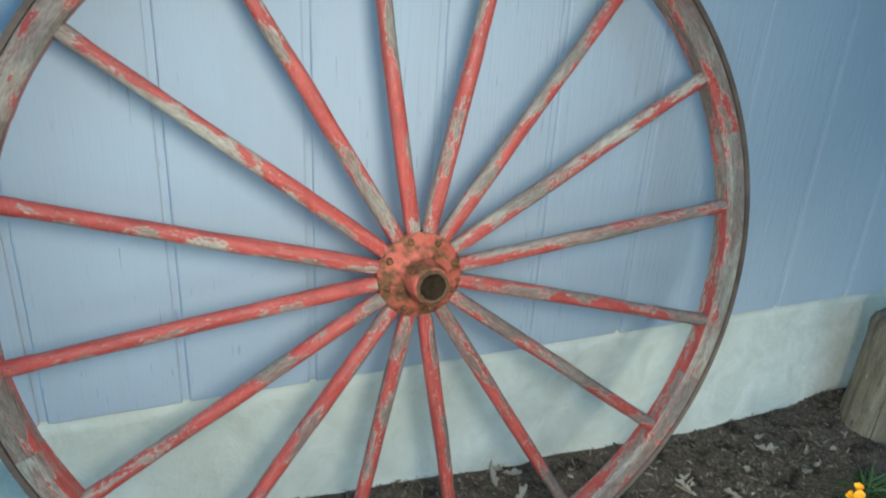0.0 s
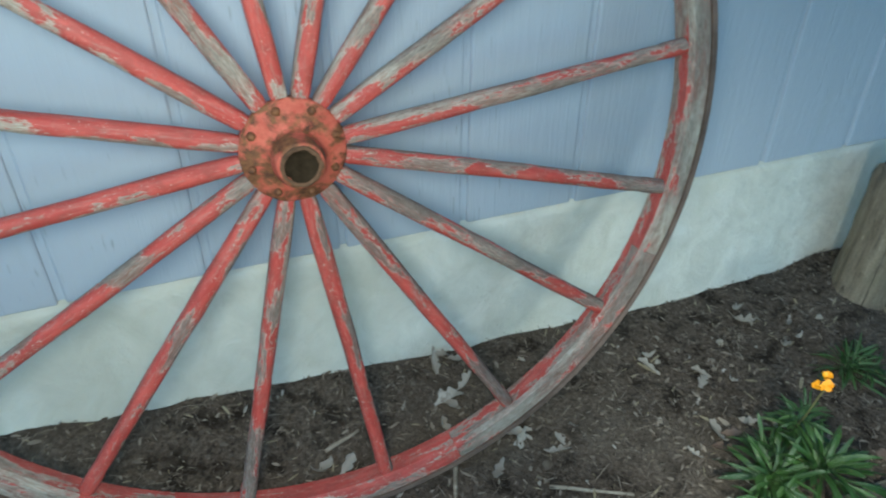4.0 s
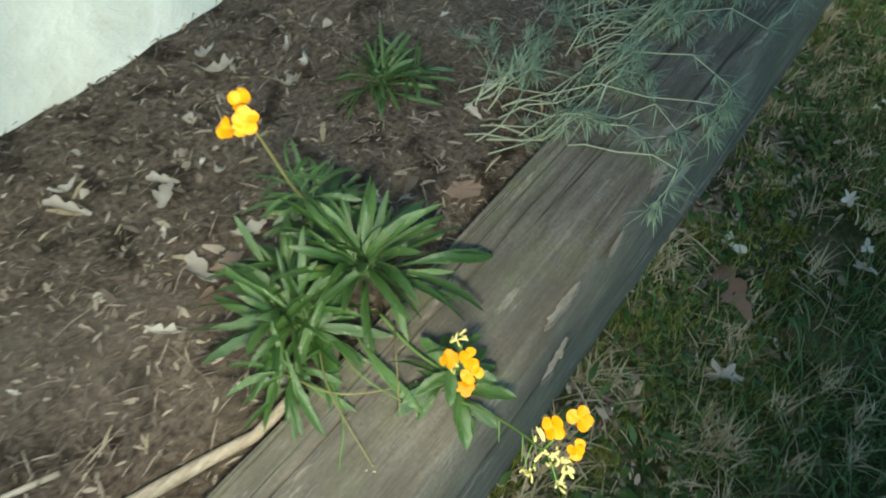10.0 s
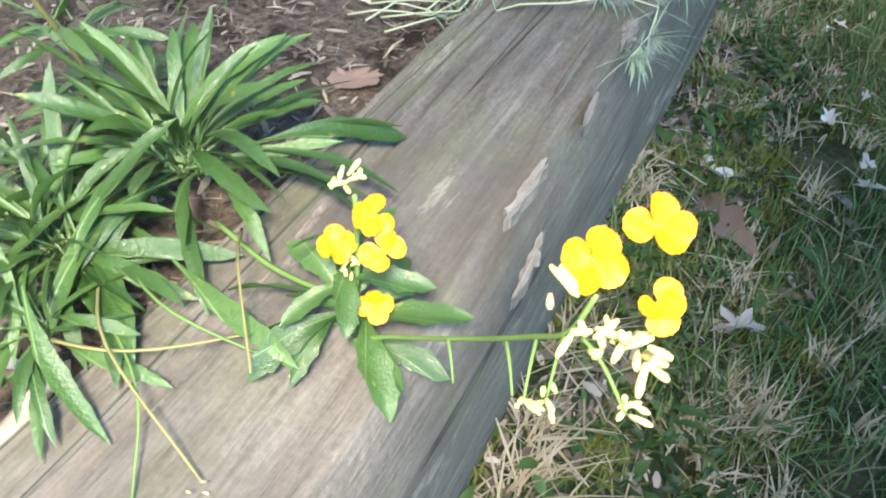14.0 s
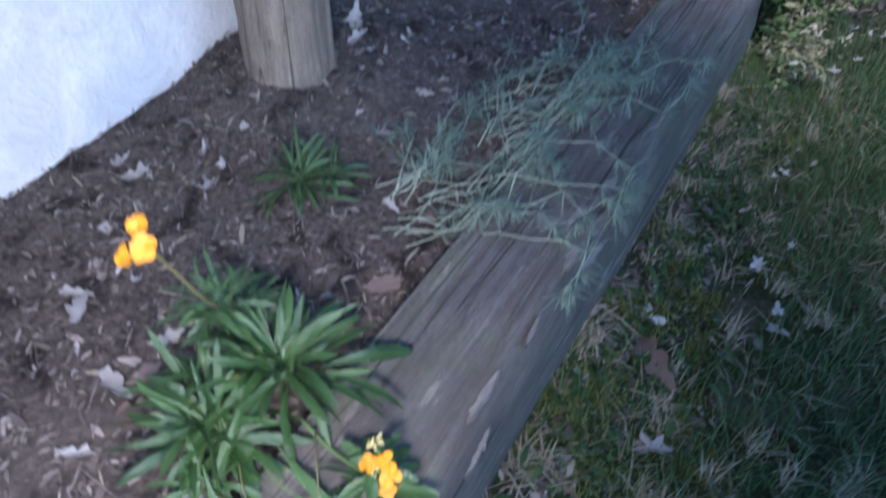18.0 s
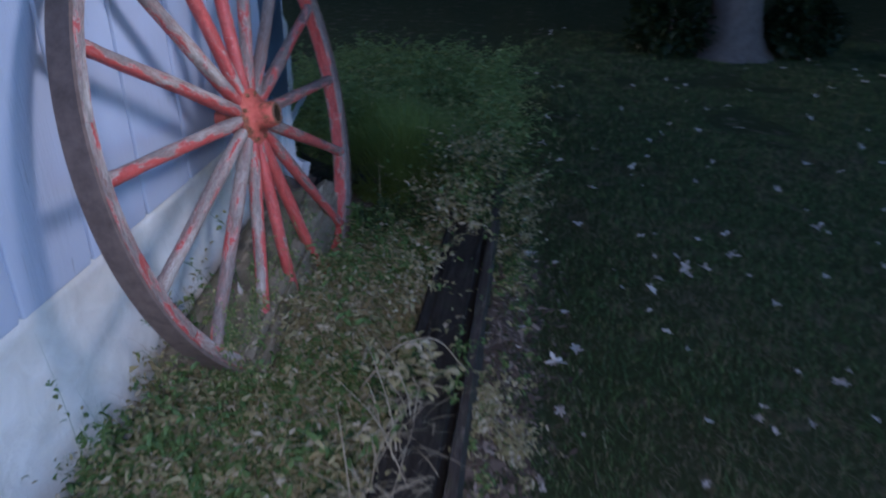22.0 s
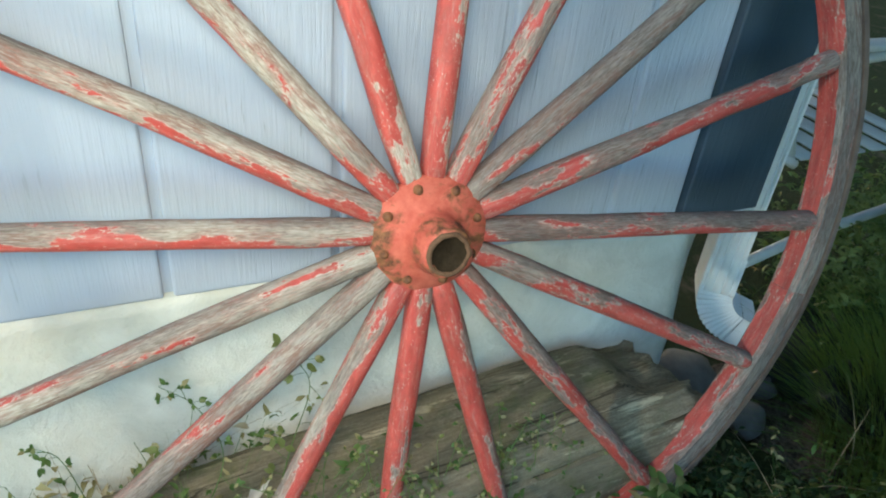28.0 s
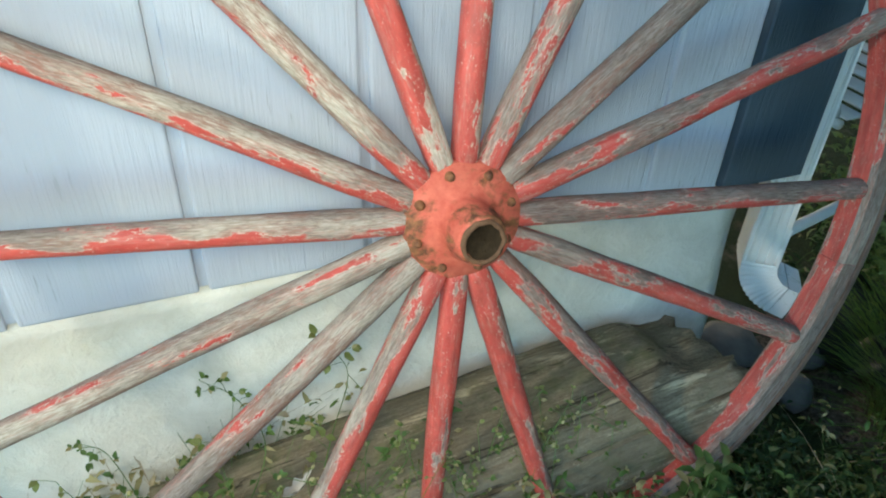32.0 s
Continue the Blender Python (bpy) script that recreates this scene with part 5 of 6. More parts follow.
# ---------------------------------------------------------------- wallflowers
def strap_leaf_mesh(seed, width, arch, teeth=0.17):
    """A wallflower leaf of unit length along x: narrow stalk, widest past the middle, a few teeth, arching over."""
    r = random.Random(seed)
    bm = bmesh.new()
    n, rows = 18, []
    twist, sway = r.uniform(-1.1, 1.1), r.uniform(-0.24, 0.24)
    for k in range(n + 1):
        t = k / n
        a = arch * t
        x, z = math.sin(a) / arch, -(1 - math.cos(a)) / arch
        w = 0.5 * width * (0.20 + 0.80 * smooth01(t, 0.06, 0.60)) * (1 if t < 0.64 else 1 - 0.97 * ((t - 0.64) / 0.36) ** 2.8)
        tw = twist * t
        z += 0.012 * math.sin(t * 9 + seed * 2) * t
        row = []
        for s in (-1, -0.5, 0, 0.5, 1):
            tooth = 1 + teeth * (1 if abs(s) == 1 and (k + (2 if s > 0 else 0)) % 4 == 0 and 0.3 < t < 0.95 else 0)
            y = s * w * tooth
            wave = 0.10 * w * math.sin(t * 13 + seed + s * 2) * abs(s)
            row.append(bm.verts.new((x, sway * t * t + y * math.cos(tw), z + (0.30 * w * abs(s)) + wave + y * math.sin(tw))))
        rows.append(row)
    for a, b in zip(rows, rows[1:]):
        for k in range(4):
            bm.faces.new((a[k], a[k + 1], b[k + 1], b[k]))
    me = bpy.data.meshes.new("leaf")
    bm.to_mesh(me)
    bm.free()
    me.polygons.foreach_set("use_smooth", [True] * len(me.polygons))
    me.materials.append(STRAP)
    return me


ARCHES = [0.45 + 0.28 * (k % 4) for k in range(8)]
LEAVES = [strap_leaf_mesh(k, 0.088 + 0.014 * (k % 3), ARCHES[k]) for k in range(8)]
SHORT_LEAVES = [strap_leaf_mesh(20 + k, 0.23 + 0.02 * (k % 3), ARCHES[k], 0.22) for k in range(8)]


def one_leaf(plant, place, turn, rise, length, k, meshes, wide=1.0, roll=0.0):
    ob = part("leaf", meshes[k], None, plant)
    ob.matrix_local = Matrix.Translation(place) @ Matrix.Rotation(turn, 4, "Z") @ Matrix.Rotation(-rise, 4, "Y") @ Matrix.Rotation(roll, 4, "X") @ Matrix.Diagonal((length, length * wide, length, 1))


def rosette(plant, place, count, size, seed, spread=1.0, low=5, high=70, meshes=None):
    """Leaves in a spiral, the outer ones low and the inner ones steep; none dips under its own root."""
    r = random.Random(seed)
    for k in range(count):
        f = k / count
        j = r.randrange(8)
        rise = max(radians(low + (high - low) * f ** 1.1 + r.gauss(0, 7)), ARCHES[j] * 0.5 - 0.05)
        at = Vector(place) + Vector((r.gauss(0, 0.005), r.gauss(0, 0.005), 0.016 * f))
        one_leaf(plant, at, k * 2.399963 + r.gauss(0, 0.25), rise, size * (1.06 - 0.2 * f) * r.uniform(0.7, 1.12), j, meshes or LEAVES, spread * r.uniform(0.85, 1.15), r.gauss(0, 0.25))


def petal_mesh(seed):
    """A broad round petal on a short claw, cupped and a little crumpled."""
    r = random.Random(seed)
    bm = bmesh.new()
    rows, cup, ph = [], r.uniform(-0.05, 0.30), r.uniform(0, 6)
    for j in range(9):
        t = j / 8
        w = 0.10 + 0.3 * t if t < 0.2 else 0.53 * math.sqrt(max(0.03, 1 - ((t - 0.58) / 0.45) ** 2))
        row = []
        for i in range(7):
            u = (i - 3) / 3
            row.append(bm.verts.new((t, u * w, cup * (u * w) ** 2 * 2 - 0.16 * t * t + 0.03 * math.sin(5 * u + 6 * t + ph))))
        rows.append(row)
    for a, b in zip(rows, rows[1:]):
        for k in range(6):
            bm.faces.new((a[k], a[k + 1], b[k + 1], b[k]))
    me = bpy.data.meshes.new("petal")
    bm.to_mesh(me)
    bm.free()
    me.polygons.foreach_set("use_smooth", [True] * len(me.polygons))
    me.materials.append(PETAL)
    return me


PETAL_MESHES = [petal_mesh(k) for k in range(4)]


def bud_mesh():
    bm = lathe_bm([(0.0, 0.0), (0.09, 0.06), (0.13, 0.35), (0.15, 0.75), (0.09, 0.97), (0.0, 1.02)], 8)
    me = bpy.data.meshes.new("bud")
    bm.to_mesh(me)
    bm.free()
    me.polygons.foreach_set("use_smooth", [True] * len(me.polygons))
    me.materials.append(BUD)
    return me


BUD_MESH = bud_mesh()


def floret(parent, place, facing, size, seed):
    """Four broad petals round a short tube."""
    r = random.Random(seed)
    turn = Vector(facing).to_track_quat("Z", "Y").to_matrix().to_4x4()
    at = Matrix.Translation(place) @ turn
    for k in range(4):
        ob = part("petal", PETAL_MESHES[(k + seed) % 4], None, parent)
        ob.matrix_local = at @ Matrix.Rotation(k * math.pi / 2 + r.gauss(0, 0.25), 4, "Z") @ Matrix.Rotation(-r.uniform(-0.1, 0.85), 4, "Y") @ Matrix.Rotation(r.gauss(0, 0.25), 4, "X") @ Matrix.Scale(size * r.uniform(0.9, 1.1), 4)
    b = part("bud", BUD_MESH, None, parent)
    b.matrix_local = at @ Matrix.Translation((0, 0, -size * 0.8)) @ Matrix.Scale(size * 0.8, 4)


def buds(parent, place, count, size, seed, spread):
    r = random.Random(seed)
    for k in range(count):
        d = Vector((r.gauss(-0.3, 0.4), r.gauss(-0.35, 0.4), r.uniform(-0.35, 0.8))).normalized()
        b = part("bud", BUD_MESH, None, parent)
        b.matrix_local = Matrix.Translation(Vector(place) + Vector((r.gauss(0, 0.3), r.gauss(0, 0.3), r.gauss(0, 0.35))) * spread) @ d.to_track_quat("Z", "Y").to_matrix().to_4x4() @ Matrix.Diagonal((size * 0.8, size * 0.8, size * r.uniform(0.5, 1.05), 1))


def bend(points, n=5):
    """Points on a smooth curve through those given."""
    p = [Vector(q) for q in points]
    p = [p[0] * 2 - p[1]] + p + [p[-1] * 2 - p[-2]]
    out = []
    for a, b, c, d in zip(p, p[1:], p[2:], p[3:]):
        for k in range(n):
            t = k / n
            out.append(0.5 * (2 * b + (c - a) * t + (2 * a - 5 * b + 4 * c - d) * t * t + (3 * b - a - 3 * c + d) * t ** 3))
    return out + [p[-2]]


def stem_bm(points, r0, r1, n=7):
    q = bend(points)
    return tube_bm(q, [r0 + (r1 - r0) * i / (len(q) - 1) for i in range(len(q))], n)


def build_wallflower():
    p = thing("wallflower", "green wallflower clump with yellow orange flowers by the sleeper", "flowering plant")
    bz = lambda x, y: float(bed_height(x, y))
    rosette(p, (1.515, 0.612, -0.015), 74, 0.098, 1, 0.85, 4, 82)
    rosette(p, (1.445, 0.630, -0.025), 66, 0.084, 2, 0.85, 2, 70)
    rosette(p, (1.557, 0.700, -0.030), 26, 0.058, 3, 1.2, 5, 60)
    rosette(p, (1.480, 0.672, -0.030), 36, 0.068, 8, 0.95, 5, 60)
    rosette(p, (1.405, 0.598, -0.024), 18, 0.062, 9, 1.1, 0, 45)
    # leaves that hang or lie out over the timber
    for place, turn, rise, ln, k in (((1.412, 0.606, 0.004), -2.22, -0.10, 0.075, 1), ((1.53, 0.590, 0.0), -0.85, 0.22, 0.100, 2), ((1.525, 0.585, 0.004), -1.25, 0.20, 0.085, 4), ((1.46, 0.575, -0.01), -2.0, 0.22, 0.088, 0)):
        one_leaf(p, place, turn, rise, ln, k, LEAVES, 1.15)
    # leafy flowering shoot that lies across the sleeper
    part("stem", stem_bm([(1.49, 0.575, -0.012), (1.482, 0.54, -0.018), (1.476, 0.505, -0.012), (1.472, 0.485, 0.004)], 0.0014, 0.0012), STEM, p)
    rosette(p, (1.472, 0.486, -0.020), 15, 0.056, 4, 0.85, 0, 30, SHORT_LEAVES)
    rosette(p, (1.474, 0.488, 0.006), 7, 0.036, 6, 1.05, 0, 45, SHORT_LEAVES)
    c = Vector((1.26, 0.34, 0.30))
    head = part("flower_head", stem_bm([(1.472, 0.486, 0.0), (1.470, 0.482, 0.03), (1.463, 0.476, 0.062)], 0.0012, 0.0009), STEM, p, "cluster of yellow four petalled flowers")
    for k, q in enumerate(((1.459, 0.466, 0.060), (1.463, 0.487, 0.034), (1.465, 0.473, 0.006), (1.455, 0.461, 0.049))):
        floret(head, q, (c - Vector(q)).normalized() + Vector((0.3 * math.sin(k * 2.2), 0.3 * math.cos(k * 1.7), 0.1)), 0.0078, 40 + k)
    buds(head, (1.466, 0.480, 0.066), 10, 0.008, 3, 0.006)
    buds(head, (1.468, 0.484, 0.020), 7, 0.007, 4, 0.006)
    # the long stem that hangs out over the lawn
    long = [(1.457, 0.481, -0.012), (1.457, 0.464, 0.0), (1.451, 0.442, 0.018), (1.439, 0.417, 0.045), (1.425, 0.398, 0.072), (1.417, 0.388, 0.088), (1.420, 0.384, 0.100)]
    arm = part("flower_head", stem_bm(long, 0.0010, 0.0007), STEM, p, "overhanging stem with yellow flowers and pale seed pods")
    for k, q in enumerate(((1.424, 0.387, 0.106), (1.434, 0.376, 0.112), (1.422, 0.371, 0.101))):
        floret(arm, q, (c - Vector(q)).normalized() + Vector((0.25 * math.sin(k * 2), 0.3 * math.cos(k * 2), 0.2)), (0.0076, 0.0078, 0.0064)[k], 60 + k)
    buds(arm, (1.414, 0.372, 0.096), 14, 0.0085, 7, 0.010)
    buds(arm, (1.413, 0.383, 0.096), 9, 0.0080, 8, 0.008)
    buds(arm, (1.417, 0.394, 0.103), 4, 0.0075, 9, 0.006)
    for k, (a, b) in enumerate((((1.418, 0.389, 0.086), (1.406, 0.388, 0.076)), ((1.417, 0.387, 0.090), (1.404, 0.370, 0.084)), ((1.424, 0.397, 0.073), (1.408, 0.394, 0.068)), ((1.433, 0.408, 0.056), (1.419, 0.400, 0.052)), ((1.447, 0.433, 0.028), (1.435, 0.425, 0.022)))):
        part("pedicel", stem_bm([a, ((a[0] + b[0]) / 2, (a[1] + b[1]) / 2, max(a[2], b[2])), b], 0.0006, 0.0004, 5), STEM, arm)
        if k < 3:
            buds(arm, b, 5, 0.0062, 30 + k, 0.004)
    # the tall flower that stands behind the clump
    tall = [(1.548, 0.700, -0.02), (1.520, 0.676, 0.04), (1.488, 0.650, 0.098), (1.457, 0.625, 0.165), (1.431, 0.603, 0.220)]
    top = part("flower_head", stem_bm(tall, 0.0016, 0.001), STALK, p, "tall stem with a small orange flower head")
    for k, q in enumerate(((1.427, 0.600, 0.226), (1.420, 0.607, 0.221), (1.433, 0.609, 0.230))):
        floret(top, q, (Vector((1.19, 0.33, 0.72)) - Vector(q)).normalized() + Vector((0.15 * (k - 1), 0.2 * (k - 1), 0.2)), 0.0078, 70 + k)
    buds(top, (1.431, 0.606, 0.226), 5, 0.006, 9, 0.006)
    rosette(p, tall[2], 6, 0.036, 105, 1.1, 20, 60)
    rosette(p, tall[1], 15, 0.052, 106, 1.1, 5, 50)
    rosette(p, tall[0], 22, 0.060, 107, 1.0, 5, 60)
    # dry flower stalks of last year, lying over the timber
    dry = (((1.44, 0.60, -0.012), (1.405, 0.555, 0.002), (1.385, 0.50, -0.022)), ((1.45, 0.595, -0.01), (1.43, 0.545, 0.0), (1.44, 0.495, -0.02)), ((1.40, 0.60, -0.01), (1.41, 0.55, -0.004), (1.455, 0.515, -0.02)),
           ((1.43, 0.59, -0.012), (1.40, 0.54, -0.01), (1.37, 0.52, -0.026)), ((1.49, 0.56, -0.01), (1.455, 0.53, 0.012), (1.42, 0.50, 0.0)))
    for k, pts in enumerate(dry):
        part("stem", stem_bm(pts, 0.0009, 0.0005, 5), (STALK, STEM)[k % 2], p)
        if k < 3:
            buds(p, pts[2], 3, 0.004, 80 + k, 0.006)

    q = thing("wallflower", "small dark green leafy clump growing in the bare soil", "flowering plant", Matrix.Translation((1.765, 0.795, bz(1.765, 0.795))))
    rosette(q, (0, 0, 0.0), 60, 0.072, 12, 0.62, 5, 78)
    rosette(q, (0.03, -0.02, 0.0), 30, 0.06, 13, 0.62, 5, 65)


def build_silver_plant():
    """Feathery, silvery stems that trail over the sleeper."""
    p = thing("silver_mugwort", "feathery grey green plant sprawling over the sleeper", "herb")
    r = random.Random(21)
    tips, dirs = [], []
    roots = [Vector((1.76 + 0.35 * r.random(), r.uniform(0.60, 0.69), -0.04)) for _ in range(16)]
    for k in range(54):
        ang = r.gauss(-0.42, 0.38)
        ln = r.uniform(0.08, 0.27) if k % 6 else 0.38
        pts = [roots[k % 16] + Vector((r.gauss(0, 0.02), r.gauss(0, 0.02), 0))]
        d = Vector((math.cos(ang), math.sin(ang) - 0.1, r.uniform(0.05, 0.3)))
        for j in range(7):
            d = (d + Vector((r.gauss(0, 0.22), r.gauss(0, 0.22), -0.13))).normalized()
            q = pts[-1] + d * ln / 7
            q.y = max(q.y, 0.44)
            floor = -0.03 if q.y < 0.58 else bed_height(q.x, q.y)
            q.z = max(q.z, floor + 0.004 + 0.035 * r.random())
            pts.append(q)
            if j > 1:
                for _ in range(3 if j < 4 else 6):
                    s = (d + Vector((r.gauss(0, 0.8), r.gauss(0, 0.8), r.gauss(0.25, 0.5)))).normalized()
                    tips.append(q + s * 0.002)
                    dirs.append(s)
        part("stem", tube_bm(pts, [0.0009 * (1 - 0.09 * i) for i in range(len(pts))], 5), SILVER_STEM, p)
    c, d, ln = [], [], []
    for q, s in zip(tips, dirs):
        # each tip is a fan of thread-like lobes
        for _ in range(4):
            c.append(q)
            d.append((s + Vector((r.gauss(0, 0.45), r.gauss(0, 0.45), r.gauss(0, 0.4)))).normalized())
            ln.append(r.uniform(0.010, 0.034))
    n = len(c)
    me = leaf_cloud("feathery_leaves", np.array(c), np.array(d), np.tile((0.1, 0.1, 1.0), (n, 1)), np.array(ln), np.full(n, 0.0011), SILVER, 0.1, 0.12)
    tagged(part("feathery_leaves", me, None, p), kind="stuff")


SILVER_STEM = plain("silvery_stem", (0.33, 0.37, 0.25), 0.7, 0.2, 60, 0.2)


def weed_stems(name, label, x0, x1, y0, y1, count, material, seed, height, width=0.0016):
    r = rnd(seed)
    x, y = r.uniform(x0, x1, count), r.uniform(y0, y1, count)
    z = np.where(y > 0.55, bed_at(x, y), np.where(y > 0.43, -0.01, lawn_at(x, y)))
    ob = new(name, blades(name, np.stack([x, y, z], 1), r.normal(0, 0.8, (count, 3)) * (1, 1, 0), r.uniform(0.5, 1.2, count) * height, np.full(count, width), material, 4))
    return tagged(ob, label, "weeds", kind="stuff")


def vine(p, pts, leaf_size, seed, material):
    """A weed shoot: a bent stem, thin side shoots, and small leaves at their ends."""
    r = random.Random(seed)
    q = bend(pts, 6)
    bm = tube_bm(q, [0.0009 * (1 - 0.6 * i / len(q)) for i in range(len(q))], 5)
    c, d, ln = [], [], []
    for i in range(2, len(q)):
        if r.random() < 0.75:
            side = Vector((r.gauss(0, 1), r.gauss(-0.2, 0.7), r.gauss(0.5, 0.5))).normalized()
            end = q[i] + side * leaf_size * r.uniform(0.8, 2.6)
            twig = tube_bm([q[i], q[i].lerp(end, 0.5) + Vector((0, 0, 0.001)), end], 0.0004, 4)
            tmp = bpy.data.meshes.new("twig")
            twig.to_mesh(tmp)
            twig.free()
            bm.from_mesh(tmp)
            bpy.data.meshes.remove(tmp)
            for _ in range(r.randrange(2, 5)):
                c.append(end)
                d.append((side + Vector((r.gauss(0, 0.8), r.gauss(0, 0.8), r.gauss(0, 0.6)))).normalized())
                ln.append(leaf_size * r.uniform(0.6, 1.4))
    part("stem", bm, STEM, p)
    n = len(c)
    me = leaf_cloud("leaves", np.array(c), np.array(d), np.tile((0.1, -0.5, 1.0), (n, 1)), np.array(ln), np.array(ln) * 0.6, material, 0.12, 0.25)
    part("leaves", me, None, p)


def grass_clump(name, label, x, y, radius, count, seed, height):
    """Fine grass that grows from one tuft and arches outwards all round."""
    r = rnd(seed)
    a, q = r.uniform(0, 2 * math.pi, count), r.random(count) ** 0.6
    out = np.stack([np.cos(a), np.sin(a), 0 * a], 1)
    base = np.array((x, y, 0.0)) + out * (q * radius)[:, None]
    base[:, 2] = bed_at(base[:, 0], base[:, 1]) - 0.005
    lean = out * (q * 0.85)[:, None] + r.normal(0, 0.16, (count, 3)) * (1, 1, 0)
    ob = new(name, blades(name, base, lean, height * r.uniform(0.6, 1.1, count) * (1.05 - 0.35 * q), r.uniform(0.0022, 0.0042, count), TALL, 4))
    return tagged(ob, label, "grass", kind="stuff")


def floor_at(x, y):
    timber = np.where((x > 3.38) & (x < 5.3), -0.01, np.where(x < 2.80, -0.032, -0.10))
    return np.where(y > 0.545, bed_at(x, y), np.where(y > np.where(x < 2.8, 0.46, 0.40), timber, lawn_at(x, y)))


def sprig_patch(name, label, x0, x1, y0, y1, count, material, stem_material, seed, top, size, lump_size=6.0, bare=()):
    """Straggling weed shoots: each a bent stem with leaves set along it."""
    r = rnd(seed)
    n = int(count * 1.9)
    x, y = r.uniform(x0, x1, n), r.uniform(y0, y1, n)
    lump = np.array([noise.noise((a * lump_size + seed, b * lump_size, 0.4)) + 0.5 * noise.noise((a * 19 + seed, b * 19, 7.4)) for a, b in zip(x, y)])
    keep = lump + r.normal(0, 0.06, n) > -0.02
    for a, b, c, d in bare:
        keep &= ~((x > a) & (x < b) & (y > c) & (y < d))
    x, y, lump = x[keep][:count], y[keep][:count], lump[keep][:count]
    n = len(x)
    base = np.stack([x, y, floor_at(x, y) - 0.005], 1)
    h = (top * (0.5 + 0.9 * lump).clip(0.25, 1.25) * r.uniform(0.6, 1.25, n))[:, None]
    turn = r.uniform(0, 2 * math.pi, n)
    lean = np.stack([np.cos(turn), np.sin(turn), 0 * turn], 1) * np.abs(r.normal(0.7, 0.4, n))[:, None]

    def on_stem(t):
        return base + lean * h * t ** 1.6 + np.array([0, 0, 1.0]) * h * (t - 0.3 * t ** 2)
    m = 11
    bs, ds, ls = [], [], []
    for k in range(m):
        t = np.clip(0.2 + 0.8 * (k / (m - 1)) ** 0.6 + r.normal(0, 0.04, n), 0.05, 1.0)[:, None]
        a = turn + k * 2.4 + r.normal(0, 0.4, n)
        bs.append(on_stem(t))
        ds.append(np.stack([np.cos(a), np.sin(a), r.normal(0.35, 0.4, n)], 1))
        ls.append(size * r.uniform(0.6, 1.35, n) * (1.15 - 0.5 * t[:, 0]))
    bs, ds, ls = np.concatenate(bs), np.concatenate(ds), np.concatenate(ls)
    up = np.stack([r.normal(0, 0.5, len(bs)), r.normal(-0.2, 0.5, len(bs)), np.ones(len(bs))], 1)
    w = thing(name, label, "weeds", kind="stuff")
    tagged(part("leaves", leaf_cloud("leaves", bs, ds, up, ls, ls * r.uniform(0.28, 0.5, len(bs)), material, 0.22, 0.45), None, w), kind="stuff")
    tagged(part("stems", blades("stems", base, lean, h[:, 0] * 1.0, np.full(n, 0.0017), stem_material, 4), None, w), kind="stuff")
    return w


def tangle(name, label, x0, x1, y0, y1, count, seed, lift):
    """Dead stems lying criss-cross over the weeds."""
    r = rnd(seed)
    x, y = r.uniform(x0, x1, count), r.uniform(y0, y1, count)
    c = np.stack([x, y, floor_at(x, y) + r.uniform(0.2, 1.0, count) * lift], 1)
    L = r.lognormal(-2.95, 0.5, count).clip(0.015, 0.16)
    ob = new(name, slivers(name, c, r.uniform(0, 6.3, count), L, r.uniform(0.0012, 0.0026, count), DRY, 0.35, seed + 1))
    return tagged(ob, label, "weeds", kind="stuff")


CLUMP = ((5.08, 5.66, 0.46, 1.02), (4.9, 5.3, 0.85, 1.3))
OPEN_TIMBER = ((3.38, 3.93, 0.36, 0.54), (4.09, 4.66, 0.36, 0.54))


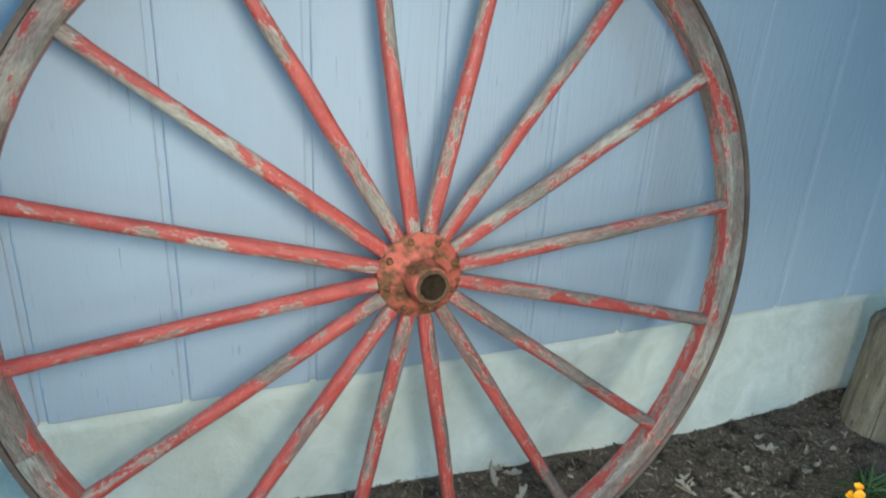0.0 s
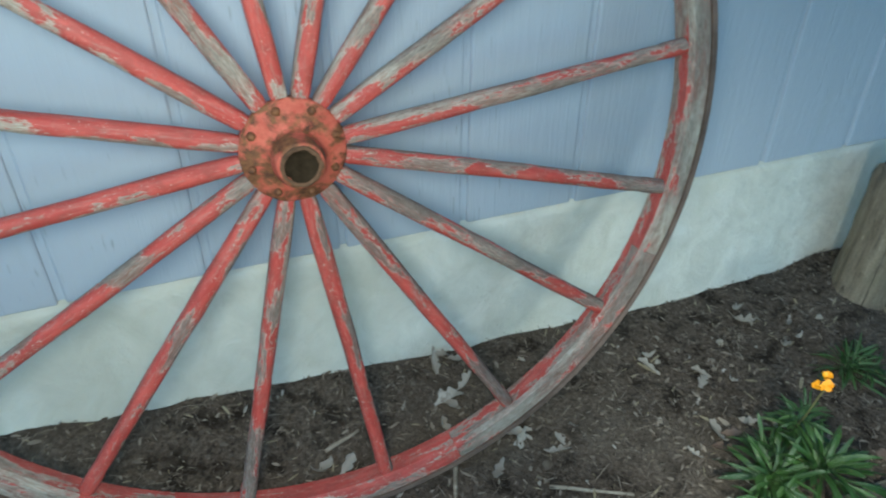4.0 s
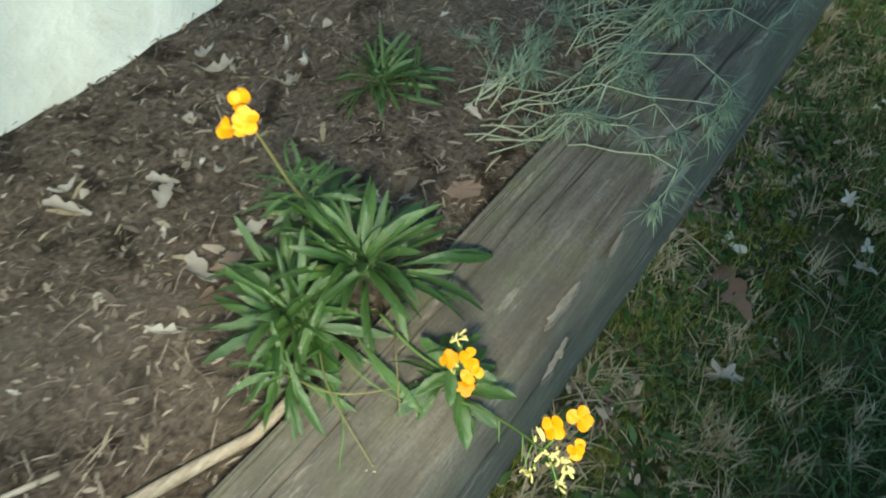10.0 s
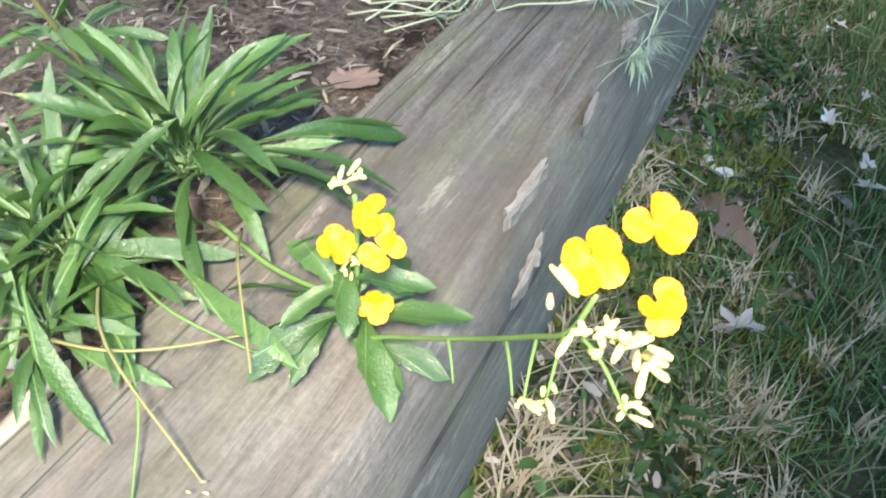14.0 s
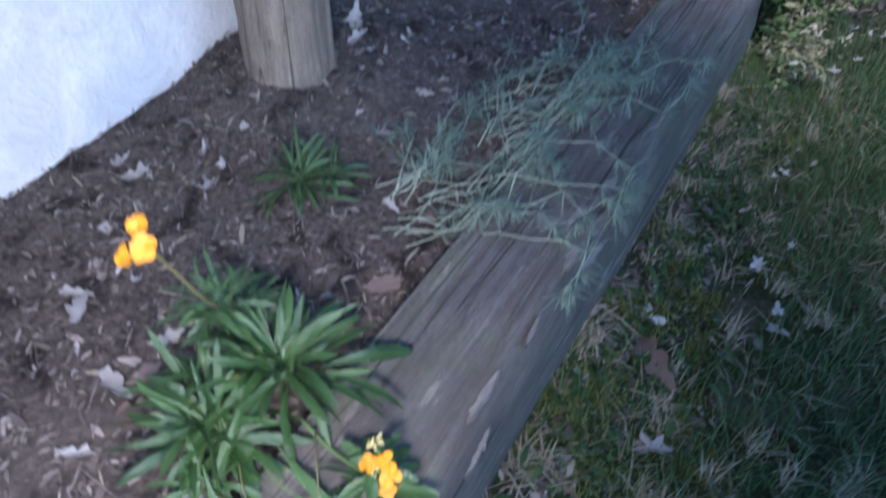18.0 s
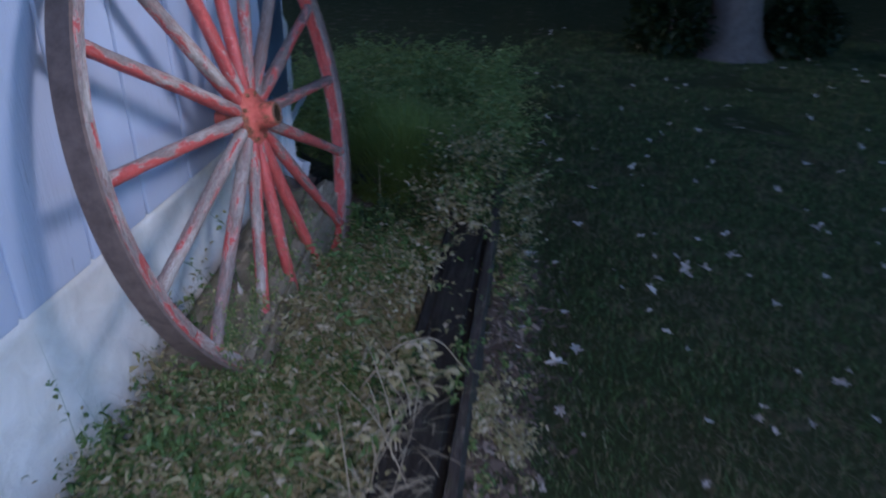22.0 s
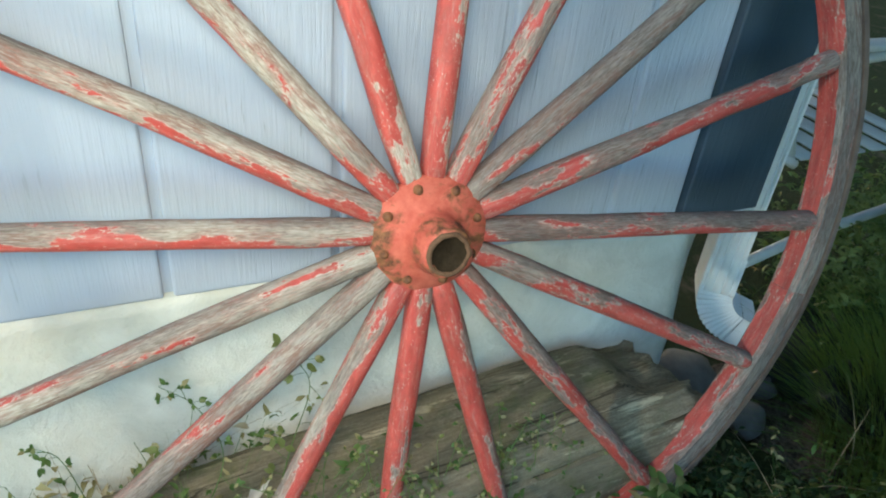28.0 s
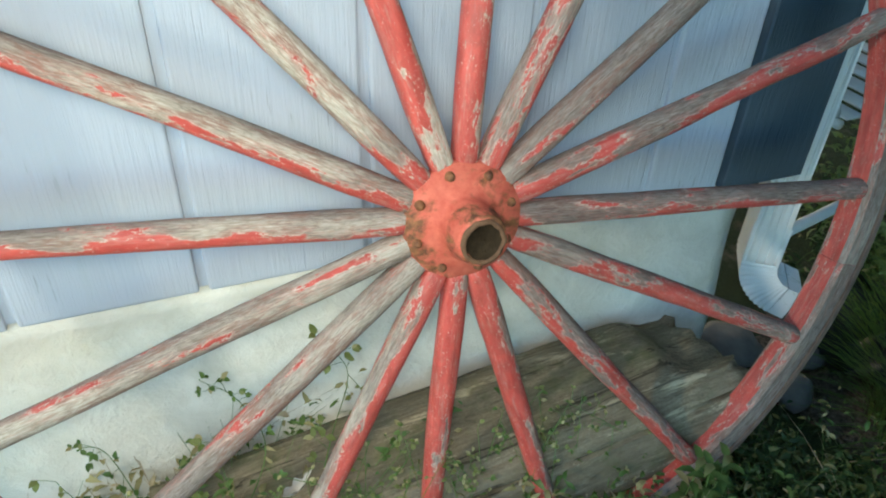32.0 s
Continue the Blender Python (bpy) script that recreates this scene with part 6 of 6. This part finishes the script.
def build_weeds():
    o = OPEN_TIMBER
    sprig_patch("chickweed", "green straggling chickweed spreading over the bed", 2.80, 4.0, 0.52, 1.03, 560, WEED, STEM, 31, 0.20, 0.030, 6.0, o)
    sprig_patch("faded_weeds", "faded yellowish weeds among the green", 2.74, 4.05, 0.46, 1.02, 520, WEED_DRY, DRY, 32, 0.20, 0.030, 7.0, o)
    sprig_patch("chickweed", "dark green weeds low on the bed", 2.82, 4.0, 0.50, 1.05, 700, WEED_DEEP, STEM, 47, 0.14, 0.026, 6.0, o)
    sprig_patch("chickweed", "green weeds hanging over the sleeper onto the lawn", 2.80, 3.45, 0.27, 0.54, 260, WEED, STEM, 41, 0.15, 0.025, 6.0, o)
    sprig_patch("faded_weeds", "faded weeds in the gap between the sleepers", 2.80, 3.40, 0.30, 0.55, 170, WEED_DRY, DRY, 45, 0.15, 0.024, 6.0, o)
    sprig_patch("chickweed", "weeds spilling over the near end of the dark sleeper", 3.1, 3.41, 0.32, 0.60, 200, WEED, STEM, 52, 0.12, 0.024, 3.0)
    sprig_patch("faded_weeds", "pale weeds spilling over the dark sleeper", 3.2, 4.6, 0.515, 0.60, 140, WEED_DRY, DRY, 53, 0.12, 0.021, 6.0)
    sprig_patch("chickweed", "tuft of weeds across the dark sleeper", 3.93, 4.1, 0.36, 0.60, 110, WEED, STEM, 42, 0.11, 0.014, 6.0)
    sprig_patch("chickweed", "green weeds round the foot of the wheel", 3.66, 4.78, 0.56, 0.88, 800, WEED, STEM, 33, 0.20, 0.024, 7.0)
    sprig_patch("faded_weeds", "faded weeds round the foot of the wheel", 3.64, 4.66, 0.56, 0.9, 520, WEED_DRY, DRY, 34, 0.21, 0.025, 7.0)
    sprig_patch("chickweed", "weeds heaped over the end of the beam", 3.71, 4.14, 0.89, 1.07, 240, WEED, STEM, 43, 0.28, 0.022, 7.0)
    sprig_patch("faded_weeds", "pale weeds heaped over the end of the beam", 3.70, 4.1, 0.88, 1.05, 150, WEED_DRY, DRY, 44, 0.27, 0.021, 7.0)
    sprig_patch("chickweed", "straggling green weeds rising round the lower spokes", 3.6, 3.95, 0.68, 0.95, 240, WEED, STEM, 56, 0.20, 0.024, 5.0)
    sprig_patch("faded_weeds", "yellowish weeds rising round the lower spokes", 3.58, 4.0, 0.64, 0.95, 240, WEED_DRY, DRY, 57, 0.19, 0.024, 5.0)
    sprig_patch("faded_weeds", "yellowish weeds under the wheel rim", 3.98, 4.58, 0.6, 0.77, 330, WEED_DRY, DRY, 58, 0.27, 0.022, 6.0)
    sprig_patch("chickweed", "bushy green weeds before the foot of the wheel", 3.98, 4.6, 0.6, 0.76, 280, WEED, STEM, 62, 0.25, 0.024, 6.0)
    sprig_patch("chickweed", "low weeds along the outer side of the dark sleeper", 3.3, 4.9, 0.26, 0.375, 170, WEED, STEM, 63, 0.07, 0.018, 8.0)
    sprig_patch("faded_weeds", "faded tuft beside the dark sleeper", 3.98, 4.16, 0.26, 0.40, 90, WEED_DRY, DRY, 64, 0.13, 0.02, 3.0)
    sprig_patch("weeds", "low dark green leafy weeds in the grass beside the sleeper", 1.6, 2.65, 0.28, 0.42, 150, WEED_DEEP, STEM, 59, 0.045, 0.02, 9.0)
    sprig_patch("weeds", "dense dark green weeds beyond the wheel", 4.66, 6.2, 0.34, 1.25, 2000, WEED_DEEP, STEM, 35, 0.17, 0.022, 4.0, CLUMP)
    sprig_patch("weeds", "lighter green weeds beyond the wheel", 4.68, 6.4, 0.34, 1.2, 700, WEED, STEM, 46, 0.18, 0.022, 5.0, CLUMP)
    sprig_patch("faded_weeds", "brownish weed tips over the sleeper end", 4.66, 5.6, 0.28, 0.62, 420, WEED_DRY, DRY, 36, 0.19, 0.022, 5.0)
    sprig_patch("chickweed", "taller weeds against the foundation", 2.92, 3.35, 0.95, 1.07, 110, WEED, STEM, 48, 0.22, 0.018, 7.0)
    sprig_patch("chickweed", "bushy green weeds on the bed", 2.8, 3.9, 0.58, 1.0, 260, WEED, STEM, 49, 0.22, 0.030, 4.0)
    sprig_patch("faded_weeds", "sparse low faded weeds where the bare soil ends", 2.56, 2.88, 0.72, 1.06, 130, WEED_DRY, DRY, 60, 0.08, 0.016, 7.0)
    sprig_patch("chickweed", "sparse low green weeds where the bare soil ends", 2.62, 2.92, 0.62, 1.06, 110, WEED, STEM, 61, 0.09, 0.016, 7.0)
    weed_stems("dead_stems", "pale arching dead stems over the weeds", 2.74, 3.9, 0.46, 0.98, 240, DRY, 50, 0.19, 0.0034)
    weed_stems("dead_stems", "pale arching dead stems by the wheel", 3.9, 5.3, 0.56, 0.86, 70, DRY, 51, 0.17, 0.003)
    tangle("dead_stems", "dry broken weed stems lying over the weeds", 2.75, 3.9, 0.42, 0.98, 1700, 37, 0.12)
    tangle("dead_stems", "dry broken weed stems near the wheel", 3.7, 4.8, 0.56, 0.9, 450, 38, 0.10)
    grass_clump("tall_grass", "dense rounded clump of fine dark green grass past the wheel", 5.36, 0.74, 0.24, 3000, 39, 0.36)
    grass_clump("tall_grass", "smaller clump of fine dark green grass", 5.75, 0.95, 0.22, 1300, 40, 0.30)
    sprig_patch("weeds", "bushy mound of leafy green weeds past the house corner", 5.5, 7.2, 0.36, 1.45, 1500, MOUND, STEM, 54, 0.30, 0.032, 2.5, CLUMP)
    sprig_patch("weeds", "feathery pale weeds on the mound", 5.6, 6.9, 0.36, 1.2, 420, SPRIG, STEM, 55, 0.30, 0.022, 3.0, CLUMP)
    p = thing("climbing_weed", "leafy green weed shoots climbing before the foundation", "weed")
    for k, pts in enumerate(([(4.02, 0.97, -0.05), (4.0, 1.0, 0.03), (3.98, 1.02, 0.09), (3.95, 1.03, 0.10)], [(4.05, 0.95, -0.05), (4.07, 0.98, 0.02), (4.10, 1.0, 0.08)], [(4.10, 0.93, -0.03), (4.16, 0.98, 0.06), (4.14, 1.01, 0.13), (4.10, 1.03, 0.16)],
                             [(4.2, 0.92, -0.02), (4.24, 0.96, 0.08), (4.27, 0.98, 0.16), (4.25, 1.0, 0.2)], [(4.22, 0.9, -0.02), (4.30, 0.94, 0.04), (4.34, 0.95, 0.06)], [(3.9, 0.96, -0.06), (3.94, 1.0, 0.0), (3.92, 1.02, 0.06)])):
        vine(p, pts, 0.0085 + 0.003 * (k % 2), 90 + k, WEED if k % 2 == 0 else SPRIG)
    n = thing("chickweed_sprig", "pale green sprigs with tiny flowers before the beam", "weed")
    r = random.Random(8)
    for k in range(105):
        x = 3.95 + 0.66 * r.random() ** 1.3
        y = 0.845 + 0.05 * r.random()
        pts = [(x, y, -0.12), (x + r.gauss(0, 0.02), y - 0.01, -0.04), (x + r.gauss(0, 0.035), y + 0.005, 0.0), (x + r.gauss(0, 0.03), y + 0.015, 0.03 + 0.11 * r.random() ** 1.4)]
        vine(n, pts, 0.0065, 200 + k, SPRIG if k % 3 else WEED)

    w = thing("leafy_weed", "bright green broad leafed weed at the foot of the wheel rim", "weed")
    r2 = random.Random(17)
    for bx, by in ((4.71, 0.79), (4.735, 0.80), (4.69, 0.805)):
        z0 = float(bed_height(bx, by))
        top = Vector((bx + r2.gauss(0, 0.01), by - 0.01, 0.03 + 0.02 * r2.random()))
        part("stem", stem_bm([(bx, by, z0), (bx, by - 0.004, z0 + 0.07), top], 0.0013, 0.0009, 5), STEM, w)
        n2 = 13
        c = np.array([list(Vector((bx, by, z0 + 0.05)).lerp(top, (k + 1) / n2)) for k in range(n2)])
        d = np.array([(math.cos(k * 2.4), math.sin(k * 2.4), 0.35) for k in range(n2)])
        part("leaves", leaf_cloud("leaves", c, d, np.tile((0, 0, 1.0), (n2, 1)), np.full(n2, 0.028), np.full(n2, 0.012), WEED, 0.12, 0.3), None, w)


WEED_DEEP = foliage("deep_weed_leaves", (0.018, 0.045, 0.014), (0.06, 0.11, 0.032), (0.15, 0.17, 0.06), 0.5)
MOUND = foliage("mound_leaves", (0.10, 0.18, 0.055), (0.26, 0.36, 0.13), None, 0.55)


build_mulch()
build_lawn_grass()
build_litter()
build_sticks()
build_wallflower()
build_silver_plant()
build_weeds()


# ---------------------------------------------------------------- downspout, chair, sheet, stones, tree
def ribbed_section(w, d, flute=0.0045):
    """Outline of a fluted rectangular downspout, in x and y."""
    pts = []
    for (ax, ay), (bx, by) in (((-w, -d), (w, -d)), ((w, -d), (w, d)), ((w, d), (-w, d)), ((-w, d), (-w, -d))):
        n = 24 if abs(bx - ax) > abs(by - ay) else 16
        for k in range(n):
            t = k / n
            nx, ny = (by - ay), -(bx - ax)
            l = math.hypot(nx, ny)
            rib = flute * (1 if k % 4 == 2 else 0)
            pts.append((ax + (bx - ax) * t - nx / l * rib, ay + (by - ay) * t - ny / l * rib))
    return pts


def spout_bm(path, w, d, pleat=0.0, flute=0.0045):
    """Sweep the section along path points given as (position, tangent)."""
    bm = bmesh.new()
    sec = ribbed_section(w, d, flute)
    rings = []
    for i, (p, t) in enumerate(path):
        t = Vector(t).normalized()
        ex = SPOUT_SIDE
        ey = t.cross(ex).normalized()
        s = 1 + (pleat if i % 2 else -pleat)
        rings.append([bm.verts.new(Vector(p) + ex * x * s + ey * y * s) for x, y in sec])
    m = len(sec)
    for a, b in zip(rings, rings[1:]):
        for k in range(m):
            bm.faces.new((a[k], a[(k + 1) % m], b[(k + 1) % m], b[k]))
    bmesh.ops.recalc_face_normals(bm, faces=bm.faces[:])
    sharpen(bm, 30)
    return bm


SPOUT_SIDE = Vector((0.6, 0.8, 0)).normalized()      # the axis about which the elbow bends


def build_downspout():
    s = thing("downspout", "white fluted metal downspout with a pleated elbow at the house corner", "downspout")
    x, y = SPOUT_XY
    down = Vector((0, 0, -1))
    out = SPOUT_SIDE.cross(Vector((0, 0, 1))).normalized()
    if out.x < 0:
        out = -out
    part("pipe", spout_bm([((x, y, 2.8), down), ((x, y, 0.125), down)], 0.037, 0.029), VINYL, s)
    part("elbow_collar", spout_bm([((x, y, 0.132), down), ((x, y, 0.055), down)], 0.0392, 0.0312), VINYL, s)
    path, n, r = [], 22, 0.075
    c = Vector((x, y, 0.055)) + out * r
    for k in range(n + 1):
        a = radians(72) * k / n
        path.append((c - out * r * math.cos(a) - Vector((0, 0, 1)) * r * math.sin(a), down * math.cos(a) + out * math.sin(a)))
    p, t = path[-1]
    part("elbow", spout_bm(path, 0.039, 0.031, 0.035, 0.0), VINYL, s, "pleated white elbow stained with algae")
    part("outlet", spout_bm([(p, t), (p + t * 0.028, t)], 0.0392, 0.0312, 0.0, 0.0), VINYL, s)
    # near-black band just inside the outlet, standing for the pipe's inner shade
    part("dark_inside", spout_bm([(p + t * 0.02, t), (p + t * 0.0205, t)], 0.034, 0.026), DIRT_SHADE, s)
    for z in (0.085, 0.30):
        b = part("screw", lathe_bm([(0.0, 0.003), (0.004, 0.002), (0.005, 0.0)], 8), SCREW, s)
        b.matrix_local = Matrix.Translation(Vector((x, y, z)) + out * 0.0345) @ out.to_track_quat("Z", "Y").to_matrix().to_4x4()


def lawn_chair():
    c = thing("lawn_chair", "old white tubular metal lawn chair standing in the dark yard", "chair", Matrix.Translation(CHAIR_AT) @ Matrix.Rotation(radians(CHAIR_TURN), 4, "Z") @ Matrix.Scale(1.06, 4))
    w = 0.27
    for s in (-1, 1):
        arm = [(s * w, 0.26, 0.0), (s * w, 0.27, 0.30), (s * w, 0.26, 0.55), (s * w, 0.20, 0.61), (s * w, 0.0, 0.62), (s * w, -0.20, 0.60), (s * w, -0.27, 0.54), (s * w, -0.28, 0.3), (s * w, -0.26, 0.0)]
        pts = []
        for a, b in zip(arm, arm[1:]):
            pts += [Vector(a).lerp(Vector(b), k / 3) for k in range(3)]
        part("side_frame", tube_bm(pts + [Vector(arm[-1])], 0.0125, 10), TUBE, c)
        part("armrest", box_bm(s * w - 0.022, s * w + 0.022, -0.19, 0.18, 0.628, 0.645, 0.006), TUBE, c)
        part("back_post", tube_bm([(s * (w - 0.03), -0.18, 0.36), (s * (w - 0.03), -0.30, 0.65), (s * (w - 0.03), -0.38, 0.9)], 0.011, 10), TUBE, c)
    for y in (-0.2, 0.24):
        part("cross_tube", tube_bm([(-w, y, 0.37), (w, y, 0.37)], 0.011, 10), TUBE, c)
    part("cross_tube", tube_bm([(-w + 0.03, -0.38, 0.9), (w - 0.03, -0.38, 0.9)], 0.011, 10), TUBE, c)
    for k in range(6):
        y = -0.16 + 0.075 * k
        part("seat_strap", box_bm(-w, w, y - 0.026, y + 0.026, 0.378, 0.383, 0.001, 1), TUBE, c)
    for k in range(6):
        f = (k + 0.5) / 6
        b = part("back_strap", box_bm(-w + 0.03, w - 0.03, -0.003, 0.003, -0.026, 0.026, 0.001, 1), TUBE, c)
        b.matrix_local = Matrix.Translation((0, -0.19 - 0.18 * f, 0.40 + 0.48 * f)) @ Matrix.Rotation(radians(21), 4, "X")


def build_sheet():
    bm = bmesh.new()
    n = 26
    vs = [[bm.verts.new((0.34 * (i / n - 0.5), 0.30 * (j / n - 0.5), 0.05 * noise.noise((i * 0.21, j * 0.21, 3)) + 0.02 * noise.noise((i * 0.6, j * 0.6, 8)))) for i in range(n + 1)] for j in range(n + 1)]
    for j in range(n):
        for i in range(n):
            bm.faces.new((vs[j][i], vs[j][i + 1], vs[j + 1][i + 1], vs[j + 1][i]))
    bmesh.ops.solidify(bm, geom=bm.faces[:], thickness=0.002)
    ob = part("plastic_sheet", bm, PLASTIC)
    ob.matrix_world = Matrix.Translation((5.32, 0.98, -0.09)) @ Matrix.Rotation(0.4, 4, "Z")
    tagged(ob, "crumpled black plastic sheet among the weeds", "plastic sheet")
    pipe = part("drain_pipe", tube_bm([(5.12, 1.15, 0.06), (5.3, 1.18, 0.075), (5.65, 1.23, 0.08)], 0.011, 12), TUBE)
    tagged(pipe, "thin grey plastic pipe behind the downspout", "pipe")


def stone_mesh(seed, size):
    bm = bmesh.new()
    bmesh.ops.create_icosphere(bm, subdivisions=3, radius=1)
    for v in bm.verts:
        d = v.co.normalized()
        v.co = Vector((d.x * size * 1.2, d.y * size, d.z * size * 0.62)) * (1 + 0.22 * noise.noise(d * 1.4 + Vector((seed, 0, 0))) + 0.08 * noise.noise(d * 4 + Vector((0, seed, 0))))
    return bm


def build_stones():
    for k, (x, y, z, s) in enumerate(((4.96, 1.0, -0.14, 0.045), (5.06, 0.96, -0.14, 0.04), (5.02, 1.08, -0.13, 0.05), (5.14, 1.02, -0.13, 0.042), (4.9, 0.93, -0.15, 0.035), (5.2, 1.12, -0.12, 0.05))):
        ob = part("stone", stone_mesh(k * 2.3, s), STONE)
        ob.matrix_world = Matrix.Translation((x, y, z + s * 0.3)) @ Matrix.Rotation(k, 4, "Z")
        tagged(ob, "rough grey stone lying under the downspout", "stone", "stones at the corner")
    ob = part("pebble", stone_mesh(9.1, 0.024), plain("pale_stone", (0.55, 0.52, 0.46), 0.85, 0.2, 40, 0.4))
    ob.matrix_world = Matrix.Translation((0.79, 0.835, float(bed_height(0.79, 0.835)) + 0.012))
    tagged(ob, "pale rounded stone at the foot of the wheel", "stone")


def build_tree():
    x, y = 8.85, -1.2
    z = float(lawn_height(x, y))
    t = thing("tree", "old tree with ivy round the foot of its trunk", "tree", Matrix.Translation((x, y, z)))
    pts = [(0, 0, -0.2), (0, 0, 0.0), (0.0, 0, 0.06), (0.0, 0, 0.16), (0.01, 0, 0.32), (0.03, 0.02, 0.6), (0.02, 0.05, 1.4), (-0.04, 0.1, 2.4), (0, 0.05, 3.6)]
    bm = tube_bm(pts, [0.42, 0.35, 0.29, 0.235, 0.195, 0.175, 0.165, 0.15, 0.12], 28)
    roughen(bm, 0.03, 0.22, 1.0, (1, 1, 0.3))
    part("trunk", bm, BARK, t, "grey bark trunk")
    r = random.Random(4)
    for k in range(7):
        a = k * 0.9 + r.uniform(-0.2, 0.2)
        h = 2.3 + 0.25 * k
        d = Vector((math.cos(a), math.sin(a), 0.55))
        p0 = Vector((0, 0.06, h))
        part("limb", tube_bm([p0, p0 + d * 0.9, p0 + d * 1.9 + Vector((0, 0, 0.25)), p0 + d * 2.9 + Vector((0, 0, 0.2))], [0.1, 0.075, 0.05, 0.02], 9), BARK, t)
    # unseen crown, added broad and dense to keep sky light off the far lawn
    g = rnd(77)
    n = 22000
    clump = g.normal(0, 1, (90, 3)) * (2.7, 2.9, 0.8) + (0.6, 0, 4.9)
    clump[:, 2] = clump[:, 2].clip(4.2, None)
    base = clump[g.integers(0, 90, n)] + g.normal(0, 0.45, (n, 3)).clip(-0.9, 0.9)
    me = leaf_cloud("unseen_crown", base, g.normal(0, 1, (n, 3)), g.normal(0, 0.5, (n, 3)) + (0, 0, 1.0), g.uniform(0.2, 0.36, n), g.uniform(0.14, 0.25, n), IVY, 0.1, 0.2)
    tagged(part("unseen_crown", me, None, t), kind="stuff")
    # shrubs of ivy at both sides of the trunk
    for dx, dy, s, label in ((-0.1, 0.52, 0.37, "dark round shrub beside the tree trunk"), (0.0, -0.5, 0.34, "dark ivy shrub on the other side of the trunk")):
        b = thing("shrub", label, "shrub", Matrix.Translation((x + dx, y + dy, z)))
        n = 2600
        u = g.normal(0, 1, (n, 3))
        u = unit(u) * (g.random((n, 1)) ** 0.3)
        bump = np.array([0.75 + 0.5 * noise.noise(Vector(q) * 2.2 + Vector((dy, 0, 0))) for q in u])[:, None]
        base = u * bump * (s, s, s * 0.95) + (0, 0, s * 0.62)
        base[:, 2] = base[:, 2].clip(0.02, None)
        me = leaf_cloud("leaves", base, u + g.normal(0, 0.6, (n, 3)), np.tile((0, 0, 1.0), (n, 1)), g.uniform(0.04, 0.08, n), g.uniform(0.03, 0.06, n), IVY, 0.1, 0.2)
        tagged(part("leaves", me, None, b), kind="stuff")
        for k in range(6):
            a = k * 1.05
            part("branch", tube_bm([(0, 0, -0.03), (0.12 * math.cos(a), 0.12 * math.sin(a), s * 0.5), (0.25 * math.cos(a), 0.25 * math.sin(a), s)], [0.014, 0.01, 0.004], 6), BARK, b)


def build_leaf_screen():
    """An added mass of dark leaves that blocks low sky light beyond the yard."""
    g = rnd(91)
    n = 56000
    a = g.uniform(-1.15, 0.75, n)
    dist = g.uniform(11.5, 16, n)
    h = 7.5 + 2.5 * np.array([noise.noise((q * 6, 0.0, 3.0)) for q in a])
    base = np.stack([2 + dist * np.cos(a), dist * np.sin(a), -0.4 + h * g.random(n) ** 0.9], 1)
    me = leaf_cloud("woods", base, g.normal(0, 1, (n, 3)), g.normal(0, 0.6, (n, 3)) + (-0.6, 0, 0.7), g.uniform(0.25, 0.45, n), g.uniform(0.16, 0.3, n), IVY, 0.1, 0.2)
    tagged(new("woods", me), "added screen of dark leaves that blocks sky light behind the yard", "woods", kind="stuff")


SPOUT_XY = (5.067, 1.130)
CHAIR_AT, CHAIR_TURN = (5.74, 1.7, -0.29), -90
build_downspout()
lawn_chair()
build_sheet()
build_stones()
build_tree()
build_leaf_screen()
